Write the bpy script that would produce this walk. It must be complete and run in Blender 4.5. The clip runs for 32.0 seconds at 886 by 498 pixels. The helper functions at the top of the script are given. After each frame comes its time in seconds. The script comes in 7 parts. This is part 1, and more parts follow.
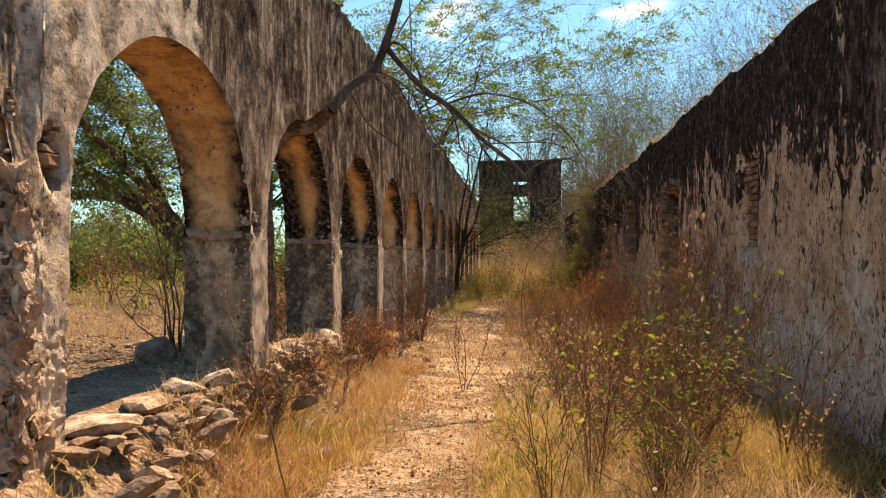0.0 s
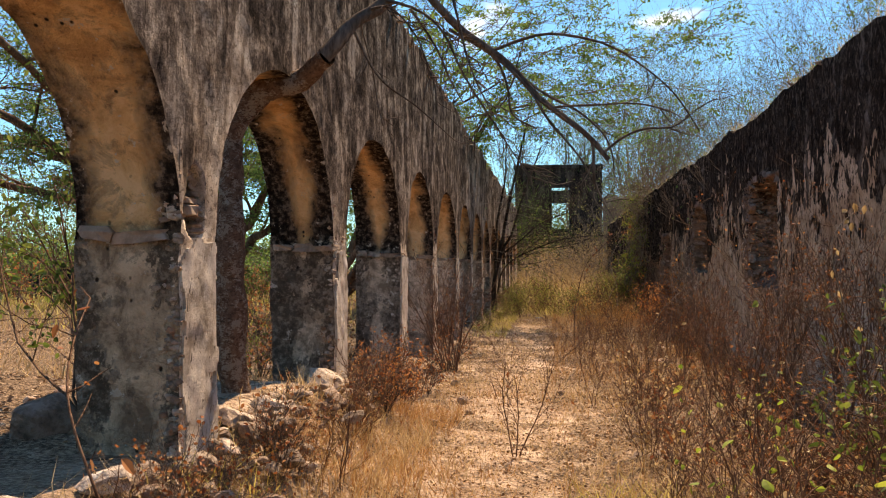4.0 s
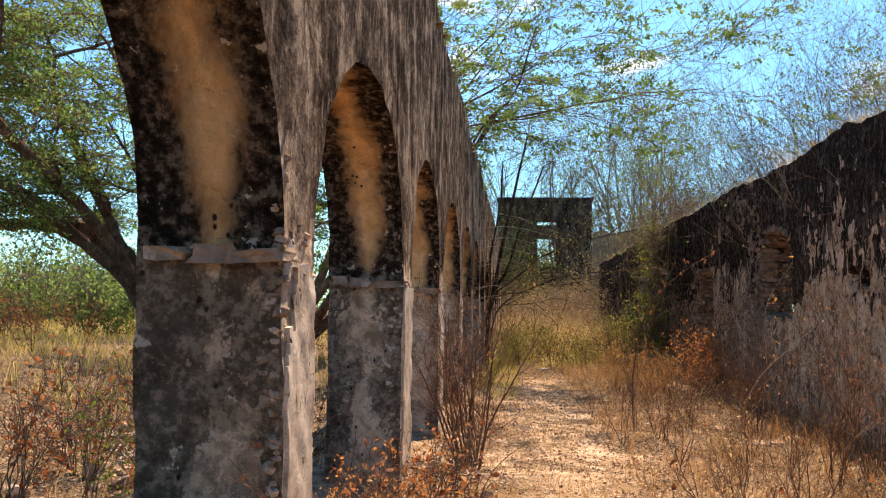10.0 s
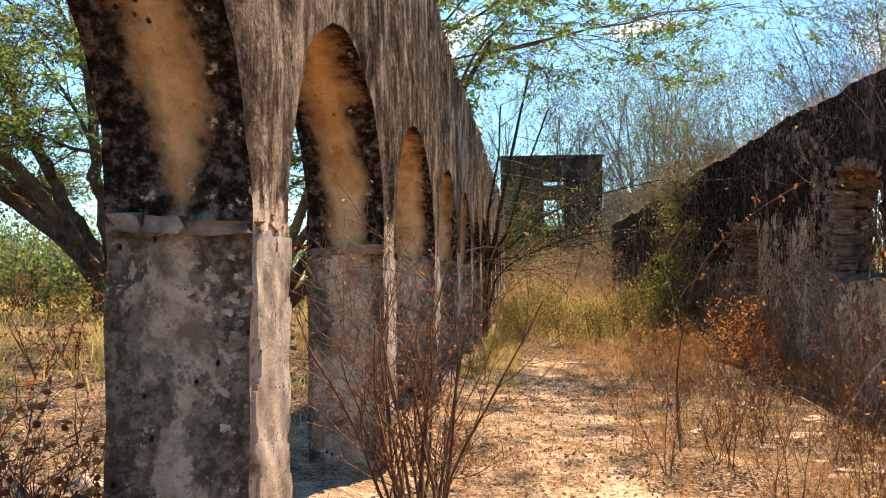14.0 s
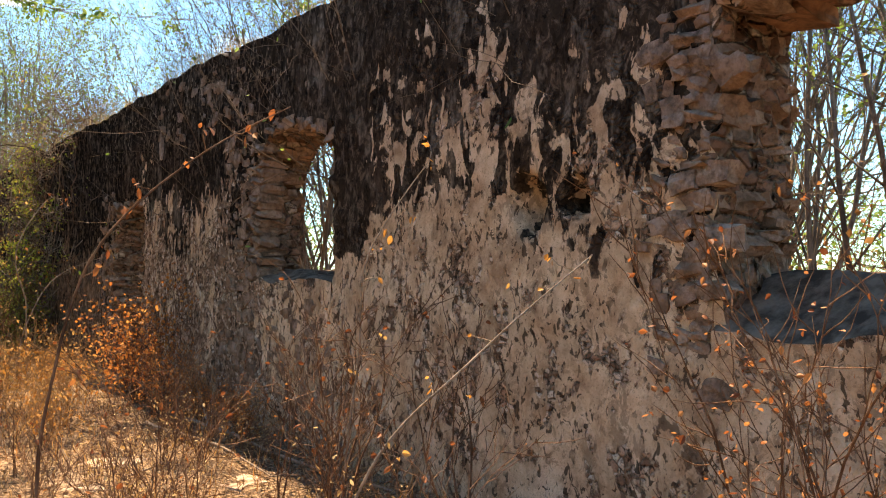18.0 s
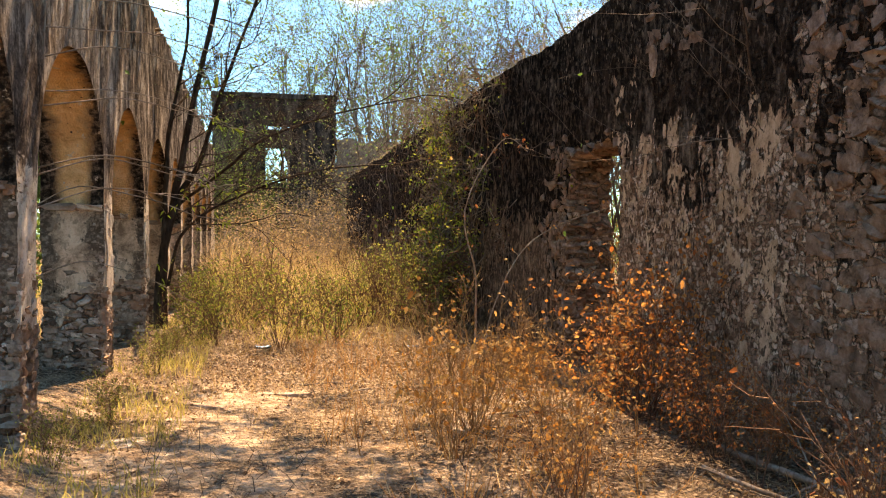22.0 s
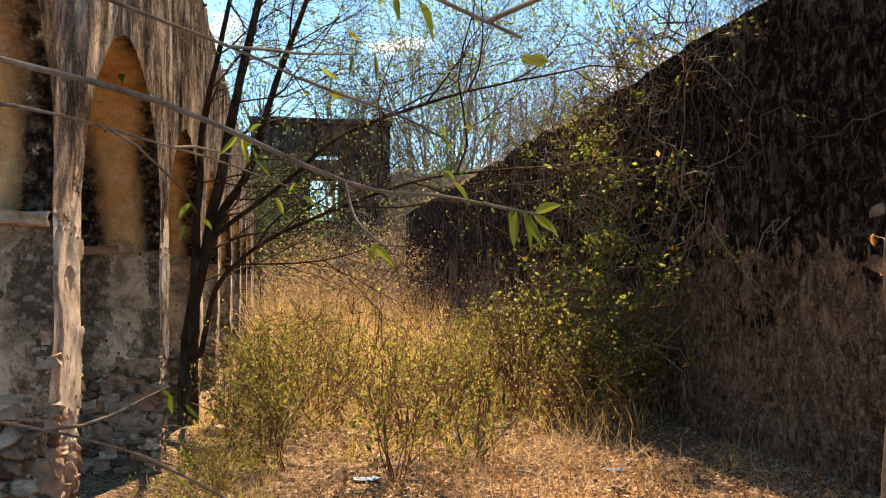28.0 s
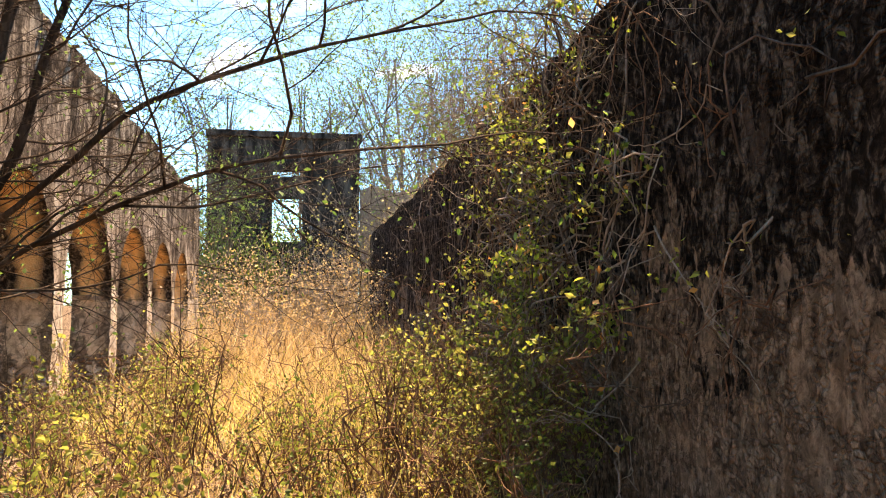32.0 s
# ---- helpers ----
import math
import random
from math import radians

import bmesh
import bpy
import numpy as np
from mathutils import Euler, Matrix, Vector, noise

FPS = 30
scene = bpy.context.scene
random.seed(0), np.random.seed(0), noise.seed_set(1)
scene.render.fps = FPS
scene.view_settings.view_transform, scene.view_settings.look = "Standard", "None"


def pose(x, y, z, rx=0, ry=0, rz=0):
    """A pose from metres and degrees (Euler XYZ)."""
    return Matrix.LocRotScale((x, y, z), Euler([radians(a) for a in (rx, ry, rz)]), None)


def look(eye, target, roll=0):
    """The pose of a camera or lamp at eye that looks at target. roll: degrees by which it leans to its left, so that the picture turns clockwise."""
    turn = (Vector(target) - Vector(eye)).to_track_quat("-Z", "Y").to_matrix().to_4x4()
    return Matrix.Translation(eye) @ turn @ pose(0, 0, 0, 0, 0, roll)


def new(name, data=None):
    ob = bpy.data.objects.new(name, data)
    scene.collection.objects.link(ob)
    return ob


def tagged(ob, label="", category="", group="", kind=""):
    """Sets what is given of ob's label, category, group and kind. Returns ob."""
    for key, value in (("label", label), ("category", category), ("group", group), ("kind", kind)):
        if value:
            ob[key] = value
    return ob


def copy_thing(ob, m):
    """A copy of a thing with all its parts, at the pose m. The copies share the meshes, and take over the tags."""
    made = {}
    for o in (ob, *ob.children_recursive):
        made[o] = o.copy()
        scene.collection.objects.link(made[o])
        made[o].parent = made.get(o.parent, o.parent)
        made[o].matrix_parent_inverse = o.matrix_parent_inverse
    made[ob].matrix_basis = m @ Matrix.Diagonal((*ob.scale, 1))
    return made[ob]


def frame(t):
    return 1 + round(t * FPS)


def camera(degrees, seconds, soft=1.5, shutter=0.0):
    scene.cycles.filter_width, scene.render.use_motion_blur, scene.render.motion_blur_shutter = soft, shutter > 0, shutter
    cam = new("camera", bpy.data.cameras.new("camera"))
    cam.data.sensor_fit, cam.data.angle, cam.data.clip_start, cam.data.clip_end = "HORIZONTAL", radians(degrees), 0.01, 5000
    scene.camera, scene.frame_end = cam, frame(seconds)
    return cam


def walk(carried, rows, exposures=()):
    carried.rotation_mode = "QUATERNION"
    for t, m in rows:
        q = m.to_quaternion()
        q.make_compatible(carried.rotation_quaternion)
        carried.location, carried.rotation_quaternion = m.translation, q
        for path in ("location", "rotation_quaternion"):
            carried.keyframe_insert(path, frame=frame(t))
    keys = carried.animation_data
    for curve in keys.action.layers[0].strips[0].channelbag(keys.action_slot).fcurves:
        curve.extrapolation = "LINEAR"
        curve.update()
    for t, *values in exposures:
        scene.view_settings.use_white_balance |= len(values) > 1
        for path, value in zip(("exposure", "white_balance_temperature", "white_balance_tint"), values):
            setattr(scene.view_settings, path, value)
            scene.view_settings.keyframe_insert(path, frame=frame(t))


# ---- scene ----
cam = camera(52.2, 32.0, soft=1.1)
METRES, EYE, TILT, LEAN, TURN = 24.0, 1.42, 0.6, 0.0, 4.8
ROWS = [
    (0.0, 0.0, 0.0, 0.0, 0.0, 0.0, -0.0),
    (0.5, -0.0005, 0.0127, 0.0009, 1.35, 0.82, 0.21),
    (1.0, -0.0033, 0.0254, 0.0032, 3.26, 1.2, 0.5),
    (1.5, -0.0043, 0.038, 0.0038, 5.69, 0.91, 0.55),
    (2.0, -0.0046, 0.0533, 0.0024, 7.93, 0.89, 0.43),
    (2.5, -0.006, 0.0668, 0.0012, 9.19, 0.8, 0.46),
    (3.0, -0.0062, 0.0801, 0.0026, 8.73, 0.63, 0.43),
    (3.5, -0.0028, 0.0935, 0.0012, 5.42, 0.8, 0.19),
    (5.5, -0.0171, 0.1489, -0.0014, -1.78, 0.03, -0.09),
    (6.0, -0.0229, 0.1596, -0.0001, -1.01, 0.19, 0.09),
    (6.5, -0.024, 0.171, -0.0008, -0.51, 0.45, 0.05),
    (7.0, -0.0274, 0.1847, -0.0015, -0.46, 0.86, 0.13),
    (7.5, -0.0325, 0.2007, -0.0002, -0.81, 1.97, 0.08),
    (8.0, -0.033, 0.2161, -0.0001, -1.87, 4.2, -0.45),
    (8.5, -0.0332, 0.2306, -0.0003, -3.36, 5.81, -1.08),
    (9.0, -0.0326, 0.2448, 0.0001, -2.64, 5.37, -1.17),
    (9.5, -0.029, 0.2604, -0.0015, -1.21, 4.37, -1.04),
    (10.0, -0.027, 0.2735, -0.0024, -0.03, 3.17, -0.71),
    (10.5, -0.0267, 0.2881, -0.0024, -0.01, 2.95, -0.54),
    (11.0, -0.0247, 0.3031, -0.0035, -0.04, 2.4, -0.45),
    (11.5, -0.0222, 0.3191, -0.0044, 0.48, 1.84, -0.18),
    (12.0, -0.0212, 0.337, -0.0041, 1.76, 1.27, -0.06),
    (12.5, -0.0194, 0.3549, -0.0055, 4.26, 1.25, 0.26),
    (13.0, -0.019, 0.3698, -0.0037, 5.09, 1.38, 0.56),
    (13.5, -0.0179, 0.3857, -0.002, 4.5, 1.38, 0.66),
    (14.0, -0.0105, 0.4024, -0.0041, 0.54, 1.18, 0.35),
    (14.5, -0.0026, 0.4196, -0.0052, -6.46, 0.65, 0.05),
    (15.0, 0.0048, 0.4363, -0.0045, -13.54, 0.34, -0.51),
    (15.5, 0.012, 0.4529, -0.0051, -21.41, 0.77, -1.28),
    (17.5, 0.0199, 0.5188, -0.006, -39.09, 1.43, -1.38),
    (18.0, 0.0198, 0.5354, -0.0059, -38.68, 1.16, -1.07),
    (18.5, 0.0221, 0.554, -0.0058, -37.38, 0.93, -0.66),
    (19.0, 0.023, 0.5718, -0.0068, -35.2, 0.55, -0.01),
    (19.5, 0.026, 0.5886, -0.0074, -31.86, 0.57, 0.19),
    (20.0, 0.0294, 0.6096, -0.0063, -27.5, 0.69, 0.0),
    (20.5, 0.03, 0.6277, -0.0076, -22.58, 0.11, -0.29),
    (21.0, 0.0284, 0.6392, -0.0072, -18.86, -0.84, -0.35),
    (21.5, 0.0281, 0.6563, -0.0091, -17.75, -1.05, -0.39),
    (22.0, 0.0257, 0.6743, -0.0112, -16.65, -0.95, -0.43),
    (22.5, 0.0228, 0.6922, -0.0088, -15.62, -0.84, -0.47),
    (23.0, 0.0232, 0.7089, -0.0084, -14.79, -0.58, -0.47),
    (23.5, 0.0216, 0.7263, -0.0098, -14.1, -0.25, -0.26),
    (24.0, 0.0214, 0.7436, -0.0094, -13.47, 0.05, -0.14),
    (24.5, 0.0218, 0.7598, -0.0087, -13.3, 0.41, -0.06),
    (25.0, 0.0191, 0.7762, -0.0094, -13.07, 0.77, 0.13),
    (25.5, 0.0178, 0.7912, -0.0101, -12.87, 0.94, 0.25),
    (27.5, 0.0216, 0.8523, -0.0116, -14.13, 1.7, -0.04),
    (28.0, 0.0245, 0.8674, -0.0115, -14.8, 1.79, -0.21),
    (28.5, 0.032, 0.8796, -0.0124, -14.99, 1.82, -0.29),
    (29.0, 0.0404, 0.8914, -0.0113, -15.03, 1.87, -0.27),
    (29.5, 0.0473, 0.904, -0.0109, -14.77, 2.12, -0.2),
    (30.0, 0.0554, 0.914, -0.0109, -14.54, 2.32, -0.16),
    (30.5, 0.0656, 0.9248, -0.01, -14.38, 2.68, -0.21),
    (31.0, 0.0744, 0.9373, -0.0102, -14.41, 3.06, -0.31),
    (31.5, 0.084, 0.9473, -0.0096, -14.4, 3.19, -0.32),
    (32.0, 0.0948, 0.9573, -0.0091, -14.27, 3.42, -0.45),
]
walk(cam, [(t, pose(0, 0, EYE, TILT, LEAN, TURN) @ pose(METRES * x, METRES * y, METRES * z, 90 + pitch, roll, yaw)) for t, x, y, z, yaw, pitch, roll in ROWS],
     exposures=tuple((t, e, k, 18.0) for t, e, k in ((0.0, 0.92, 9900.0), (2.0, 0.8, 8700.0), (4.0, 0.8, 8500.0), (6.0, 1.18, 7700.0), (7.8, 1.42, 8100.0), (10.0, 1.15, 8300.0), (13.0, 1.38, 8600.0), (14.0, 1.42, 8800.0), (15.0, 1.25, 8900.0), (17.5, 1.85, 10000.0), (20.0, 1.7, 10100.0), (23.0, 1.72, 9900.0), (25.0, 1.6, 9700.0), (28.0, 1.6, 9500.0), (30.0, 1.85, 9300.0), (32.0, 2.25, 9200.0))))

# ---- world, sun, exposure ----
SUN_EL, SUN_AZ = 58.0, 15.0          # azimuth in degrees from +y towards +x
world = bpy.data.worlds.new("world")
scene.world = world
world.use_nodes = True
wn, wl = world.node_tree.nodes, world.node_tree.links
wn.clear()
w_out = wn.new("ShaderNodeOutputWorld")
w_bg = wn.new("ShaderNodeBackground")
w_sky = wn.new("ShaderNodeTexSky")
w_sky.sky_type = "NISHITA"
w_sky.sun_disc = False
w_sky.sun_elevation = radians(SUN_EL)
w_sky.sun_rotation = radians(SUN_AZ)
w_sky.air_density, w_sky.dust_density, w_sky.ozone_density = 1.0, 0.1, 2.0
w_bg.inputs["Strength"].default_value = 0.138
w_co = wn.new("ShaderNodeTexCoord")
w_map = wn.new("ShaderNodeMapping")
w_map.inputs["Scale"].default_value = (1.0, 1.0, 2.6)
w_noise = wn.new("ShaderNodeTexNoise")
w_noise.inputs["Scale"].default_value = 5.0
w_noise.inputs["Detail"].default_value = 5.0
w_ramp = wn.new("ShaderNodeValToRGB")
w_ramp.color_ramp.elements[0].position = 0.63
w_ramp.color_ramp.elements[1].position = 0.74
w_mix = wn.new("ShaderNodeMix")
w_mix.data_type = "RGBA"
w_mix.inputs["B"].default_value = (6.6, 6.9, 7.2, 1)
wl.new(w_co.outputs["Generated"], w_map.inputs["Vector"])
wl.new(w_map.outputs["Vector"], w_noise.inputs["Vector"])
wl.new(w_noise.outputs["Fac"], w_ramp.inputs["Fac"])
wl.new(w_ramp.outputs["Color"], w_mix.inputs["Factor"])
w_tint = wn.new("ShaderNodeMix")
w_tint.data_type, w_tint.blend_type = "RGBA", "MULTIPLY"
w_tint.inputs["Factor"].default_value = 1.0
w_tint.inputs["B"].default_value = (0.37, 0.76, 1.0, 1)
wl.new(w_sky.outputs["Color"], w_tint.inputs["A"])
wl.new(w_tint.outputs["Result"], w_mix.inputs["A"])
wl.new(w_mix.outputs["Result"], w_bg.inputs["Color"])
wl.new(w_bg.outputs["Background"], w_out.inputs["Surface"])

sun = new("sun", bpy.data.lights.new("sun", "SUN"))
sun.data.energy = 5.0
sun.data.angle = radians(0.53)
sun.data.color = (1.0, 0.87, 0.70)
sd = Vector((math.sin(radians(SUN_AZ)) * math.cos(radians(SUN_EL)), math.cos(radians(SUN_AZ)) * math.cos(radians(SUN_EL)), math.sin(radians(SUN_EL))))
sun.matrix_world = look(sd * 60, (0, 0, 0))


# ---- materials ----
class Mat:
    """Small helper to wire procedural materials in world metres."""

    def __init__(self, name, rough=0.95, spec=0.0):
        self.m = bpy.data.materials.new(name)
        self.m.use_nodes = True
        self.nt = self.m.node_tree
        self.bsdf = self.nt.nodes["Principled BSDF"]
        self.bsdf.inputs["Roughness"].default_value = rough
        self.bsdf.inputs["Specular IOR Level"].default_value = spec
        self.geo = self.nt.nodes.new("ShaderNodeNewGeometry")
        self.pos = self.geo.outputs["Position"]

    def link(self, a, b):
        self.nt.links.new(a, b)

    def stretch(self, sx, sy, sz, vec=None):
        n = self.nt.nodes.new("ShaderNodeVectorMath")
        n.operation = "MULTIPLY"
        self.link(vec or self.pos, n.inputs[0])
        n.inputs[1].default_value = (sx, sy, sz)
        return n.outputs[0]

    def axis(self, which):
        n = self.nt.nodes.new("ShaderNodeSeparateXYZ")
        self.link(self.pos, n.inputs[0])
        return n.outputs[which]

    def noise(self, scale, detail=4.0, vec=None, rough=0.6, distort=0.0):
        n = self.nt.nodes.new("ShaderNodeTexNoise")
        n.inputs["Scale"].default_value = scale
        n.inputs["Detail"].default_value = detail
        n.inputs["Roughness"].default_value = rough
        n.inputs["Distortion"].default_value = distort
        self.link(vec or self.pos, n.inputs["Vector"])
        return n.outputs["Fac"]

    def voronoi(self, scale, vec=None, feature="F1", out="Distance"):
        n = self.nt.nodes.new("ShaderNodeTexVoronoi")
        n.feature = feature
        n.inputs["Scale"].default_value = scale
        self.link(vec or self.pos, n.inputs["Vector"])
        return n.outputs[out]

    def ramp(self, fac, *stops):
        n = self.nt.nodes.new("ShaderNodeValToRGB")
        els = n.color_ramp.elements
        while len(els) < len(stops):
            els.new(0.5)
        for e, (p, c) in zip(els, stops):
            e.position = p
            e.color = (*c, 1) if isinstance(c, tuple) else (c, c, c, 1)
        self.link(fac, n.inputs["Fac"])
        return n.outputs["Color"]

    def math(self, op, a, b=None, clamp=False):
        n = self.nt.nodes.new("ShaderNodeMath")
        n.operation, n.use_clamp = op, clamp
        for s, v in zip(n.inputs, (a, b)):
            if v is None:
                continue
            if isinstance(v, (int, float)):
                s.default_value = v
            else:
                self.link(v, s)
        return n.outputs[0]

    def blend(self, *terms, const=0.0):
        """Weighted sum of noises about their middle."""
        s = const
        for n, w in terms:
            s = self.math("ADD", s, self.math("MULTIPLY", self.math("SUBTRACT", n, 0.5), w))
        return s

    def mask(self, v, lo, hi, top=1.0):
        return self.math("MULTIPLY", self.math("DIVIDE", self.math("SUBTRACT", v, lo), hi - lo, True), top)

    def rise(self, axis, mid, slope):
        return self.math("MULTIPLY", self.math("SUBTRACT", self.axis(axis), mid), slope)

    def mix(self, fac, a, b, mode="MIX"):
        n = self.nt.nodes.new("ShaderNodeMix")
        n.data_type, n.blend_type = "RGBA", mode
        for s, v in ((n.inputs["Factor"], fac), (n.inputs["A"], a), (n.inputs["B"], b)):
            if isinstance(v, tuple):
                s.default_value = (*v, 1)
            elif isinstance(v, (int, float)):
                s.default_value = v
            else:
                self.link(v, s)
        return n.outputs["Result"]

    def out(self, colour, height=None, strength=0.5, dist=0.02):
        if isinstance(colour, tuple):
            self.bsdf.inputs["Base Color"].default_value = (*colour, 1)
        else:
            self.link(colour, self.bsdf.inputs["Base Color"])
        if height is not None:
            b = self.nt.nodes.new("ShaderNodeBump")
            b.inputs["Strength"].default_value = strength
            b.inputs["Distance"].default_value = dist
            self.link(height, b.inputs["Height"])
            self.link(b.outputs["Normal"], self.bsdf.inputs["Normal"])
        return self.m

    def thin(self, colour, through_it=0.4):
        """A leaf: part of the light comes through."""
        self.out(colour)
        t = self.nt.nodes.new("ShaderNodeBsdfTranslucent")
        self.link(colour, t.inputs["Color"])
        mx = self.nt.nodes.new("ShaderNodeMixShader")
        mx.inputs["Fac"].default_value = through_it
        self.link(self.bsdf.outputs[0], mx.inputs[1])
        self.link(t.outputs[0], mx.inputs[2])
        self.link(mx.outputs[0], self.nt.nodes["Material Output"].inputs["Surface"])
        return self.m


def leaf_mat(name, *cols, through_it=0.4):
    k = Mat(name, rough=0.6, spec=0.25)
    steps = [(i / max(1, len(cols) - 1), c) for i, c in enumerate(cols)]
    return k.thin(k.ramp(k.geo.outputs["Random Per Island"], *steps), through_it)


def wood_mat(name, dark, light, sc=30.0):
    k = Mat(name, rough=0.95, spec=0.02)
    g = k.noise(sc, 5, k.stretch(1, 1, 0.25))
    big = k.noise(3.0, 3)
    c = k.mix(k.ramp(big, (0.35, 0.0), (0.7, 1.0)), k.ramp(g, (0.3, dark), (0.7, light)), k.ramp(g, (0.35, tuple(x * 0.6 for x in dark)), (0.75, dark)))
    return k.out(c, g, 0.7, 0.015)


def rubble_cols(k, warm=1.0, scale=11.0, tint=1.0):
    """Colour and height of bare rubble masonry: stones of many tones in earthy mortar."""
    bend = k.nt.nodes.new("ShaderNodeVectorMath")
    bend.operation = "ADD"
    wob = k.nt.nodes.new("ShaderNodeTexNoise")
    wob.inputs["Scale"].default_value = 7.0
    k.link(k.pos, wob.inputs["Vector"])
    amt = k.nt.nodes.new("ShaderNodeVectorMath")
    amt.operation = "SCALE"
    amt.inputs["Scale"].default_value = 0.09
    k.link(wob.outputs["Color"], amt.inputs[0])
    k.link(k.stretch(1, 1, 1.5), bend.inputs[0])
    k.link(amt.outputs[0], bend.inputs[1])
    v = bend.outputs[0]
    cell = k.nt.nodes.new("ShaderNodeTexVoronoi")
    cell.inputs["Scale"].default_value = scale
    k.link(v, cell.inputs["Vector"])
    sep = k.nt.nodes.new("ShaderNodeSeparateColor")
    k.link(cell.outputs["Color"], sep.inputs[0])
    edge = k.voronoi(scale, v, "DISTANCE_TO_EDGE")
    g = k.noise(40.0, 5, None, 0.7)
    big = k.noise(2.2, 4, None, 0.6)
    stone = k.ramp(sep.outputs[0], (0.0, (0.13 * tint, 0.082 * tint / warm, 0.056 * tint / warm)), (0.4, (0.30 * tint, 0.205 * tint / warm, 0.145 * tint / warm)), (0.7, (0.42 * tint, 0.32 * tint / warm, 0.24 * tint / warm)), (1.0, (0.56 * tint, 0.47 * tint, 0.39 * tint)))
    stone = k.mix(k.ramp(g, (0.36, 0.6), (0.5, 0.0)), stone, (0.09, 0.062, 0.046))
    mortar = k.ramp(g, (0.40, (0.10 * tint, 0.068 * tint, 0.05 * tint)), (0.6, (0.34 * tint, 0.245 * tint, 0.178 * tint)))
    col = k.mix(k.ramp(edge, (0.03, 1.0), (0.10, 0.0)), stone, mortar)
    col = k.mix(k.ramp(big, (0.55, 0.0), (0.72, 0.75)), col, (0.055, 0.042, 0.034))
    return col, k.math("ADD", k.math("MULTIPLY", k.ramp(edge, (0.0, 0.0), (0.16, 1.0)), 1.6), g)


def make_rubble_wall(name, warm=1.0, scale=11.0, tint=1.0):
    k = Mat(name)
    col, h = rubble_cols(k, warm, scale, tint)
    return k.out(col, h, 0.9, 0.03)


def mix_height(k, f, a, b):
    hm = k.nt.nodes.new("ShaderNodeMix")
    k.link(f, hm.inputs["Factor"])
    k.link(a, hm.inputs["A"])
    k.link(b, hm.inputs["B"])
    return hm.outputs["Result"]


def make_streaked():
    # weathered lime plaster of the arcade face: black runs of mould above, paler plaster left low down
    k = Mat("streaked_plaster")
    body = k.noise(7.0, 7, k.stretch(1, 0.5, 0.6), 0.7, 0.4)
    fine = k.noise(40.0, 5, k.stretch(1, 0.6, 0.8), 0.7, 0.5)
    run = k.noise(7.0, 6, k.stretch(1, 1, 0.10), 0.68, 0.5)
    big = k.noise(1.0, 6, k.stretch(1, 1, 0.7), 0.66, 0.8)
    pits = k.noise(75.0, 4, None, 0.7)
    base = k.ramp(body, (0.38, (0.20, 0.15, 0.112)), (0.47, (0.38, 0.295, 0.225)), (0.54, (0.50, 0.40, 0.31)), (0.63, (0.66, 0.56, 0.45)))
    base = k.mix(k.mask(fine, 0.47, 0.41, 0.7), base, (0.10, 0.072, 0.054))
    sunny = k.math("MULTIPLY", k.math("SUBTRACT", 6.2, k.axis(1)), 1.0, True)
    mold = k.math("ADD", k.blend((big, 1.3), (run, 0.9), (body, 0.5), (fine, 0.4), const=0.09), k.rise(2, 2.35, 0.08))
    mold = k.math("SUBTRACT", mold, k.math("MULTIPLY", k.math("SUBTRACT", 4.8, k.axis(1), True), 0.20))
    mold = k.math("ADD", mold, k.math("MULTIPLY", k.math("MULTIPLY", k.math("SUBTRACT", k.axis(1), 8.0), 0.25, True), 0.07))
    mold = k.math("SUBTRACT", mold, k.math("MULTIPLY", k.math("MULTIPLY", k.math("SUBTRACT", k.axis(1), 17.0), 0.3, True), 0.10))
    tone = k.blend((run, 0.9), (body, 1.2), (fine, 0.6), const=0.5)
    soot = k.ramp(tone, (0.30, (0.012, 0.009, 0.0075)), (0.45, (0.05, 0.037, 0.029)), (0.58, (0.14, 0.104, 0.08)), (0.72, (0.36, 0.285, 0.22)))
    base = k.mix(k.mask(mold, -0.02, 0.06, 0.93), base, soot)
    low = k.math("ADD", k.blend((body, 2.0), (big, 1.6), const=0.12), k.rise(2, 1.66, -2.2))
    low = k.math("MINIMUM", low, k.math("ADD", k.blend((big, 2.4), (body, 1.2), const=0.30), k.math("MULTIPLY", sunny, 0.5)))
    low = k.math("MAXIMUM", low, k.math("ADD", k.blend((big, 2.0), (body, 1.0), const=-0.62), k.math("MULTIPLY", sunny, 0.85)))
    pale = k.ramp(k.noise(9.0, 7, k.stretch(1, 0.5, 0.8), 0.72), (0.36, (0.26, 0.195, 0.145)), (0.45, (0.56, 0.45, 0.345)), (0.54, (0.72, 0.61, 0.49)), (0.64, (0.82, 0.73, 0.61)))
    pale = k.mix(k.mask(pits, 0.42, 0.36, 0.75), pale, (0.13, 0.096, 0.072))
    pale = k.mix(k.mask(fine, 0.42, 0.37, 0.7), pale, (0.19, 0.145, 0.11))
    base = k.mix(k.mask(low, 0.0, 0.12, 0.95), base, pale)
    pock = k.voronoi(24.0, k.stretch(1, 1, 0.45))
    pock = k.math("MULTIPLY", k.ramp(pock, (0.08, 1.0), (0.15, 0.0)), k.mask(k.noise(4.0, 3), 0.50, 0.54))
    base = k.mix(k.math("MULTIPLY", pock, 0.9), base, (0.03, 0.022, 0.017))
    scratch = k.noise(38.0, 3, k.stretch(1, 1.4, 0.28), 0.6, 0.8)
    slit = k.math("MULTIPLY", k.mask(scratch, 0.36, 0.33), k.mask(k.noise(6.0, 2), 0.50, 0.55))
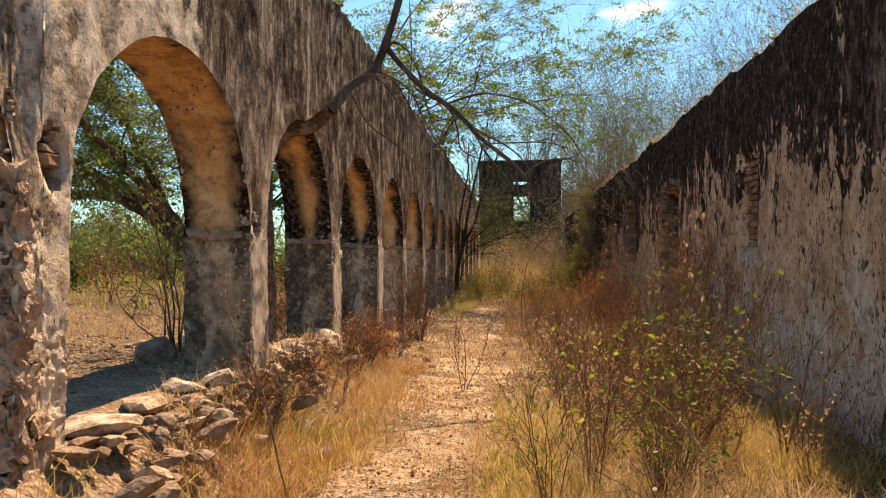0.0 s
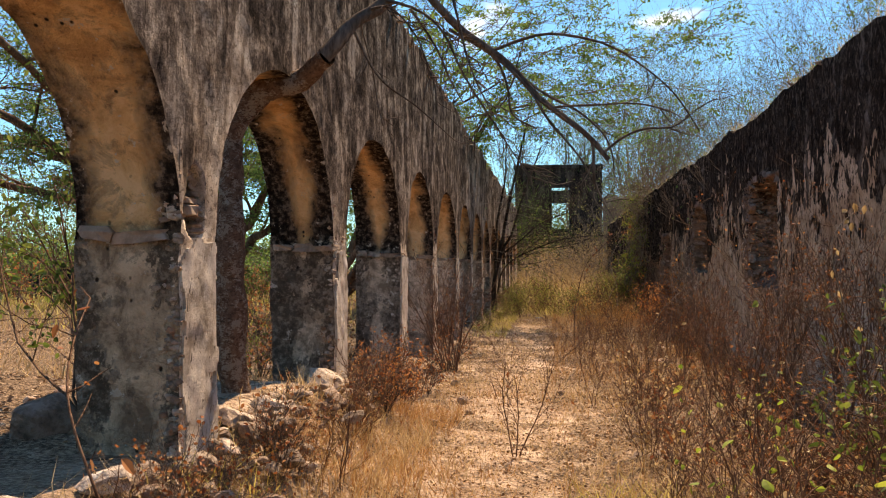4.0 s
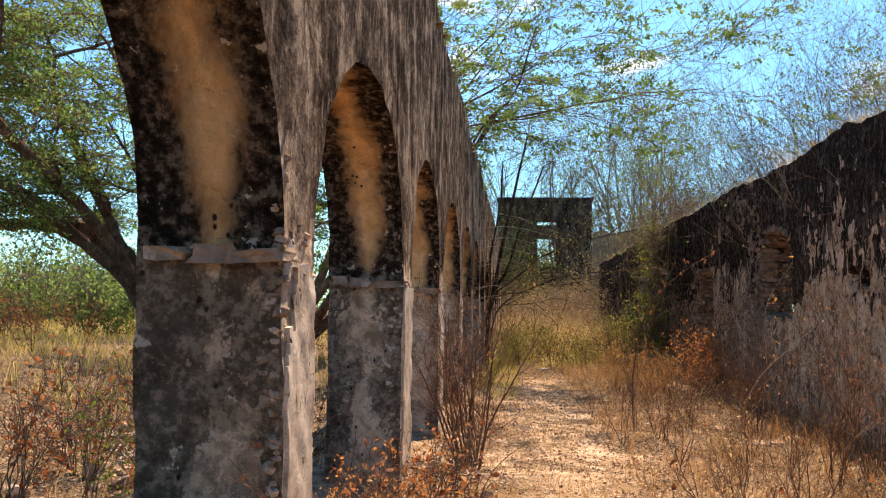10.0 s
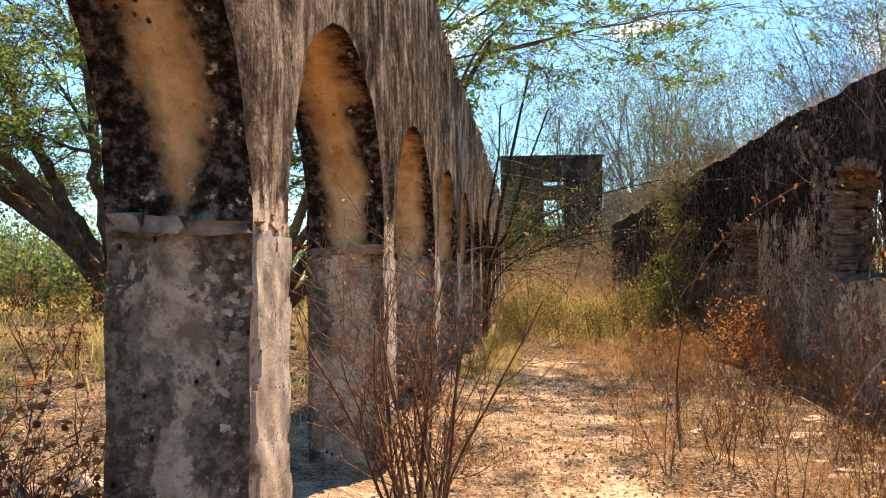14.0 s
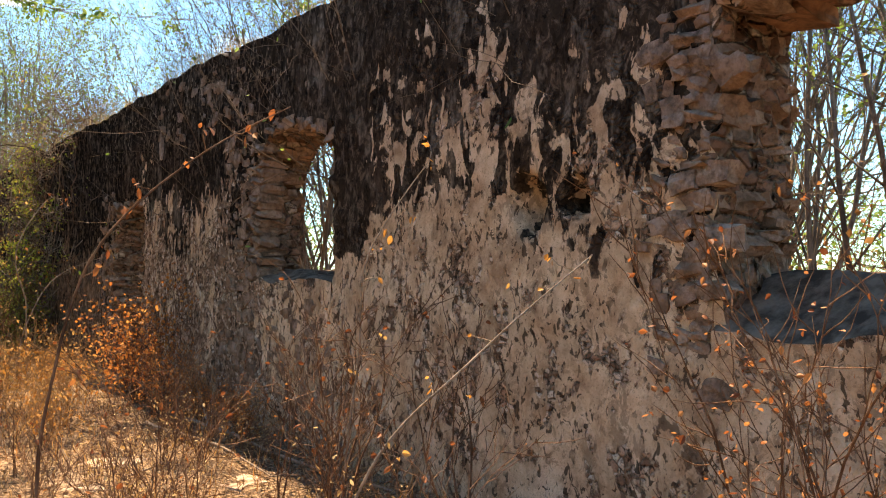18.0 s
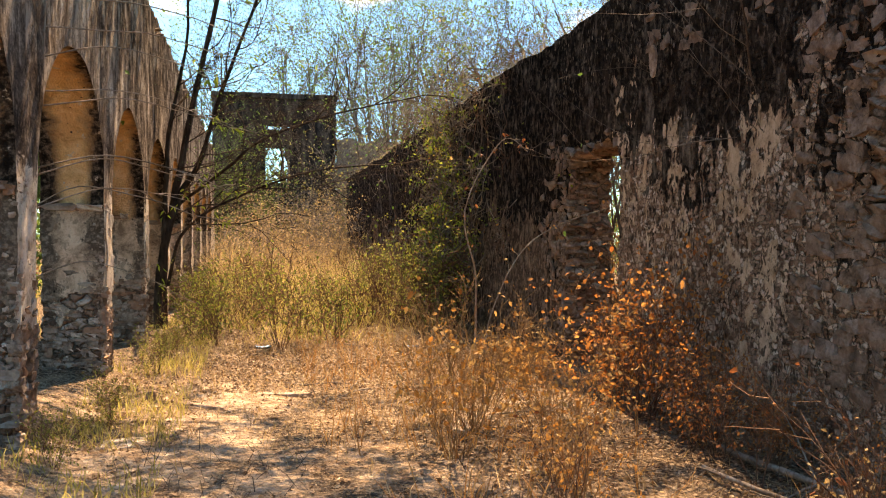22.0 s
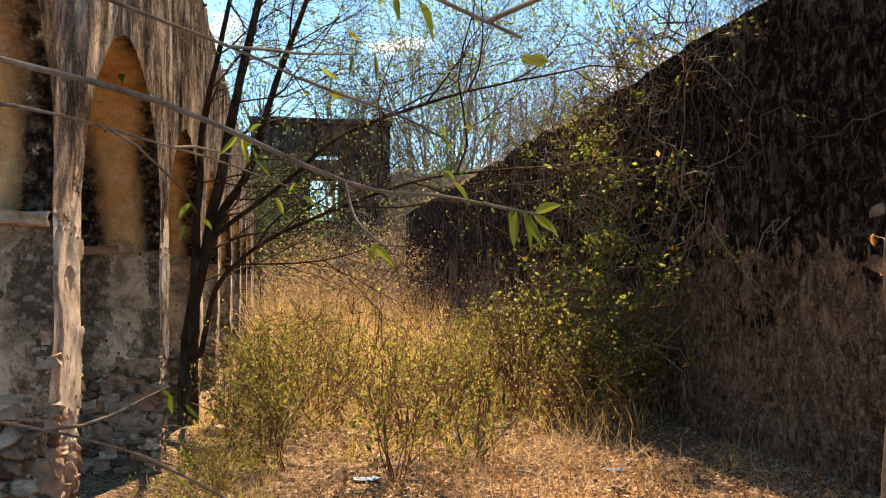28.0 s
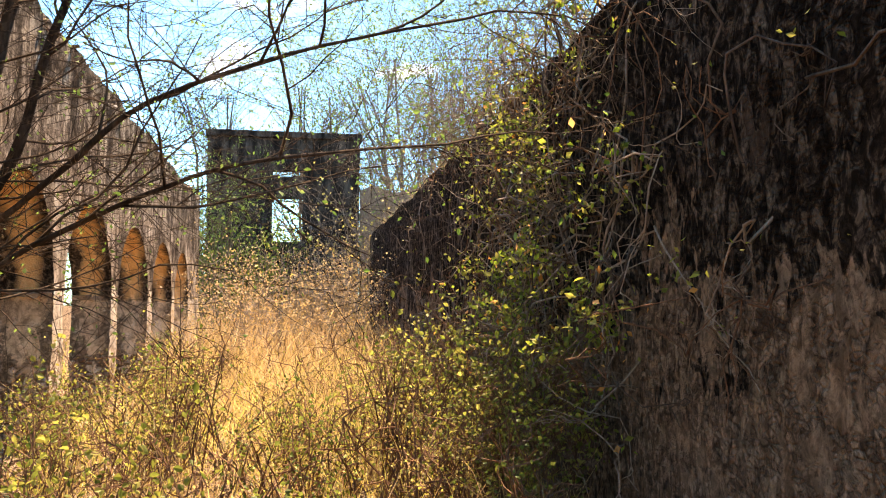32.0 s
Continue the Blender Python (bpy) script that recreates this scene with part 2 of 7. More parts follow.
    base = k.mix(k.math("MULTIPLY", slit, 0.8), base, (0.08, 0.06, 0.045))
    h = k.math("SUBTRACT", k.math("ADD", k.math("MULTIPLY", fine, 1.0), k.math("MULTIPLY", pits, 0.6)), k.math("ADD", pock, k.math("MULTIPLY", slit, 0.8)))
    rub, rh = rubble_cols(k)
    bare = k.math("ADD", k.blend((k.noise(4.0, 6, None, 0.7), 3.2)), k.rise(2, 0.75, -1.2))
    bare = k.math("MULTIPLY", k.mask(bare, 0.0, 0.12), k.math("MULTIPLY", k.math("SUBTRACT", k.axis(1), 16.5), 2.0, True))
    base = k.mix(bare, base, rub)
    return k.out(base, mix_height(k, bare, h, rh), 0.55, 0.018)


def make_jamb():
    # ochre limewash of the arch soffits: a bright stripe between runs of black mould, mottled grey plaster below the impost
    k = Mat("ochre_jamb")
    off = k.math("ABSOLUTE", k.math("SUBTRACT", k.axis(0), -2.21))
    z = k.axis(2)
    n1 = k.noise(2.6, 6, k.stretch(1, 1, 0.55), 0.65, 0.4)
    n2 = k.noise(22.0, 5, None, 0.7)
    n3 = k.noise(70.0, 3)
    n4 = k.noise(5.0, 7, None, 0.72, 0.4)
    fresh = k.math("MULTIPLY", k.math("SUBTRACT", 8.2, k.axis(1)), 0.6, True)
    narrow = k.math("ADD", 1.0, k.math("MULTIPLY", k.math("SUBTRACT", 2.5, z, True), 0.7))
    edge = k.math("ADD", k.math("MULTIPLY", off, narrow), k.blend((n1, 0.5), (n4, 0.22), (n2, 0.05)))
    edge = k.math("SUBTRACT", edge, k.math("MULTIPLY", fresh, 0.12))
    edge = k.math("SUBTRACT", edge, k.math("MULTIPLY", k.math("SUBTRACT", k.axis(1), 17.0, True), 0.06))
    edge = k.math("ADD", edge, k.math("MULTIPLY", k.math("SUBTRACT", 1.0, k.math("MULTIPLY", k.math("ABSOLUTE", k.math("SUBTRACT", k.axis(1), 11.0)), 0.35), True), 0.05))
    ochre = k.ramp(n4, (0.36, (0.52, 0.27, 0.12)), (0.48, (0.76, 0.44, 0.21)), (0.62, (0.88, 0.58, 0.32)))
    ochre = k.mix(k.mask(n2, 0.40, 0.34, 0.5), ochre, (0.34, 0.19, 0.10))
    brown = k.ramp(n2, (0.40, (0.03, 0.02, 0.015)), (0.5, (0.085, 0.056, 0.04)), (0.6, (0.22, 0.15, 0.105)))
    black = k.ramp(n2, (0.42, (0.010, 0.0075, 0.006)), (0.52, (0.03, 0.022, 0.017)), (0.62, (0.16, 0.125, 0.10)))
    blotch = k.noise(6.0, 7, None, 0.76, 0.5)
    ochre = k.mix(k.math("MULTIPLY", k.mask(blotch, 0.50, 0.58, 0.6), fresh), ochre, k.ramp(n2, (0.4, (0.16, 0.095, 0.058)), (0.6, (0.42, 0.27, 0.165))))
    upper = k.mix(k.mask(edge, 0.04, 0.17), ochre, brown)
    upper = k.mix(k.mask(edge, 0.15, 0.23, 0.8), upper, black)
    grey = k.ramp(n4, (0.37, (0.30, 0.205, 0.145)), (0.46, (0.58, 0.42, 0.30)), (0.54, (0.76, 0.57, 0.42)), (0.64, (0.84, 0.68, 0.53)))
    grey = k.mix(k.math("MULTIPLY", fresh, 0.85), grey, k.ramp(n4, (0.38, (0.24, 0.155, 0.10)), (0.48, (0.50, 0.345, 0.225)), (0.60, (0.72, 0.52, 0.35))))
    stain = k.math("ADD", k.blend((n1, 1.2), (n4, 1.0), (n2, 0.5), const=-0.17), k.math("MULTIPLY", off, 1.5))
    stain = k.math("SUBTRACT", stain, k.math("MULTIPLY", fresh, 0.05))
    sooty = k.math("SUBTRACT", 1.6, k.math("ABSOLUTE", k.math("SUBTRACT", k.axis(1), 9.6)), True)
    stain = k.math("ADD", stain, k.math("MULTIPLY", sooty, 0.14))
    grey = k.mix(k.mask(stain, 0.02, 0.10, 0.88), grey, k.ramp(n2, (0.40, (0.022, 0.016, 0.012)), (0.5, (0.075, 0.053, 0.04)), (0.6, (0.26, 0.20, 0.155))))
    grey = k.mix(k.mask(blotch, 0.52, 0.57, 0.55), grey, k.ramp(n2, (0.4, (0.08, 0.055, 0.04)), (0.6, (0.30, 0.22, 0.16))))
    below = k.math("ADD", k.blend((n1, 0.8), (n2, 0.25)), k.rise(2, 1.62, -2.6))
    col = k.mix(k.mask(below, 0.0, 0.15), upper, grey)
    chip = k.blend((k.noise(8.0, 5, None, 0.7), 1.0), (n2, 0.5))
    col = k.mix(k.mask(chip, 0.16, 0.18, 0.85), col, (0.60, 0.50, 0.41))
    holes = k.voronoi(16.0, k.stretch(1.0, 1.0, 0.75))
    deep = k.math("MULTIPLY", k.ramp(holes, (0.10, 1.0), (0.17, 0.0)), k.mask(k.noise(3.0, 2), 0.54, 0.58))
    col = k.mix(deep, col, (0.045, 0.03, 0.022))
    h = k.math("SUBTRACT", k.math("ADD", n3, k.math("ADD", k.math("MULTIPLY", n2, 1.2), n4)), k.math("MULTIPLY", deep, 1.5))
    rub, rh = rubble_cols(k, 1.08)
    bare = k.math("ADD", k.blend((k.noise(4.0, 6, None, 0.7), 2.6)), k.rise(2, 0.85, -1.5))
    bare = k.math("MULTIPLY", k.mask(bare, 0.0, 0.12), k.math("MULTIPLY", k.math("SUBTRACT", k.axis(1), 16.5), 2.0, True))
    col = k.mix(bare, col, rub)
    return k.out(col, mix_height(k, bare, h, rh), 1.0, 0.026)


def make_mold_wall():
    # the long wall opposite: tan plaster flaking in islands from dark rubble, black mould running down from the crown
    k = Mat("moulded_plaster")
    drip = k.noise(3.0, 5, k.stretch(1, 1, 0.42), 0.62, 0.5)
    fine = k.noise(16.0, 6, k.stretch(1, 1, 0.6), 0.7, 0.5)
    fine2 = k.noise(13.0, 6, k.stretch(1.1, 1, 0.75), 0.72, 0.8)
    blob = k.noise(7.5, 3, k.stretch(1, 1, 0.62), 0.5, 0.9)
    patch_n = k.noise(0.8, 5, None, 0.62, 0.9)
    patch_2 = k.noise(1.3, 5, None, 0.65, 0.6)
    grain = k.noise(60.0, 5, None, 0.7)
    y, z = k.axis(1), k.axis(2)

    def near(axis, mid, half, soft):
        """1 within half of mid along an axis, fading over soft."""
        return k.math("DIVIDE", k.math("SUBTRACT", half + soft, k.math("ABSOLUTE", k.math("SUBTRACT", axis, mid))), soft, True)

    tan = k.ramp(k.noise(4.0, 7, None, 0.7), (0.37, (0.42, 0.27, 0.175)), (0.47, (0.60, 0.42, 0.285)), (0.55, (0.70, 0.515, 0.365)), (0.64, (0.82, 0.64, 0.48)))
    tan = k.mix(k.mask(grain, 0.44, 0.38, 0.4), tan, (0.22, 0.145, 0.10))
    tan = k.mix(k.mask(k.blend((fine2, 1.0), (drip, 0.7)), 0.06, 0.09, 0.6), tan, (0.30, 0.20, 0.135))
    cream = k.math("ADD", k.blend((k.noise(1.6, 5, None, 0.6), 1.0), (blob, 0.3)), k.rise(2, 1.05, -0.25))
    cream = k.math("MULTIPLY", k.mask(cream, 0.0, 0.03), k.math("SUBTRACT", 13.0, y, True))
    tan = k.mix(cream, tan, k.ramp(k.noise(9.0, 5), (0.4, (0.52, 0.43, 0.34)), (0.6, (0.74, 0.65, 0.55))))
    rub, rub_h = rubble_cols(k, 1.12, 19.0, 1.5)
    lump = k.noise(15.0, 6, k.stretch(1, 1, 1.3), 0.75, 1.2)
    rub = k.mix(k.mask(lump, 0.46, 0.40, 0.6), rub, (0.035, 0.025, 0.019))
    # more plaster stays on the southern stretch, little north of the second window
    keepit = k.math("MULTIPLY", k.math("MULTIPLY", k.math("SUBTRACT", 13.0, y), 0.25, True), 0.12)
    bald = k.math("ADD", k.math("MULTIPLY", near(y, 20.5, 0.35, 0.25), 0.22), k.math("MULTIPLY", k.math("MULTIPLY", k.math("SUBTRACT", y, 20.2), 0.6, True), 0.13))
    crown = k.math("MULTIPLY", near(y, 22.0, 3.4, 0.4), k.math("MULTIPLY", k.math("SUBTRACT", z, 2.5), 2.5, True))
    lost = k.math("ADD", k.math("SUBTRACT", k.blend((patch_2, 0.75), (fine2, 0.55), (blob, 0.8)), keepit), bald)
    lost_m = k.mask(lost, 0.045, 0.065, 0.95)
    col = k.mix(lost_m, tan, rub)
    pock = k.noise(24.0, 3, k.stretch(1, 1, 0.7), 0.55, 0.7)
    col = k.mix(k.math("MULTIPLY", k.mask(pock, 0.43, 0.40, 0.85), k.mask(k.noise(3.0, 3), 0.40, 0.50)), col, (0.05, 0.034, 0.025))
    # the northern stretch turns dark brown and blacker, with a ragged start
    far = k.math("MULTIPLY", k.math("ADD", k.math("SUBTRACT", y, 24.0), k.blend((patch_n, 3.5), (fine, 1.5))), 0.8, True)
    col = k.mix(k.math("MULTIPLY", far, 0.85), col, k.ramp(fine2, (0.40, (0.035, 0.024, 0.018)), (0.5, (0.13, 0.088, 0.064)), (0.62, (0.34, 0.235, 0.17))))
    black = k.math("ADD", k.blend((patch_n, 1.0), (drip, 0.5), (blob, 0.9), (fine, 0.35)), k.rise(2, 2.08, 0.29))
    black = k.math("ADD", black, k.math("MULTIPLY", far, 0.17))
    black = k.math("ADD", black, k.math("MULTIPLY", k.math("MULTIPLY", near(y, 18.5, 0.14, 0.2), k.math("MULTIPLY", k.math("SUBTRACT", z, 1.45), 4.0, True)), 0.45))
    black = k.math("ADD", black, k.math("MULTIPLY", k.math("MULTIPLY", near(y, 22.1, 0.9, 0.3), k.math("MULTIPLY", k.math("SUBTRACT", z, 2.1), 4.0, True)), 0.22))
    # upper wall about y 25.6: shadow behind the vines painted in as extra black
    black = k.math("ADD", black, k.math("MULTIPLY", k.math("MULTIPLY", near(y, 25.6, 1.5, 0.5), k.math("MULTIPLY", k.math("SUBTRACT", z, 1.5), 2.5, True)), 0.25))
    black = k.math("ADD", black, k.math("MULTIPLY", k.math("MULTIPLY", near(y, 17.6, 1.1, 0.4), near(z, 1.98, 0.06, 0.14)), 0.16))
    south = k.math("MULTIPLY", k.math("MULTIPLY", k.math("SUBTRACT", 12.0, y), 0.25, True), 0.07)
    black = k.math("SUBTRACT", black, south)
    soot = k.ramp(fine2, (0.42, (0.009, 0.007, 0.006)), (0.52, (0.03, 0.023, 0.019)), (0.62, (0.15, 0.115, 0.09)))
    smear = k.mask(k.blend((k.noise(2.2, 5, k.stretch(1, 1, 0.5), 0.7), 1.0), (blob, 0.5)), 0.08, 0.16, 0.7)
    soot = k.mix(smear, soot, k.ramp(fine, (0.42, (0.10, 0.08, 0.065)), (0.6, (0.34, 0.28, 0.23))))
    black_m = k.mask(black, 0.0, 0.03, 0.96)
    col = k.mix(black_m, col, soot)
    fleck = k.math("MULTIPLY", k.ramp(k.voronoi(21.0, k.stretch(1, 1, 0.55)), (0.22, 1.0), (0.30, 0.0)), k.mask(k.noise(5.0, 3), 0.44, 0.50, 0.9))
    col = k.mix(k.math("MULTIPLY", fleck, crown), col, k.ramp(fine, (0.4, (0.16, 0.125, 0.10)), (0.6, (0.46, 0.37, 0.29))))
    splash = k.blend((k.noise(1.7, 6, None, 0.7, 0.5), 1.0), (blob, 0.5))
    col = k.mix(k.mask(splash, 0.14, 0.16, 0.75), col, (0.075, 0.05, 0.038))
    h = k.math("ADD", k.math("MULTIPLY", k.math("SUBTRACT", 1.0, lost_m), 1.3), k.math("ADD", k.math("ADD", fine, k.math("MULTIPLY", k.math("MULTIPLY", rub_h, lost_m), 0.6)), k.math("MULTIPLY", grain, 0.5)))
    h = k.math("ADD", h, k.math("MULTIPLY", k.math("MULTIPLY", fleck, crown), 0.8))
    return k.out(col, h, 0.9, 0.03)


def make_rubble(name, tint=1.0, warm=1.0):
    k = Mat(name)
    info = k.nt.nodes.new("ShaderNodeObjectInfo").outputs["Random"]
    n = k.noise(9.0, 6, None, 0.7)
    g = k.noise(45.0, 4)
    a = k.ramp(n, (0.38, (0.13 * tint, 0.10 * tint, 0.078 * tint)), (0.5, (0.30 * tint, 0.235 * tint / warm, 0.185 * tint / warm)), (0.62, (0.46 * tint, 0.385 * tint / warm, 0.315 * tint / warm)))
    a = k.mix(k.math("MULTIPLY", info, 0.45), a, (0.30 * tint, 0.175 * tint, 0.115 * tint))
    a = k.mix(k.ramp(g, (0.55, 0.0), (0.7, 0.4)), a, (0.05, 0.04, 0.033))
    return k.out(a, k.math("ADD", n, g), 0.9, 0.02)


def make_brick():
    k = Mat("old_brick")
    info = k.nt.nodes.new("ShaderNodeObjectInfo").outputs["Random"]
    n = k.noise(14.0, 6, None, 0.7)
    a = k.mix(info, k.ramp(n, (0.3, (0.20, 0.10, 0.06)), (0.7, (0.40, 0.235, 0.155))), k.ramp(n, (0.3, (0.22, 0.165, 0.13)), (0.7, (0.44, 0.35, 0.28))))
    a = k.mix(k.ramp(k.noise(5.0, 4), (0.5, 0.0), (0.66, 0.7)), a, (0.055, 0.043, 0.036))
    return k.out(a, n, 0.8, 0.015)


def make_ground():
    k = Mat("dry_earth", rough=1.0, spec=0.0)
    n1 = k.noise(0.55, 6, None, 0.65, 0.4)
    n2 = k.noise(6.0, 6, None, 0.7)
    n3 = k.noise(38.0, 5, None, 0.7)
    soil = k.ramp(n2, (0.38, (0.25, 0.165, 0.112)), (0.5, (0.42, 0.30, 0.21)), (0.62, (0.60, 0.46, 0.345)))
    litter = k.ramp(n3, (0.40, (0.07, 0.047, 0.033)), (0.5, (0.23, 0.148, 0.092)), (0.6, (0.44, 0.31, 0.20)))
    col = k.mix(k.ramp(n1, (0.42, 0.0), (0.60, 0.8)), soil, litter)
    flake = k.voronoi(26.0)
    col = k.mix(k.ramp(flake, (0.05, 0.55), (0.30, 0.0)), col, k.ramp(n2, (0.4, (0.13, 0.085, 0.055)), (0.6, (0.50, 0.36, 0.23))))
    trod = k.math("ABSOLUTE", k.math("ADD", k.math("SUBTRACT", k.axis(0), -0.75), k.math("MULTIPLY", k.math("SUBTRACT", n1, 0.5), 1.6)))
    bare = k.ramp(n2, (0.40, (0.42, 0.29, 0.20)), (0.6, (0.66, 0.50, 0.375)))
    inside = k.ramp(trod, (0.10, 0.55), (0.5, 0.0))
    col = k.mix(inside, col, bare)
    scorch_shade = k.math("ADD", k.noise(1.3, 6, None, 0.7, 0.6), k.math("MULTIPLY", k.math("MINIMUM", k.math("MAXIMUM", k.axis(0), -0.6), 1.6), 0.10))
    # northern floor: darker litter, with the bushes' dappled shade put into the colour too
    scorch_shade = k.math("ADD", scorch_shade, k.math("MULTIPLY", k.math("MULTIPLY", k.math("SUBTRACT", k.axis(1), 22.5), 0.4, True), 0.15))
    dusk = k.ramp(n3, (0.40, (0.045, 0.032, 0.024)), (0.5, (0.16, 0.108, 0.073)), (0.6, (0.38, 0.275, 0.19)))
    col = k.mix(k.ramp(scorch_shade, (0.46, 0.0), (0.53, 0.88)), col, dusk)
    chip = k.voronoi(55.0)
    col = k.mix(k.ramp(chip, (0.06, 0.7), (0.22, 0.0)), col, k.ramp(k.noise(20.0, 2), (0.42, (0.09, 0.06, 0.04)), (0.58, (0.62, 0.47, 0.33))))
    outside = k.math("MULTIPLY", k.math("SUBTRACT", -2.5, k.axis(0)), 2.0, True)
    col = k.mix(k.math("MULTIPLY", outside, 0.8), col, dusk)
    h = k.math("ADD", k.math("MULTIPLY", n3, 0.8), k.math("ADD", n2, flake))
    return k.out(col, h, 1.0, 0.03)


def make_concrete():
    k = Mat("dark_concrete")
    s = k.noise(3.0, 6, k.stretch(1, 1, 0.3), 0.7)
    g = k.noise(24.0, 4)
    c = k.ramp(s, (0.38, (0.014, 0.011, 0.010)), (0.5, (0.036, 0.030, 0.026)), (0.64, (0.11, 0.092, 0.078)))
    return k.out(c, g, 0.6, 0.02)


M_FACE, M_JAMB, M_EAST = make_streaked(), make_jamb(), make_mold_wall()
M_RUBWALL, M_RUBBROWN = make_rubble_wall('rubble_masonry', 1.0, 13.0, 1.45), make_rubble_wall('brown_rubble_masonry', 1.2, 9.0)
M_RUB, M_RUBPALE, M_BRICK = make_rubble("rubble_stone"), make_rubble("pale_stone", 1.55), make_brick()
M_STONEB = make_rubble("brown_stone", 0.85, 1.1)
M_GROUND, M_CONC = make_ground(), make_concrete()
k = Mat("grey_sill", rough=0.9)
M_SILL = k.out(k.ramp(k.noise(7.0, 6), (0.4, (0.06, 0.045, 0.036)), (0.6, (0.19, 0.145, 0.115))), k.noise(30.0, 5), 0.6, 0.015)
M_BARK = wood_mat("bark", (0.09, 0.052, 0.036), (0.31, 0.20, 0.14), 18)
k = Mat("plated_bark")
plate = k.noise(34.0, 4, k.stretch(1, 1, 1.6), 0.7, 1.5)
bn = k.noise(9.0, 6, None, 0.7)
bc = k.ramp(k.noise(30.0, 5, None, 0.7), (0.3, (0.10, 0.055, 0.038)), (0.6, (0.27, 0.165, 0.115)))
bc = k.mix(k.mask(k.blend((bn, 1.0), (plate, 0.8)), 0.04, 0.08, 0.85), bc, (0.42, 0.35, 0.29))
bc = k.mix(k.mask(plate, 0.42, 0.37, 0.85), bc, (0.05, 0.03, 0.022))
M_PLATE = k.out(bc, k.math("ADD", k.math("MULTIPLY", plate, 2.0), k.noise(50.0, 4)), 0.9, 0.02)
M_DARKBARK = wood_mat("dark_bark", (0.03, 0.021, 0.016), (0.13, 0.093, 0.07), 30)
M_DEAD = wood_mat("dead_wood", (0.075, 0.055, 0.045), (0.24, 0.19, 0.155), 40)
M_TWIG = wood_mat("red_brown_twig", (0.13, 0.07, 0.045), (0.30, 0.185, 0.125), 60)
M_GREY = wood_mat("grey_twig", (0.22, 0.165, 0.125), (0.50, 0.42, 0.35), 50)
M_TAN = wood_mat("tan_stalk", (0.30, 0.165, 0.075), (0.58, 0.37, 0.20), 60)
M_TREE = wood_mat("grey_brown_bark", (0.12, 0.09, 0.07), (0.34, 0.275, 0.225), 40)
M_GREEN = leaf_mat("green_leaf", (0.055, 0.085, 0.018), (0.12, 0.17, 0.032), (0.22, 0.26, 0.055))
M_OLIVE = leaf_mat("olive_leaf", (0.10, 0.13, 0.026), (0.24, 0.26, 0.055), (0.42, 0.38, 0.10), through_it=0.5)
M_FEATHER = leaf_mat("feathery_green_leaf", (0.075, 0.14, 0.03), (0.15, 0.25, 0.055), (0.27, 0.37, 0.11), through_it=0.5)
M_LIME = leaf_mat("lime_leaf", (0.16, 0.24, 0.03), (0.28, 0.36, 0.05), (0.40, 0.42, 0.07), through_it=0.5)
M_RED = leaf_mat("rust_leaf", (0.17, 0.05, 0.022), (0.34, 0.12, 0.045), (0.50, 0.235, 0.09))
M_RUSSET = leaf_mat("russet_leaf", (0.40, 0.12, 0.04), (0.58, 0.22, 0.06), (0.66, 0.33, 0.11), through_it=0.5)
M_ORANGE = leaf_mat("orange_dry_leaf", (0.46, 0.19, 0.05), (0.64, 0.32, 0.09), (0.70, 0.45, 0.18))
M_STRAW = leaf_mat("straw", (0.36, 0.23, 0.10), (0.56, 0.38, 0.18), (0.68, 0.51, 0.29), through_it=0.35)
M_TAWNY = leaf_mat("tawny_grass", (0.30, 0.135, 0.045), (0.46, 0.235, 0.085), (0.54, 0.34, 0.15), through_it=0.3)
M_YGRASS = leaf_mat("yellow_green_grass", (0.32, 0.29, 0.065), (0.56, 0.46, 0.13), (0.70, 0.56, 0.24), through_it=0.5)
M_LITTER = leaf_mat("leaf_litter", (0.15, 0.085, 0.05), (0.34, 0.205, 0.115), (0.58, 0.42, 0.27), through_it=0.1)


# ---- geometry helpers ----
def lattice(ix, iy, iz, seed):
    h = (ix * 374761393 + iy * 668265263 + iz * 1274126177 + seed * 974711) & 0xFFFFFFFF
    h = ((h ^ (h >> 13)) * 1274126177) & 0xFFFFFFFF
    h = ((h ^ (h >> 16)) * 668265263) & 0xFFFFFFFF
    return (h & 0xFFFFFF) / float(0x7FFFFF) - 1.0


def vnoise(p, s, seed=0):
    q = np.asarray(p, float) * s
    i = np.floor(q).astype(np.int64)
    f = q - i
    f = f * f * (3 - 2 * f)
    r = 0.0
    for a in (0, 1):
        for b in (0, 1):
            for c in (0, 1):
                w = (f[..., 0] if a else 1 - f[..., 0]) * (f[..., 1] if b else 1 - f[..., 1]) * (f[..., 2] if c else 1 - f[..., 2])
                r = r + w * lattice(i[..., 0] + a, i[..., 1] + b, i[..., 2] + c, seed)
    return r


def worley(p, s, seed=0):
    """Distances to the nearest and second nearest of scattered cell centres."""
    q = np.asarray(p, float) * s
    i = np.floor(q).astype(np.int64)
    f1 = np.full(q.shape[:-1], 9.0)
    f2 = f1.copy()
    for a in (-1, 0, 1):
        for b in (-1, 0, 1):
            for c in (-1, 0, 1):
                j = i + np.array((a, b, c))
                o = np.stack([0.5 + 0.45 * lattice(j[..., 0], j[..., 1], j[..., 2], seed + n) for n in (0, 1, 2)], -1)
                d = np.linalg.norm(j + o - q, axis=-1)
                f2 = np.minimum(np.maximum(f1, d), f2)
                f1 = np.minimum(f1, d)
    return f1, f2


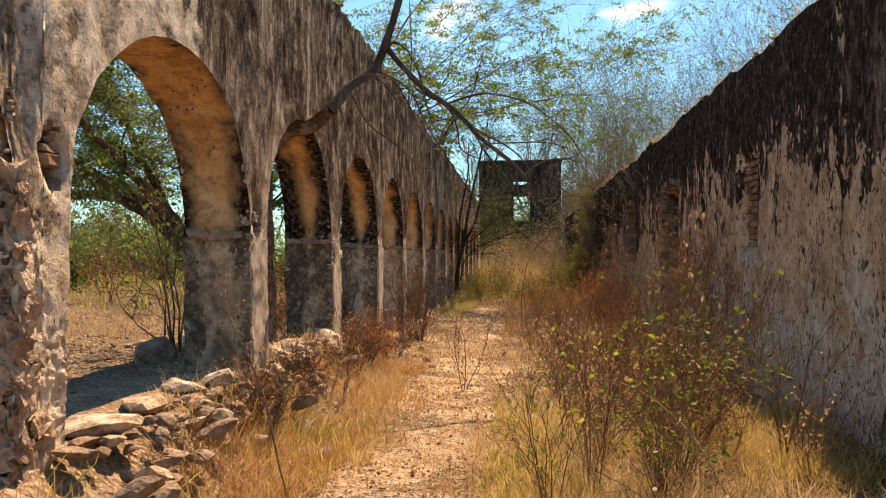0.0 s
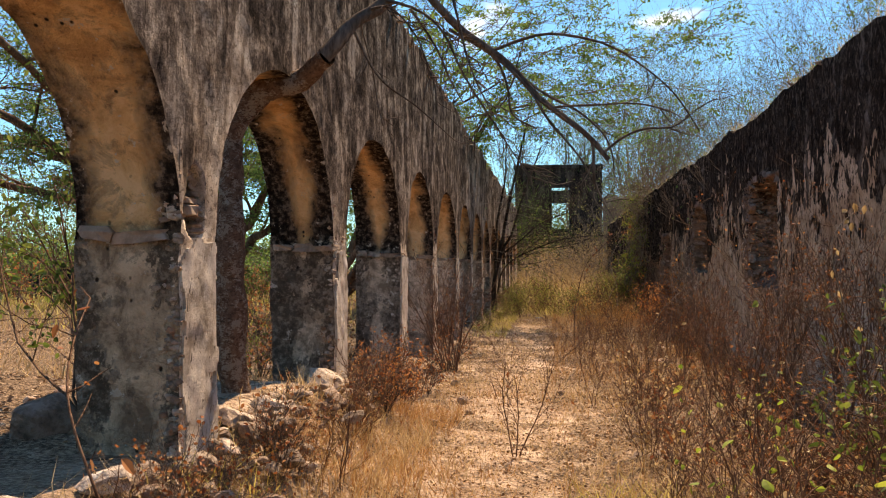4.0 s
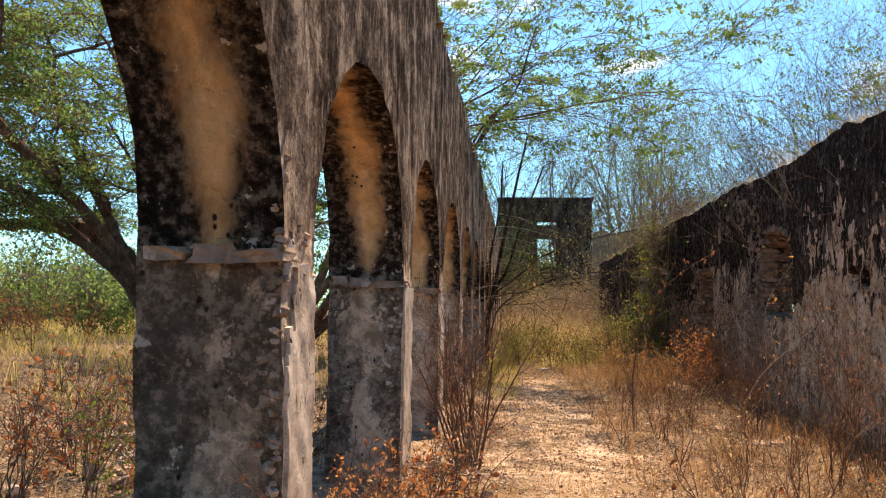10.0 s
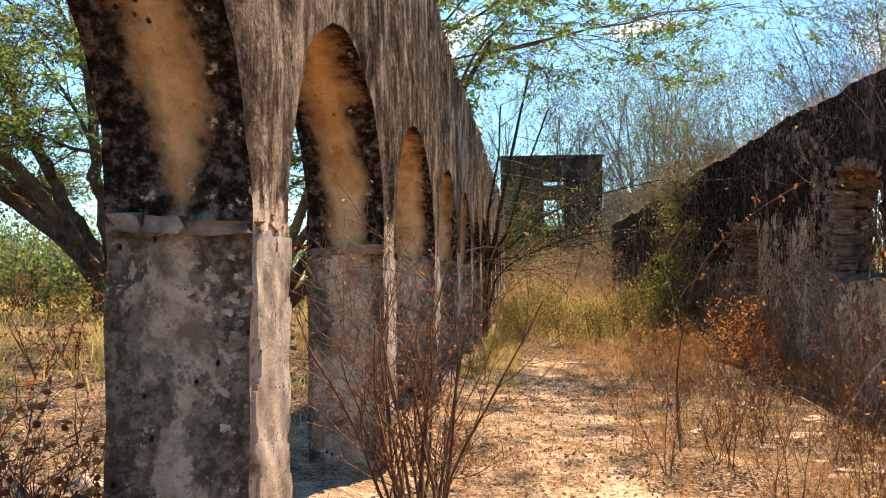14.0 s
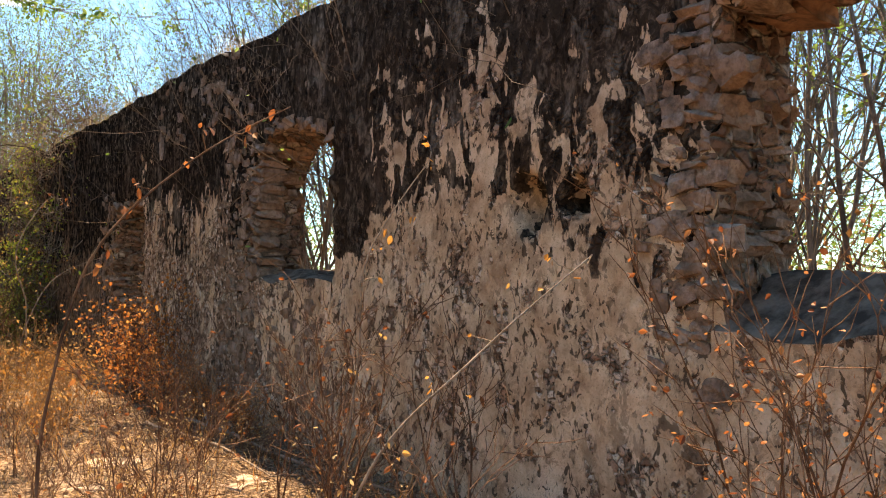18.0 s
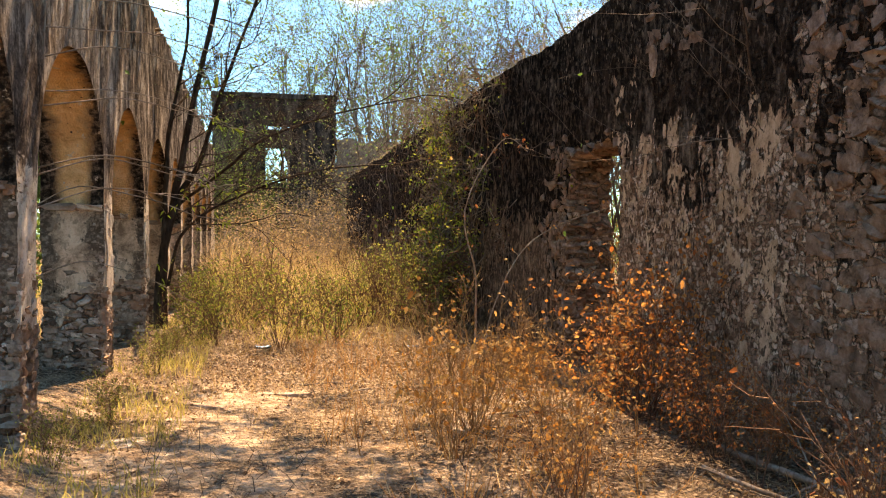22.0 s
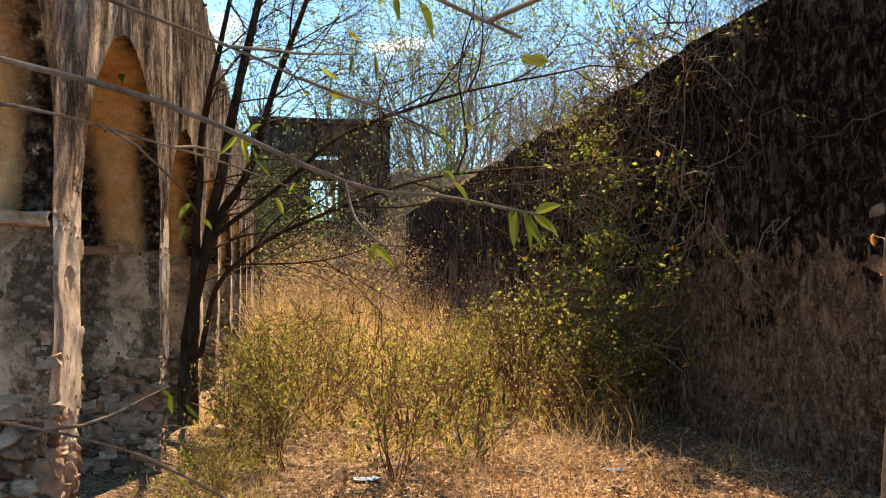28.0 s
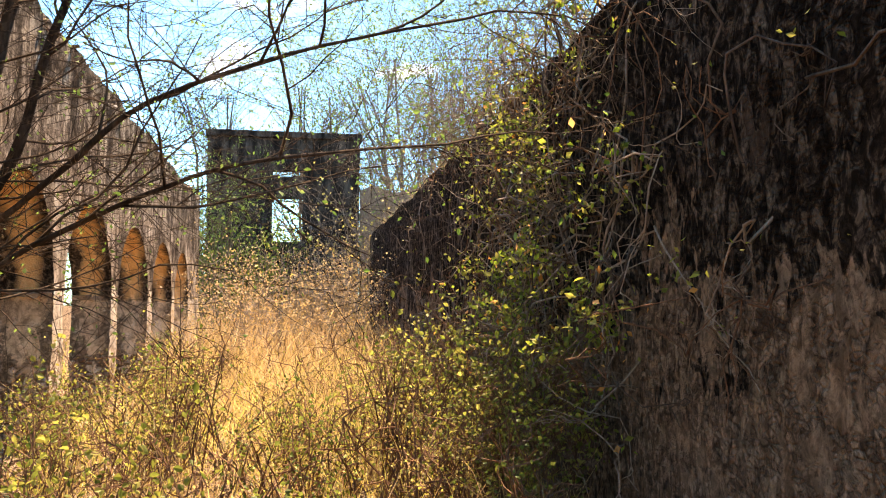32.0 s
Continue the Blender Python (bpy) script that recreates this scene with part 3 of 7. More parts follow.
def rubble_relief(p, s=10.0, seed=4):
    """0 in the joints, up to 1 on the stones, each standing out by its own amount."""
    f1, f2 = worley(np.asarray(p) * (1, 1, 1.4), s, seed)
    return np.clip((f2 - f1) * 2.6, 0, 1) * (0.75 + 0.5 * vnoise(p, s * 0.6, seed + 5))


def wobble(p, amp=0.02):
    """Uneven hand-laid masonry: one field for all patches, so their edges meet."""
    d = np.stack([vnoise(p, 1.3, s) * 0.5 + vnoise(p, 4.1, s + 7) * 0.35 + vnoise(p, 11.0, s + 13) * 0.3 for s in (1, 2, 3)], -1)
    return np.asarray(p) + d * amp


def unit(v):
    return v / np.maximum(np.linalg.norm(v, axis=-1, keepdims=True), 1e-9)


class Buf:
    def __init__(self):
        self.v, self.q, self.t, self.qm, self.tm, self.n = [], [], [], [], [], 0

    def add(self, v, quads=None, tris=None, m=0):
        v = np.asarray(v, float).reshape(-1, 3)
        if quads is not None and len(quads):
            self.q.append(np.asarray(quads) + self.n)
            self.qm.append(np.full(len(quads), m))
        if tris is not None and len(tris):
            self.t.append(np.asarray(tris) + self.n)
            self.tm.append(np.full(len(tris), m))
        self.v.append(v)
        self.n += len(v)

    def patch(self, g, m=0, flip=False):
        nu, nv = g.shape[:2]
        i = np.arange(nu * nv).reshape(nu, nv)
        q = np.stack([i[:-1, :-1], i[1:, :-1], i[1:, 1:], i[:-1, 1:]], -1).reshape(-1, 4)
        self.add(g, q[:, ::-1] if flip else q, m=m)

    def tube(self, p, r, k=5, m=0):
        p, r = np.asarray(p, float), np.asarray(r, float)
        t = unit(np.gradient(p, axis=0))
        u = unit(np.cross(t, (0.31, 0.53, 0.12)))
        w = np.cross(t, u)
        a = np.arange(k) * (2 * math.pi / k)
        ring = p[:, None] + r[:, None, None] * (np.cos(a)[None, :, None] * u[:, None] + np.sin(a)[None, :, None] * w[:, None])
        i = np.arange(len(p) * k).reshape(len(p), k)
        j = np.roll(i, -1, 1)
        self.add(ring, np.stack([i[:-1], j[:-1], j[1:], i[1:]], -1).reshape(-1, 4), m=m)

    def leaves(self, c, d, s, wide=0.3, m=0, rng=None, fold=False):
        n = len(c)
        if not n:
            return
        d = unit(d)
        side = unit(np.cross(d, unit(rng.normal(size=(n, 3)))))
        s = np.asarray(s).reshape(-1, 1)
        nrm = np.cross(d, side)
        if fold:
            rows = [c]
            for f, wd in ((0.22, 0.72), (0.5, 1.0), (0.78, 0.62)):
                a = c + d * s * f - np.array((0, 0, 0.22)) * s * f * f
                rows += [a + side * s * wide * wd + nrm * s * 0.09 * wd, a - nrm * s * 0.03, a - side * s * wide * wd + nrm * s * 0.09 * wd]
            rows.append(c + d * s - np.array((0, 0, 0.24)) * s)
            i = np.arange(n)[:, None, None] * 11
            qs = [[1, 4, 5, 2], [2, 5, 6, 3], [4, 7, 8, 5], [5, 8, 9, 6]]
            ts = [[0, 1, 2], [0, 2, 3], [7, 10, 8], [8, 10, 9]]
            self.add(np.stack(rows, 1), (i + np.array([qs])).reshape(-1, 4), (i + np.array([ts])).reshape(-1, 3), m=m)
            return
        v = np.stack([c, c + d * s * 0.5 + side * s * wide + nrm * s * 0.1, c + d * s, c + d * s * 0.5 - side * s * wide + nrm * s * 0.1], 1)
        self.add(v, np.arange(4 * n).reshape(n, 4), m=m)

    def blades(self, c, d, h, w, m=0, rng=None, bend=0.35):
        n = len(c)
        a = rng.uniform(0, math.pi * 2, n)
        side = np.stack([np.cos(a), np.sin(a), np.zeros(n)], -1) * np.asarray(w).reshape(-1, 1) * 0.5
        h = np.asarray(h).reshape(-1, 1)
        d = unit(d)
        flat = rng.normal(size=(n, 3)) * (1, 1, 0)
        mid = c + d * h * 0.55
        tip = c + d * h + flat * h * bend * 0.5 - np.array((0, 0, 1)) * h * bend * 0.25
        v = np.stack([c - side, c + side, mid + side * 0.8, mid - side * 0.8, tip], 1)
        i = np.arange(n)[:, None] * 5
        self.add(v, i + np.array([[0, 1, 2, 3]]), i + np.array([[3, 2, 4]]), m=m)

    def obj(self, name, mats, parent=None, label="", smooth=True):
        me = bpy.data.meshes.new(name)
        if not self.v:
            self.add([(0, 0, 0), (0.01, 0, 0), (0, 0.01, 0)], tris=[(0, 1, 2)])
        v = np.concatenate(self.v)
        q = np.concatenate(self.q) if self.q else np.zeros((0, 4), int)
        t = np.concatenate(self.t) if self.t else np.zeros((0, 3), int)
        idx = np.concatenate([q.ravel(), t.ravel()]).astype(np.int32)
        start = np.concatenate([np.arange(len(q)) * 4, len(q) * 4 + np.arange(len(t)) * 3]).astype(np.int32)
        mi = np.concatenate([*self.qm, *self.tm]).astype(np.int32)
        me.vertices.add(len(v))
        me.vertices.foreach_set("co", v.astype(np.float32).ravel())
        me.loops.add(len(idx))
        me.loops.foreach_set("vertex_index", idx)
        me.polygons.add(len(start))
        me.polygons.foreach_set("loop_start", start)
        me.polygons.foreach_set("material_index", mi)
        me.polygons.foreach_set("use_smooth", np.full(len(start), smooth))
        for mt in mats:
            me.materials.append(mt)
        me.update(calc_edges=True)
        me.validate()
        ob = new(name, me)
        ob.parent = parent
        if label:
            tagged(ob, label)
        return ob


def part(name, bm, material, parent, label=""):
    me = bpy.data.meshes.new(name)
    bm.to_mesh(me)
    bm.free()
    me.materials.append(material)
    ob = new(name, me)
    ob.parent = parent
    if label:
        tagged(ob, label)
    return ob


def piece(name, me, parent, m):
    ob = new(name, me)
    ob.parent = parent
    ob.matrix_basis = m
    return ob


def rock_mesh(name, seed, material, sub=2, rough=0.25, flat=1.0):
    bm = bmesh.new()
    bmesh.ops.create_icosphere(bm, subdivisions=sub, radius=0.5)
    p = np.array([v.co for v in bm.verts])
    # flatten against random planes for a broken, angular look
    rng = np.random.default_rng(seed)
    for nrm in unit(rng.normal(size=(15, 3))):
        d = p @ nrm
        cut = rng.uniform(0.22, 0.38)
        p = p - np.maximum(d - cut, 0)[:, None] * nrm
    p = p * (1 + rough * 0.5 * vnoise(p + seed, 4.0, seed)[:, None])
    p[:, 2] *= flat
    for v, c in zip(bm.verts, p):
        v.co = c
    me = bpy.data.meshes.new(name)
    bm.to_mesh(me)
    bm.free()
    me.materials.append(material)
    return me


def brick_mesh(name, seed, material, l, w, h, jag=0.03):
    bm = bmesh.new()
    bmesh.ops.create_cube(bm, size=1.0)
    bmesh.ops.bevel(bm, geom=bm.edges[:], offset=0.12, segments=1, affect="EDGES")
    rng = np.random.default_rng(seed)
    for v in bm.verts:
        v.co += Vector(rng.normal(size=3) * jag)
        v.co = Vector((v.co.x * l, v.co.y * w, v.co.z * h))
    me = bpy.data.meshes.new(name)
    bm.to_mesh(me)
    bm.free()
    me.materials.append(material)
    return me


def rough_mesh(name, seed, material, jag=0.1):
    """A hand-broken building stone in a unit box."""
    bm = bmesh.new()
    bmesh.ops.create_cube(bm, size=1.0)
    bmesh.ops.subdivide_edges(bm, edges=bm.edges[:], cuts=1, use_grid_fill=True)
    rng = np.random.default_rng(seed)
    p = np.array([v.co for v in bm.verts])
    p = p * (0.5 / np.maximum(0.5, np.linalg.norm(p, axis=1) * 0.61))[:, None] * 1.05
    p = p + rng.normal(size=p.shape) * jag * 0.85
    for v, c in zip(bm.verts, p):
        v.co = c
    me = bpy.data.meshes.new(name)
    bm.to_mesh(me)
    bm.free()
    me.materials.append(material)
    return me


def group_thing(name, loc, label, category, group=""):
    return tagged_at(new(name), loc, label, category, group)


def tagged_at(ob, loc, label, category, group):
    ob.location = loc
    ob.empty_display_size = 0.1
    return tagged(ob, label, category, group)


# ---- ground ----
def smooth_step(a, b, v):
    t = np.clip((v - a) / (b - a), 0, 1)
    return t * t * (3 - 2 * t)


def ground_z(x, y):
    """Corridor floor about 0.1; the arcade stands on a bank at the southern end, the field behind it lies higher there."""
    x, y = np.asarray(x, float), np.asarray(y, float)
    p = np.stack([x, y, np.zeros_like(x)], -1)
    z = 0.10 + 0.035 * vnoise(p, 0.8, 5) + 0.018 * vnoise(p, 2.7, 6) + 0.008 * vnoise(p, 9.0, 8)
    south = 1 - smooth_step(8.5, 12.0, y)
    z = z + south * 0.52 * (1 - smooth_step(-2.15, -1.35, x))
    z = z + (1 - south) * 0.16 * (1 - smooth_step(-2.3, -1.6, x)) * (1 - smooth_step(22, 30, y))
    z = z + 0.35 * vnoise(p, 0.06, 9) * smooth_step(6, 30, np.abs(x))
    z = z + 0.40 * smooth_step(4.0, 9.0, -x)
    z = z + 1.4 * smooth_step(46, 52, y) * (1 - smooth_step(5, 14, np.abs(x)))
    return z


def gz(x, y):
    return float(ground_z(np.array([x]), np.array([y]))[0])


def build_ground():
    xs = np.concatenate([np.linspace(-400, -30, 24), np.linspace(-28, -6.5, 36), np.linspace(-6, 4, 112), np.linspace(4.6, 28, 34), np.linspace(32, 400, 22)])
    ys = np.concatenate([np.linspace(-300, -14, 18), np.linspace(-12, -1, 22), np.linspace(-0.8, 36, 360), np.linspace(36.5, 60, 50), np.linspace(64, 600, 30)])
    gx, gy = np.meshgrid(xs, ys, indexing="ij")
    b = Buf()
    b.patch(np.stack([gx, gy, ground_z(gx, gy)], -1))
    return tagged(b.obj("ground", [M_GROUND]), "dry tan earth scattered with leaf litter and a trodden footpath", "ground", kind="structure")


build_ground()

# ---- the arcade on the west side ----
LX0, LX1 = -1.97, -2.47
PIERS = [-2.6, 0.4, 3.38, 6.52, 9.44, 12.53, 15.32, 18.45, 21.36, 24.24, 27.08, 29.97, 32.5, 35.4, 38.4, 41.4, 44.2]
PW = 0.44
SPRING, RISE, LTOP = 1.62, 1.06, 4.22


def west_top(y):
    p = np.stack([np.asarray(y, float), np.zeros_like(np.asarray(y, float)), np.zeros_like(np.asarray(y, float))], -1)
    return LTOP + 0.05 * vnoise(p, 0.9, 21) + 0.05 * vnoise(p, 5.0, 22)


def arch_bay(b, y0, y1):
    """Masonry above two half piers and the arch between them, from the centre of one pier to that of the next."""
    a0, a1 = y0 + PW, y1
    yc, hw = (a0 + a1) / 2, (a1 - a0) / 2
    fine = 4 if 3 < y0 < 7 else (2 if y0 < 13 else 1)
    nr, nx = 22 * fine, 8 * fine + 1
    th = np.linspace(math.pi, 0, 32 * fine + 1)
    ay, az = yc + hw * np.cos(th), SPRING + RISE * np.sin(th)
    ys = np.concatenate([np.linspace(y0 + PW / 2, a0, 4 * fine + 1)[:-1], ay, np.linspace(a1, y1 + PW / 2, 4 * fine + 1)[1:]])
    zb = np.concatenate([np.full(4 * fine, SPRING), az, np.full(4 * fine, SPRING)])
    zt = west_top(ys)
    k = np.linspace(0, 1, nr)
    for x, flip in ((LX0, True), (LX1, False)):
        g = np.stack([np.full((len(ys), nr), x), np.repeat(ys[:, None], nr, 1), zb[:, None] + (zt - zb)[:, None] * k], -1)
        b.patch(wobble(g), 0, flip)
    u = np.linspace(LX0, LX1, nx)
    g = np.stack([np.repeat(u[None], len(ay), 0), np.repeat(ay[:, None], nx, 1), np.repeat(az[:, None], nx, 1)], -1)
    b.patch(wobble(g), 1, True)
    g = np.stack([np.repeat(u[None], len(ys), 0), np.repeat(ys[:, None], nx, 1), np.repeat(zt[:, None], nx, 1)], -1)
    b.patch(wobble(g), 2, False)


def bare_stone(g):
    """Low on the northern piers the plaster is gone and the stones show."""
    w = smooth_step(17.0, 18.0, g[..., 1]) * smooth_step(1.25, 0.7, g[..., 2] + 0.3 * vnoise(g, 2.6, 71))
    r = (rubble_relief(g, 11.0, 72) - 0.7) * 0.035 * w
    cx = -2.22
    g = g.copy()
    g[..., 0] += r * np.where(np.abs(g[..., 0] - cx) > 0.2, np.sign(g[..., 0] - cx), 0)
    g[..., 1] += r * np.where(np.abs(g[..., 1] - g[..., 1].mean()) < 0.05, 0, 0)
    return g


def pier_mesh(b, y0, z0):
    y1 = y0 + PW
    fine = 5 if y0 < 7 else 4 if y0 > 18 and y0 < 28 else (3 if y0 < 13 else 1)
    nz = 24 * fine
    zs = np.linspace(z0, SPRING, nz)
    xs, ys = np.linspace(LX0, LX1, 8 * fine + 1), np.linspace(y0, y1, 8 * fine + 1)

    def side(pts, m, flip):
        g = np.stack([np.concatenate([np.repeat(p[None, :], nz, 0), zs[:, None]], 1) for p in pts], 0)
        b.patch(bare_stone(wobble(g)), m, flip)

    side([np.array((x, y0)) for x in xs], 2 if 3 < y0 < 4 else 1, True)
    side([np.array((x, y1)) for x in xs], 1, False)
    side([np.array((LX0, y)) for y in ys], 0, False)
    side([np.array((LX1, y)) for y in ys], 0, True)


HOLES = [(6.58, 6.80, 1.57, 1.89), (3.60, 3.80, 1.70, 2.0), (15.45, 15.62, 1.82, 2.06)]   # sockets in the face: y0, y1, z0, z1


def crag(b):
    """The first pier is broken open: its stones stand ragged."""
    for v in b.v:
        w = np.exp(-(((v[:, 1] - 3.40) / 0.20) ** 2)) * (v[:, 0] > -2.6)
        w = np.maximum(w, 0.8 * smooth_step(1.35, 0.9, v[:, 2] + 0.15 * vnoise(v, 3.0, 60)) * (v[:, 1] < 4.2))
        r = rubble_relief(v, 9.0, 61) * 0.6 + rubble_relief(v, 20.0, 65) * 0.5 + 0.25 * vnoise(v, 40.0, 67) - 0.6
        big = vnoise(v, 3.5, 66)
        v[:, 0] += w * (r * 0.024 + big * 0.04 - 0.015) * np.where(v[:, 0] > -2.2, 1, -1)
        v[:, 1] += w * (v[:, 1] < 3.6) * -(r * 0.07 + big * 0.05 - 0.02)


def cut_sockets(b):
    """Presses ragged sockets into the corridor side."""
    for v in b.v:
        for y0, y1, z0, z1 in HOLES:
            ey, ez = (v[:, 1] - (y0 + y1) / 2) / (y1 - y0) * 2, (v[:, 2] - (z0 + z1) / 2) / (z1 - z0) * 2
            e = np.sqrt(ey ** 2 + ez ** 2) + 0.25 * vnoise(v, 14.0, 84)
            v[:, 0] -= 0.2 * smooth_step(1.12, 0.85, e) * (v[:, 0] > LX0 - 0.08)


wall_west = new("wall_west")
tagged(wall_west, "ruined arcade wall of grey streaked plaster with ochre arches", "wall", kind="structure")
PIER_OBS = {}
for i, y0 in enumerate(PIERS):
    b = Buf()
    pier_mesh(b, y0, min(gz(LX0, y0), gz(LX1, y0 + PW), gz(LX0, y0 + PW)) - 0.12)
    if y0 < 4:
        crag(b)
    cut_sockets(b)
    PIER_OBS[y0] = b.obj("pier", [M_FACE, M_JAMB, M_RUBWALL], wall_west)
    if i + 1 < len(PIERS):
        b = Buf()
        arch_bay(b, y0, PIERS[i + 1])
        if y0 < 4:
            crag(b)
        cut_sockets(b)
        b.obj("arch_bay", [M_FACE, M_JAMB, M_RUB], wall_west)



def wall_block(b, x0, x1, y0, y1, zb, zt, sides, m=(0, 0, 1), amp=0.02, res=0.16, nx=7):
    """A stretch of wall; zb and zt give its foot and crown by (x, y). sides: which of w, e, s, n, t, b are open to the air."""
    ny, nz = max(3, int((y1 - y0) / res) + 1), max(4, int(2.6 / res))
    ys, xs, k = np.linspace(y0, y1, ny), np.linspace(x0, x1, nx), np.linspace(0, 1, nz)

    def col(px, py):
        lo, hi = zb(px, py), zt(px, py)
        return np.stack([np.repeat(px[:, None], nz, 1), np.repeat(py[:, None], nz, 1), lo[:, None] + (hi - lo)[:, None] * k], -1)

    if "w" in sides:
        b.patch(wobble(col(np.full(ny, x0), ys), amp), m[0], False)
    if "e" in sides:
        b.patch(wobble(col(np.full(ny, x1), ys), amp), m[1], True)
    if "s" in sides:
        b.patch(wobble(col(xs, np.full(nx, y0)), amp), m[2], True)
    if "n" in sides:
        b.patch(wobble(col(xs, np.full(nx, y1)), amp), m[2], False)
    gx, gy = np.meshgrid(xs, ys, indexing="ij")
    for f, s in ((zt, "t"), (zb, "b")):
        if s in sides:
            z = f(gx.ravel(), gy.ravel()).reshape(gx.shape)
            b.patch(wobble(np.stack([gx, gy, z], -1), amp), m[2] if s == "b" else 2, s == "b")


b = Buf()
flat = lambda z: (lambda x, y: np.full_like(np.asarray(x, float), z))
wall_block(b, LX1, LX0, PIERS[-1] + PW / 2, 46.4, flat(-0.1), lambda x, y: west_top(y), "wesnt", m=(0, 0, 0))
b.obj("end_stretch", [M_FACE, M_JAMB, M_RUB], wall_west)

# ---- the long wall on the east side ----
RX0, RX1 = 2.37, 2.87


def east_top(x, y):
    y = np.asarray(y, float)
    p = np.stack([y, np.asarray(x, float) * 0.7, np.zeros_like(y)], -1)
    return 3.46 + 0.05 * vnoise(p, 0.6, 31) + 0.05 * vnoise(p, 2.1, 32) + 0.015 * vnoise(p, 5.0, 33)


OPEN = [  # y0, y1, sill at the inner face, sill at the outer face, height of the head, depth of the broken front of the north jamb
    (13.80, 15.30, 1.19, 1.44, 2.56, 0.0),
    (18.74, 20.30, 1.34, 1.45, 2.40, 0.27),
    (23.58, 24.95, None, None, 2.24, 0.0),
]


def head(y0, top, y):
    """Underside of an opening's head; the second window has lost its lintel and gapes in a rough arch."""
    y = np.asarray(y, float)
    if y0 == 18.74:
        return np.interp(y, (18.7, 18.9, 19.15, 19.7, 20.0, 20.3), (2.36, 2.42, 2.56, 2.60, 2.48, 2.22)) + 0.03 * np.sin(y * 31) + 0.02 * np.sin(y * 57)
    return top + 0.03 * np.sin(y * 9) + 0.02 * np.sin(y * 23)


wall_east = new("wall_east")
tagged(wall_east, "long ruined wall with tan plaster flaking under black mould", "wall", kind="structure")
b = Buf()
cuts = [-6.0] + [v for o in OPEN for v in o[:2]] + [47.0]
for i in range(0, len(cuts), 2):
    ya, yb = cuts[i], cuts[i + 1]
    pa, pb = ya + (0.6 if i else 0.0), yb - (0.35 if i < len(cuts) - 2 else 0.0)
    wall_block(b, RX0, RX1, pa, pb, flat(-0.15), east_top, "we" + ("" if i else "s") + ("n" if i == len(cuts) - 2 else "") + "t", m=(0, 0, 1), res=0.03 if i == 2 else 0.1)
    if i:
        wall_block(b, RX0, RX1, ya, pa, flat(-0.15), east_top, "west", m=(0, 0, 1), res=0.035, nx=16)
    if i < len(cuts) - 2:
        wall_block(b, RX0, RX1, pb, yb, flat(-0.15), east_top, "went", m=(0, 0, 1), res=0.035, nx=16)
for y0, y1, s0, s1, top, deep in OPEN:
    wall_block(b, RX0, RX1, y0, y1, lambda x, y, a=y0, t=top: head(a, t, y), east_top, "wetb", m=(0, 0, 1), res=0.06)
# broken stone edges round the openings
for v in b.v:
    for y0, y1, s0, s1, top, deep in OPEN:
        inz = smooth_step(top + 0.25, top, v[:, 2]) * (v[:, 2] > (s0 or 0) - 0.1)
        w = inz * np.clip(np.where(v[:, 1] > (y0 + y1) / 2, 1 - (v[:, 1] - y1 - 0.05) / 0.45, 1 - (y0 - v[:, 1]) / 0.25), 0, 1) * ((v[:, 1] > y1 - 0.1) | (v[:, 1] < y0 + 0.1)) * ((v[:, 1] < y1 + 0.55) & (v[:, 1] > y0 - 0.3))
        w = np.where(inz * (v[:, 1] > y0) * (v[:, 1] < y1) * (v[:, 2] > top - 0.2) > 0, 0.5 * inz, w)
        r = rubble_relief(v, 8.0, 81) - 0.6
        step = vnoise(v * (1, 1, 1.6), 5.0, 82)
        near = np.exp(-((v[:, 1] - y1) / 0.08) ** 2) * inz
        v[:, 1] += near * (0.07 * step + 0.05 * r)
        v[:, 0] += np.where(v[:, 0] < 2.6, -1, 1) * w * (r * 0.05 - 0.005)
EAST_HOLES = [(9.30, 10.0, 1.50, 2.45, 0.16), (16.32, 16.60, 1.66, 1.92, 0.2), (16.02, 16.22, 1.70, 1.86, 0.2)]
for v in b.v:
    for y0, y1, z0, z1, dp in EAST_HOLES:
        ey, ez = (v[:, 1] - (y0 + y1) / 2) / (y1 - y0) * 2, (v[:, 2] - (z0 + z1) / 2) / (z1 - z0) * 2
        e = np.maximum(abs(ey), abs(ez)) + 0.05 * vnoise(v, 9.0, 83) if y1 - y0 > 0.5 else np.sqrt(ey ** 2 + ez ** 2) + 0.3 * vnoise(v, 9.0, 83)
        v[:, 0] += dp * smooth_step(1.12, 0.85, e) * (v[:, 0] < RX0 + 0.08)
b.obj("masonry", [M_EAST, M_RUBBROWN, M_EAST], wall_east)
for y0, y1, s0, s1, top, deep in OPEN:
    if s0:
        b = Buf()
        wall_block(b, RX0, RX1, y0, y1, flat(-0.15), lambda x, y, p=s0, q=s1: p + (q - p) * np.clip((x - RX0) / 0.35, 0, 1) + 0.035 * vnoise(np.stack([x, y, x * 0], -1), 5.0, 85), "wet", m=(0, 0, 1), res=0.06, nx=12)
        b.obj("window_sill", [M_EAST, M_RUBBROWN, M_SILL], wall_east)

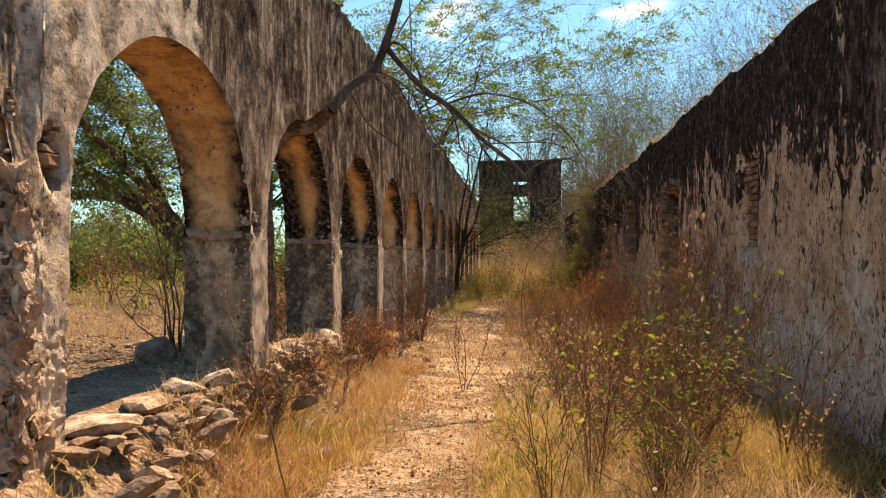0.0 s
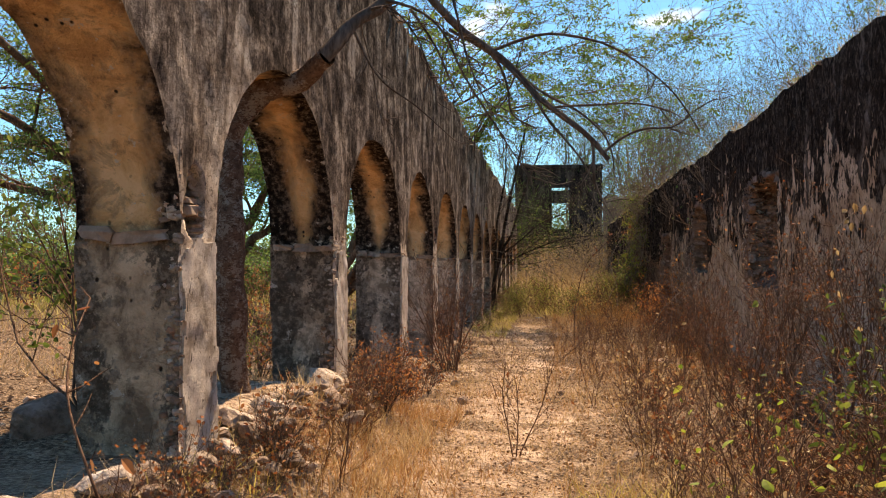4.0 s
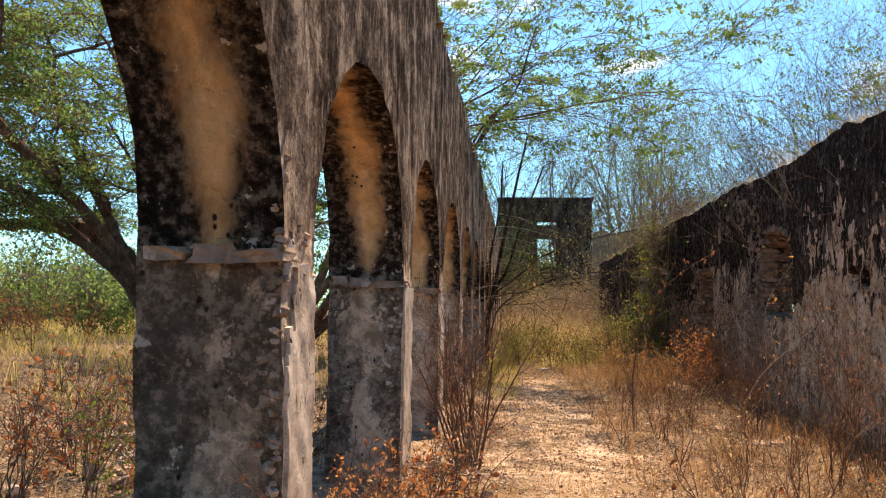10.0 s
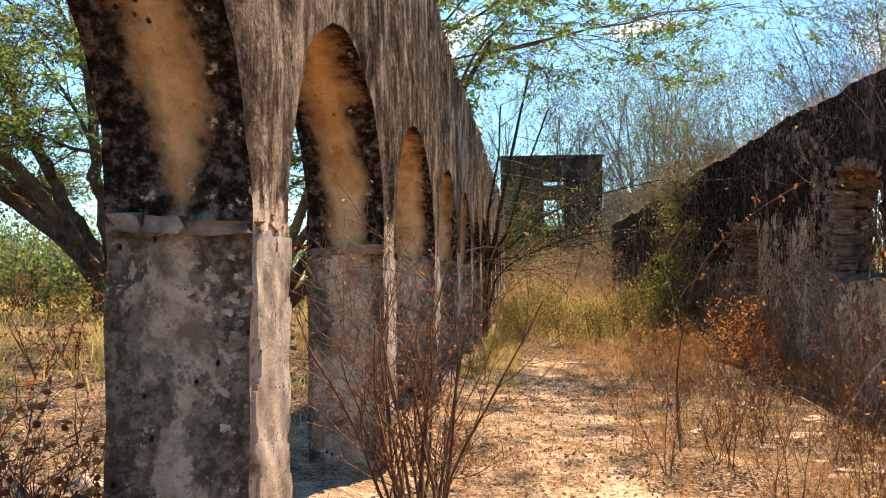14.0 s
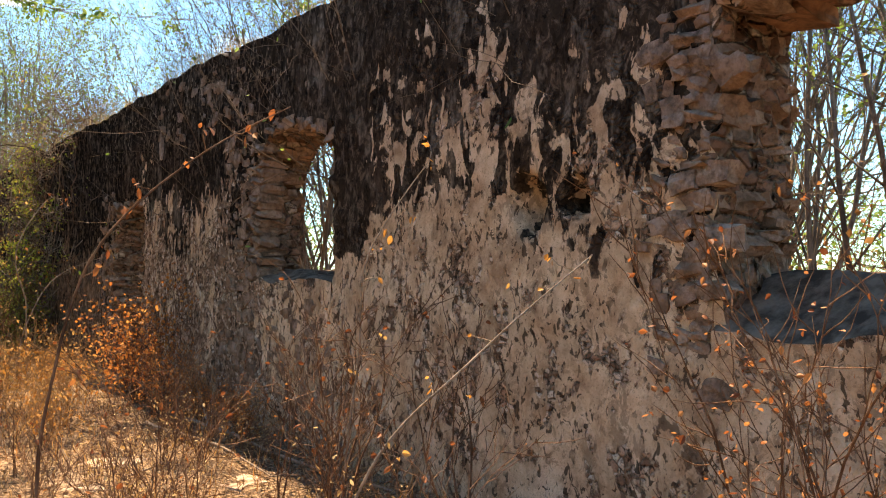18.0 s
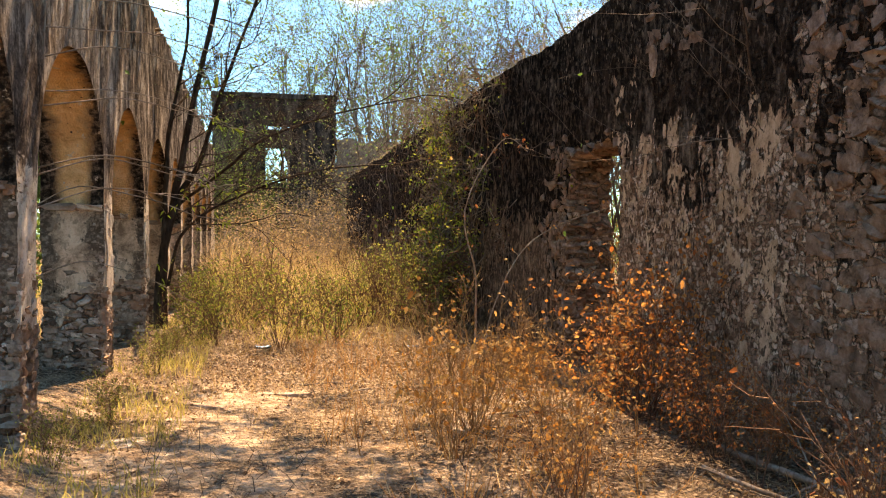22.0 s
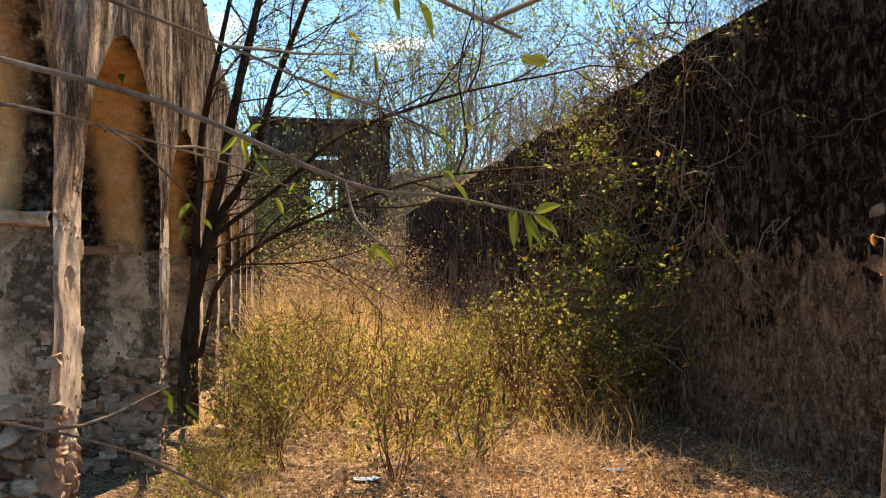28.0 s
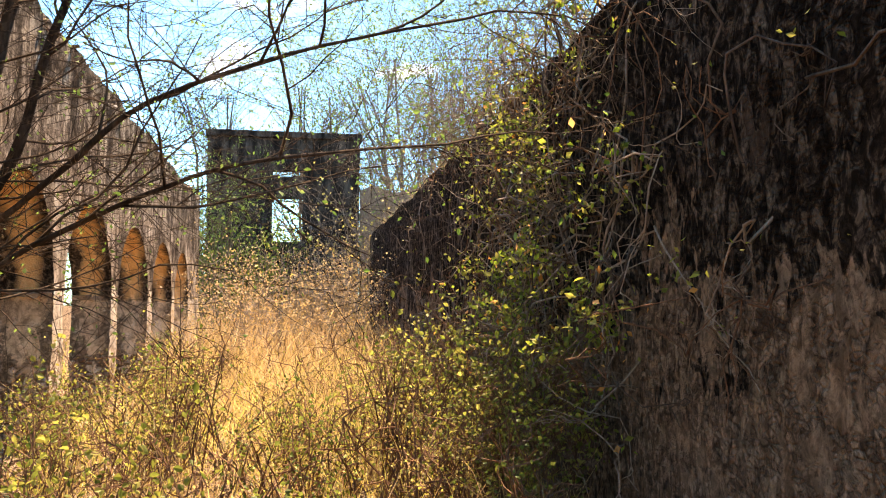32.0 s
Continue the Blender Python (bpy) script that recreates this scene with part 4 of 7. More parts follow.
# ---- the roofless block at the far end ----
tower = tagged(new("ruined_house"), "dark roofless masonry house with a small square window, overgrown", "house")
tower.location = (0, 51, 0)
TX0, TX1, TY0, TY1, TTOP = -2.25, 2.35, 51.0, 51.45, 6.95
b = Buf()
for x0, x1, z0, z1 in ((TX0, -0.30, 0.5, TTOP - 0.2), (0.62, TX1, 0.5, TTOP - 0.2), (-0.30, 0.62, 0.5, 3.55), (-0.30, 0.62, 4.92, 5.58), (-0.30, 0.62, 5.76, TTOP - 0.2)):
    ys, zs, xs = np.linspace(TY0, TY1, 3), np.linspace(z0, z1, 12), np.linspace(x0, x1, 12)
    for y, fl in ((TY0, False), (TY1, True)):
        gx, gz_ = np.meshgrid(xs, zs, indexing="ij")
        b.patch(wobble(np.stack([gx, np.full_like(gx, y), gz_], -1)), 0, fl)
    for x, fl in ((x0, True), (x1, False)):
        gy, gz_ = np.meshgrid(ys, zs, indexing="ij")
        b.patch(wobble(np.stack([np.full_like(gy, x), gy, gz_], -1)), 0, fl)
    for z, fl in ((z0, True), (z1, False)):
        gx, gy = np.meshgrid(xs, ys, indexing="ij")
        b.patch(wobble(np.stack([gx, gy, np.full_like(gx, z)], -1)), 0, fl)
for v in b.v:
    v -= (0, 51, 0)
b.obj("wall", [M_CONC], tower)
bm = bmesh.new()
bmesh.ops.create_cube(bm, size=1.0, matrix=Matrix.LocRotScale((0.05, 0.22, TTOP - 0.1), None, (4.72, 0.62, 0.2)))
bmesh.ops.bevel(bm, geom=bm.edges[:], offset=0.02, segments=1, affect="EDGES")
part("cornice", bm, M_CONC, tower)
b = Buf()
wall_block(b, 0, 0.45, 2.4, 5.6, flat(0.5), lambda x, y: 5.25 + 0.1 * np.sin(np.asarray(y) * 5), "wesnt", m=(0, 0, 0))
low = b.obj("low_wall", [M_RUB], tower)
low.matrix_basis = Matrix.Translation((0, 0.45, 0)) @ Matrix.Rotation(radians(-90), 4, "Z") @ Matrix.Diagonal((1, 1, 1, 1))


# ---- plants ----
def bent(p, d, length, n, jitter, up, rng):
    pts = [np.array(p, float)]
    d = unit(np.array(d, float))
    for _ in range(n):
        d = unit(d + rng.normal(size=3) * jitter + np.array((0, 0, up)))
        pts.append(pts[-1] + d * length / n)
    return np.array(pts), d


def limb(buf, pts, r0, r1, k=8, n=5, wob=0.02, ridge=0.0):
    """A smooth crooked limb through a few places."""
    pts = np.array(pts, float)
    t = np.linspace(0, len(pts) - 1, (len(pts) - 1) * n + 1)
    i = np.minimum(t.astype(int), len(pts) - 2)
    f = (t - i)[:, None]
    p0, p1, p2, p3 = pts[np.maximum(i - 1, 0)], pts[i], pts[i + 1], pts[np.minimum(i + 2, len(pts) - 1)]
    c = 0.5 * (2 * p1 + (p2 - p0) * f + (2 * p0 - 5 * p1 + 4 * p2 - p3) * f ** 2 + (3 * p1 - p0 - 3 * p2 + p3) * f ** 3)
    c = c + np.stack([vnoise(c, 3.0, s) for s in (51, 52, 53)], -1) * wob
    buf.tube(c, np.linspace(r0, r1, len(c)) * (1 + 0.14 * vnoise(c, 6.0, 54)), k)
    if ridge:
        v = buf.v[-1]
        axis = np.repeat(c, k, 0)
        v += (v - axis) * ridge * (vnoise(v * (1, 1, 0.35), 22.0, 55) + vnoise(v * (1, 1, 0.6), 50.0, 56) * 0.6)[:, None]
    return c


def grow(wood, spots, p, d, length, r, level, rng, spec):
    """A branch with its own side branches; spots collects where leaves sit, with their direction."""
    n = 7 if level > 1 else 5
    pts, _ = bent(p, d, length, n, spec["jitter"], spec["up"][level], rng)
    if "over" in spec:          # over the corridor it stays high
        bad = (pts[:, 0] > spec["over"][0]) & ((pts[:, 2] < spec["over"][1]) | (pts[:, 1] > spec["over"][2]))
        if bad.any():
            pts = pts[:max(2, int(np.argmax(bad)))]
            n = len(pts) - 1
    rr = np.linspace(r, r * spec["taper"], n + 1)
    rr = np.maximum(rr, spec["least"] * 0.6)
    if level == 0:
        rr[-1] *= 0.5
    wood.tube(pts, rr, 7 if r > 0.06 else (5 if r > 0.02 else 3))
    if level <= spec["leafy"]:
        for _ in range(spec["per"]):
            i = rng.integers(1, n + 1)
            f = rng.uniform()
            c = pts[i - 1] * (1 - f) + pts[i] * f
            spots.append((c, unit(pts[i] - pts[i - 1])))
    if level > 0:
        kids = spec["kids"][level]
        for j in range(kids):
            f = spec["first"] + (1 - spec["first"]) * (j + rng.uniform(0.2, 0.8)) / kids
            i = min(n - 1, int(f * n))
            c = pts[i] * (1 - (f * n - i)) + pts[i + 1] * (f * n - i)
            t = unit(pts[i + 1] - pts[i])
            side = unit(np.cross(t, rng.normal(size=3)))
            ang = radians(rng.uniform(*spec["angle"]))
            nd = t * math.cos(ang) + side * math.sin(ang)
            nd[2] *= spec["flat"]
            grow(wood, spots, c, nd, length * rng.uniform(*spec["short"]), max(rr[i] * spec["thin"], spec["least"]), level - 1, rng, spec)


def foliage(buf, spots, rng, count, size, wide=0.3, spread=0.06, droop=0.2, m=0, fold=False, clump=1):
    if not spots:
        return
    c = np.array([s[0] for s in spots])
    t = np.array([s[1] for s in spots])
    c, t = c[::clump], t[::clump]
    i = rng.integers(0, len(c), count)
    d = unit(t[i] * 0.7 + rng.normal(size=(count, 3)) * 0.8 - np.array((0, 0, droop)))
    buf.leaves(c[i] + rng.normal(size=(count, 3)) * spread * (1, 1, 0.45 if clump > 1 else 1), d, rng.uniform(0.6, 1.3, count) * size, wide, m, rng, fold)


def plant(name, label, category, loc, seed, stems, spec, length, radius, leafm, leaf, woodm, lean=(0, 0), group="", wood_name="stem", leaf_name="foliage", tilt=0.5, clump=1):
    """stems: how many rise from the foot; leaf: (count, size, width, spread, droop)."""
    rng = np.random.default_rng(seed)
    ob = group_thing(name, loc, label, category, group)
    spots = []
    for s in range(stems):
        wood = Buf()
        a = rng.uniform(0, 2 * math.pi)
        d = np.array((math.cos(a) * tilt * rng.uniform(0.2, 1) + lean[0], math.sin(a) * tilt * rng.uniform(0.2, 1) + lean[1], 1.0))
        q = np.array((math.cos(a), math.sin(a), 0)) * radius * stems * 0.35
        grow(wood, spots, q - np.array((0, 0, 0.06)), d, length * rng.uniform(0.7, 1.1), radius, spec["levels"], rng, spec)
        wood.obj(wood_name, [woodm], ob)
    if leaf[0]:
        lf = Buf()
        foliage(lf, spots, rng, *leaf, fold=leaf[0] < 3000, clump=clump)
        lf.obj(leaf_name, [leafm], ob, smooth=False)
    return ob


def spec(levels, kids, up, jitter=0.14, taper=0.35, leafy=0, per=4, first=0.25, angle=(25, 60), short=(0.4, 0.65), thin=0.5, flat=1.0, least=0.0025):
    return dict(least=least, levels=levels, kids=kids, up=up, jitter=jitter, taper=taper, leafy=leafy, per=per, first=first, angle=angle, short=short, thin=thin, flat=flat)


S_BARE = spec(3, (0, 5, 6, 6), (0.03, 0.04, 0.06, 0.08), leafy=0, per=3, angle=(20, 50), short=(0.4, 0.65), first=0.2)
S_SHRUB = spec(2, (0, 5, 6), (0.02, 0.04, 0.05), leafy=1, per=4, angle=(20, 60), short=(0.35, 0.6), jitter=0.17)
S_TANGLE = spec(2, (0, 5, 6), (-0.02, -0.03, -0.02), leafy=1, per=3, angle=(30, 90), short=(0.4, 0.8), jitter=0.3)

# ---- trees of the field, the far woods and behind the long wall ----


def spreading_tree(x, y, seed, arms, leafm, n, size, label):
    """One short stout foot that divides at once into rising limbs, each with its own flat sprays of foliage."""
    rng = np.random.default_rng(seed)
    ob = group_thing("tree", (x, y, gz(x, y) - 0.1), label, "tree")
    spots = []
    sp = spec(3, (0, 5, 6, 6), (0.0, 0.0, 0.01, 0.02), leafy=1, per=6, angle=(25, 60), short=(0.45, 0.7), thin=0.5, flat=0.45, first=0.3, least=0.009)
    foot = Buf()
    limb(foot, [(0, 0, 0), (0.03, 0, 0.6), (-0.02, 0, 1.3)], 0.62, 0.46, 14, 6, 0.05, 0.12)
    foot.obj("trunk", [M_BARK], ob)
    for pts, r in arms:
        w = Buf()
        c = limb(w, pts, r, r * 0.3, 9, 6, 0.12)
        for j in range(len(c) // 2 - 2, len(c), 2):
            d = unit(c[j] - c[j - 1]) + rng.normal(size=3) * (0.75, 0.75, 0.35)
            grow(w, spots, c[j], unit(d), rng.uniform(1.8, 3.2), max(0.03, r * 0.28), 3, rng, sp)
        w.obj("limb", [M_BARK], ob)
    lf = Buf()
    foliage(lf, spots, rng, n, size, 0.26, 0.16, 0.1, clump=16)
    lf.obj("crown", [leafm], ob, smooth=False)
    return ob


spreading_tree(-11.1, 31.0, 11, (
    ([(-0.2, 0, 0.6), (-0.9, 0.1, 1.5), (-1.7, 0.3, 2.5), (-3.4, 0.6, 3.2), (-6.4, 0.9, 3.6), (-9.0, 0.2, 4.3), (-11.5, -1.2, 4.8)], 0.27),
    ([(-0.2, 0.1, 0.8), (-1.1, 0.3, 1.9), (-2.1, 0.2, 3.0), (-4.2, -0.8, 4.4), (-7.0, -2.2, 5.4), (-9.8, -4.0, 6.2)], 0.2),
    ([(-0.1, -0.2, 0.8), (-0.8, -1.6, 2.6), (-1.6, -4.2, 4.6), (-2.2, -7.6, 6.2), (-2.2, -11.0, 7.2)], 0.2),
    ([(-0.2, -0.1, 0.9), (-1.8, -1.2, 2.8), (-4.2, -3.8, 5.0), (-6.2, -7.0, 6.6), (-7.4, -10.0, 7.4)], 0.2),
    ([(-0.15, 0, 0.8), (-0.8, -0.2, 2.2), (-1.6, -0.3, 3.6), (-2.5, -0.6, 5.6), (-3.3, -0.8, 7.8)], 0.23),
    ([(0.0, 0.1, 0.8), (-0.4, 0.2, 2.4), (-0.8, 0.3, 4.2), (-0.9, 0.2, 6.2), (-1.6, 0.2, 8.6)], 0.22),
    ([(0.1, 0, 0.8), (0.1, -0.2, 2.2), (0.1, -0.3, 4.0), (0.5, -0.5, 6.2), (0.9, -0.6, 8.4)], 0.22),
    ([(0.25, 0, 0.6), (0.6, 0.1, 1.9), (1.3, 0.1, 3.2), (2.1, 0.2, 4.6), (3.4, 0.3, 6.6)], 0.22),
    ([(0.25, 0.1, 0.7), (0.9, -0.1, 1.7), (1.9, -0.3, 2.4), (3.2, -0.6, 3.2), (5.2, -0.9, 4.0)], 0.17)),
    M_FEATHER, 105000, 0.105, "large spreading tree whose limbs fan out from one stout foot")
S_WIDE = spec(4, (0, 4, 5, 5, 6), (0.0, 0.01, 0.0, 0.02, 0.05), leafy=1, per=5, angle=(25, 60), short=(0.45, 0.75), thin=0.5, flat=0.5, first=0.4, least=0.007)
S_WIDE["over"] = (4.0, 4.2, 0.6)
plant("tree", "feathery tree with long thin branches reaching over the arcade", "tree", (-6.8, 27.6, gz(-6.8, 27.6) - 0.05), 16, 5, S_WIDE, 7.8, 0.13, M_FEATHER, (52000, 0.085, 0.26, 0.09, 0.1), M_BARK, wood_name="trunk", leaf_name="crown", lean=(0.9, -0.3), tilt=0.35, clump=10)
bare = plant("bare_tree", "leafless grey tree with fine crooked twigs behind the wall", "tree", (4.6, 19.0, 0.0), 31, 6, S_BARE, 4.6, 0.036, M_FEATHER, (160, 0.05, 0.3, 0.05, 0.2), M_TREE, group="bare trees behind the wall", wood_name="trunk", leaf_name="sparse_leaves", tilt=0.6)
bare2 = plant("bare_tree", "leafless grey tree with fine crooked twigs behind the wall", "tree", (5.2, 26.5, 0.0), 37, 7, S_BARE, 4.9, 0.034, M_FEATHER, (300, 0.05, 0.3, 0.05, 0.2), M_TREE, group="bare trees behind the wall", wood_name="trunk", leaf_name="sparse_leaves", tilt=0.7)
leafy = plant("small_tree", "small thorny tree with thin green foliage over the wall", "tree", (4.4, 33.0, 0.0), 41, 6, S_BARE, 5.0, 0.045, M_FEATHER, (4200, 0.065, 0.28, 0.06, 0.3), M_TREE, group="small trees behind the wall", wood_name="trunk", leaf_name="crown", tilt=0.6)
rt = random.Random(5)
for src, x, y, s in ((leafy, 6.5, 15.6, 0.9), (bare2, 4.3, 22.8, 0.9), (bare, 5.0, 29.5, 1.0), (leafy, 4.6, 53.5, 1.6), 
                     (bare, 8.5, 24.0, 1.3), (leafy, 7.4, 12.6, 0.9), (bare2, 5.0, 7.5, 0.8), (bare, 7.6, 19.5, 1.2), (bare2, 8.0, 29.0, 1.3),
                     (leafy, 8.8, 16.5, 1.2), (leafy, 9.5, 20.5, 1.3), (bare, 4.0, 45.0, 1.0), (bare2, 6.2, 17.2, 1.0),
                     (leafy, 6.8, 27.0, 0.95), (leafy, 5.6, 44.0, 1.3), (leafy, 8.2, 9.0, 1.0), (leafy, 10.0, 32.0, 1.5), (leafy, 6.0, 20.8, 0.8), (bare2, 4.2, 27.5, 0.95), (bare, 6.0, 36.0, 1.2), (bare, 3.9, 29.0, 0.85), (leafy, -1.6, 48.6, 0.7), (leafy, 3.9, 54.6, 1.75), (leafy, 6.0, 57.5, 1.9), (leafy, 1.2, 58.0, 1.7), (leafy, -2.6, 57.0, 1.6), (bare, 3.6, 49.2, 1.1)):
    c = copy_thing(src, pose(x, y, gz(x, y) - 0.06, 0, 0, rt.uniform(0, 360)))
    c.scale = (s, s, s)
for ob in (bare, bare2, leafy):
    ob.location.z = gz(ob.location.x, ob.location.y) - 0.06


def woods(name, label, n, area, h, woodm, leafm, leaves, size, seed, fat=1.0):
    """A far belt of scrub, too many stems to count."""
    rng = np.random.default_rng(seed)
    w, lf = Buf(), Buf()
    x = rng.uniform(area[0], area[1], n)
    y = rng.uniform(area[2], area[3], n)
    z = ground_z(x, y)
    for a, bb, c in zip(x, y, z):
        top = h * rng.uniform(0.5, 1.15)
        for _ in range(4):
            p, d = bent((a, bb, c - 0.1), (rng.normal() * 0.35, rng.normal() * 0.35, 1), top, 4, 0.2, 0.05, rng)
            w.tube(p, np.linspace(0.012, 0.004, 5) * max(1.0, h * 0.27) * fat, 3)
            for _ in range(7):
                j = rng.integers(1, 5)
                q, _d = bent(p[j], unit(rng.normal(size=3) + (0, 0, 0.5)), top * 0.35, 3, 0.3, 0.03, rng)
                w.tube(q, np.linspace(0.006, 0.0022, 4) * max(1.0, h * 0.27) * fat, 3)
                if leaves:
                    k = rng.integers(leaves // 2, leaves + 1)
                    cc = q[rng.integers(1, 4, k)] + rng.normal(size=(k, 3)) * 0.07 * min(4.0, max(1.0, h))
                    lf.leaves(cc, rng.normal(size=(k, 3)), rng.uniform(0.6, 1.3, k) * size, 0.4, 1, rng)
    # one mesh: twigs and leaves together
    for v, q, m in zip(lf.v, lf.q, lf.qm):
        w.add(v, q - q.min(), m=1)
    return tagged(w.obj(name, [woodm, leafm], smooth=False), label, "woods", kind="stuff")


woods("far_woods", "grey leafless scrub along the edge of the field", 300, (-48, -22, 6, 85), 4.4, M_TREE, M_GREEN, 9, 0.17, 3, 2.0)
woods("far_woods", "grey and olive scrub closing the field", 170, (-42, -20, 38, 85), 3.6, M_TREE, M_FEATHER, 10, 0.2, 23, 3.0)
woods("far_woods", "mixed green and bare scrub beyond the ruined house", 90, (-22, 24, 57, 84), 5.6, M_GREY, M_FEATHER, 14, 0.18, 4)
woods("far_woods", "bare scrub beyond the long wall", 120, (9, 34, 0, 60), 4.2, M_GREY, M_FEATHER, 17, 0.10, 5)
woods("far_woods", "thin brown scrub behind the long wall", 60, (4.0, 9.5, 12, 36), 2.4, M_TWIG, M_TAWNY, 7, 0.055, 31)
woods("field_scrub", "low green and yellow scrub scattered over the field", 130, (-26, -5.2, 9, 45), 1.1, M_TWIG, M_RED, 7, 0.05, 6)
woods("field_scrub", "low green and yellow scrub among the dry weeds", 70, (-26, -5.0, 17, 55), 1.1, M_TWIG, M_GREEN, 20, 0.07, 16)
woods("field_scrub", "low green scrub in the southern field", 30, (-22, -9, 6, 20), 0.9, M_TWIG, M_GREEN, 30, 0.08, 7)
woods("corridor_scrub", "thin twiggy scrub among the tall grass", 90, (-1.5, 1.9, 28.4, 42), 1.0, M_TWIG, M_YGRASS, 5, 0.022, 12)
woods("corridor_scrub", "green leafy weeds among the tall grass", 40, (-1.5, 1.9, 27.2, 38), 0.75, M_TWIG, M_GREEN, 8, 0.034, 13)
woods("house_scrub", "straw-coloured tangled scrub in front of the ruined house", 80, (-1.4, 5.5, 40, 50), 2.4, M_GREY, M_STRAW, 16, 0.045, 8)
woods("house_scrub", "tall grey brush beside the ruined house", 20, (1.3, 6.0, 47.0, 50.4), 4.0, M_GREY, M_YGRASS, 8, 0.08, 18)
woods("house_scrub", "green scrub beside the ruined house", 16, (-2.3, -0.55, 46.8, 50.6), 3.0, M_BARK, M_GREEN, 22, 0.09, 9)

# ---- the tree that grew through the second arch, with its dead limb over the corridor ----
rng = np.random.default_rng(77)
arch_tree = group_thing("arch_tree", (-2.36, 8.2, gz(-2.36, 8.2) - 0.08), "gnarled tree grown through an arch, its dead limb hanging out", "tree")
o = np.array((-2.36, 8.2, gz(-2.36, 8.2) - 0.08))
w = Buf()


limb(w, np.array([(-2.32, 8.2, 0.5), (-2.34, 8.2, 1.2), (-2.36, 8.22, 1.8), (-2.40, 8.3, 2.35), (-2.5, 8.3, 2.85), (-2.62, 8.2, 3.5)]) - o, 0.104, 0.06, 16, n=14, wob=0.018, ridge=0.12)
limb(w, np.array([(-2.40, 8.28, 2.3), (-2.2, 8.32, 2.58), (-1.92, 8.3, 2.66), (-1.70, 8.15, 2.78)]) - o, 0.085, 0.06, 14, n=12, wob=0.03, ridge=0.12)
w.obj("trunk", [M_PLATE], arch_tree)
w = Buf()
limb(w, np.array([(-1.72, 8.16, 2.77), (-1.55, 8.2, 2.98), (-1.38, 8.22, 3.18), (-1.2, 8.2, 3.5), (-1.04, 8.12, 3.95), (-0.85, 8.05, 4.5)]) - o, 0.05, 0.026, 9, wob=0.045, ridge=0.1)
limb(w, np.array([(-1.25, 8.22, 3.4), (-1.05, 8.35, 3.16), (-0.85, 8.45, 2.98), (-0.66, 8.53, 2.84), (-0.48, 8.6, 2.7), (-0.15, 8.6, 2.4), (0.03, 8.6, 2.19), (0.07, 8.6, 2.15)]) - o, 0.03, 0.016, 8, wob=0.03, ridge=0.08)
for pts, r, twigs in (([(-0.04, 8.6, 2.27), (-0.02, 8.58, 2.1), (0.01, 8.58, 1.98), (0.08, 8.56, 1.84)], 0.013, 5),
                      ([(0.03, 8.6, 2.2), (0.16, 8.62, 2.30), (0.31, 8.6, 2.35), (0.5, 8.6, 2.36), (0.66, 8.6, 2.47)], 0.011, 7),
                      ([(-0.95, 8.42, 3.0), (-0.68, 8.55, 2.84), (-0.59, 8.6, 2.66), (-0.555, 8.6, 2.47), (-0.38, 8.6, 2.38)], 0.012, 4),
                      ([(-0.7, 8.52, 2.86), (-0.42, 8.58, 2.62), (-0.3, 8.55, 2.42), (-0.14, 8.55, 2.2), (-0.02, 8.58, 2.02), (0.05, 8.58, 1.9)], 0.012, 7),
                      ([(-0.6, 8.56, 2.78), (-0.32, 8.66, 2.62), (-0.1, 8.7, 2.5), (0.06, 8.72, 2.32), (0.12, 8.72, 2.1)], 0.011, 7),
                      ([(-0.3, 8.6, 2.52), (-0.02, 8.5, 2.52), (0.25, 8.45, 2.5), (0.45, 8.42, 2.44)], 0.008, 5),
                      ([(-1.55, 8.2, 2.98), (-1.4, 8.3, 2.68), (-1.15, 8.4, 2.5), (-0.93, 8.45, 2.28)], 0.011, 7),
                      ([(-1.2, 8.3, 3.12), (-1.04, 8.45, 2.9), (-0.95, 8.55, 2.7), (-0.88, 8.6, 2.56)], 0.010, 5),
                      ([(-1.5, 8.2, 3.03), (-1.45, 8.35, 2.75), (-1.42, 8.4, 2.55), (-1.38, 8.42, 2.38)], 0.006, 3),
                      ([(-1.38, 8.22, 3.18), (-1.0, 8.0, 2.95), (-0.8, 7.95, 2.6), (-0.6, 8.0, 2.25), (-0.42, 8.05, 2.0)], 0.010, 12),
                      ([(-1.3, 8.22, 3.3), (-1.1, 8.0, 3.35), (-0.9, 7.9, 3.1), (-0.78, 7.85, 2.7), (-0.66, 7.9, 2.4)], 0.012, 12),
                      ([(-1.45, 8.2, 3.1), (-1.28, 8.05, 3.05), (-1.1, 7.95, 2.85), (-1.0, 7.95, 2.6)], 0.009, 12),
                      ([(-0.7, 8.52, 2.86), (-0.3, 8.45, 2.95), (0.1, 8.4, 2.85), (0.4, 8.3, 2.6), (0.62, 8.3, 2.3)], 0.011, 9)):
    c = limb(w, np.array(pts) - o, r, max(0.004, r * 0.4), 6)
    for _ in range(twigs * 2 if pts[-1][1] < 8.3 else twigs // 2 + 1):
        j = rng.integers(3, len(c))
        d = unit(unit(c[j] - c[j - 1]) + rng.normal(size=3) * 0.5 - np.array((0, 0, 0.1)))
        q, _d = bent(c[j], d, rng.uniform(0.1, 0.3), 5, 0.22, 0.0, rng)
        w.tube(q, np.linspace(0.005, 0.0018, 6), 4)
        if rng.random() < 0.6:
            q2, _d = bent(q[rng.integers(1, 5)], unit(d + rng.normal(size=3) * 0.7), rng.uniform(0.08, 0.2), 3, 0.2, 0, rng)
            w.tube(q2, np.linspace(0.003, 0.0014, 4), 3)
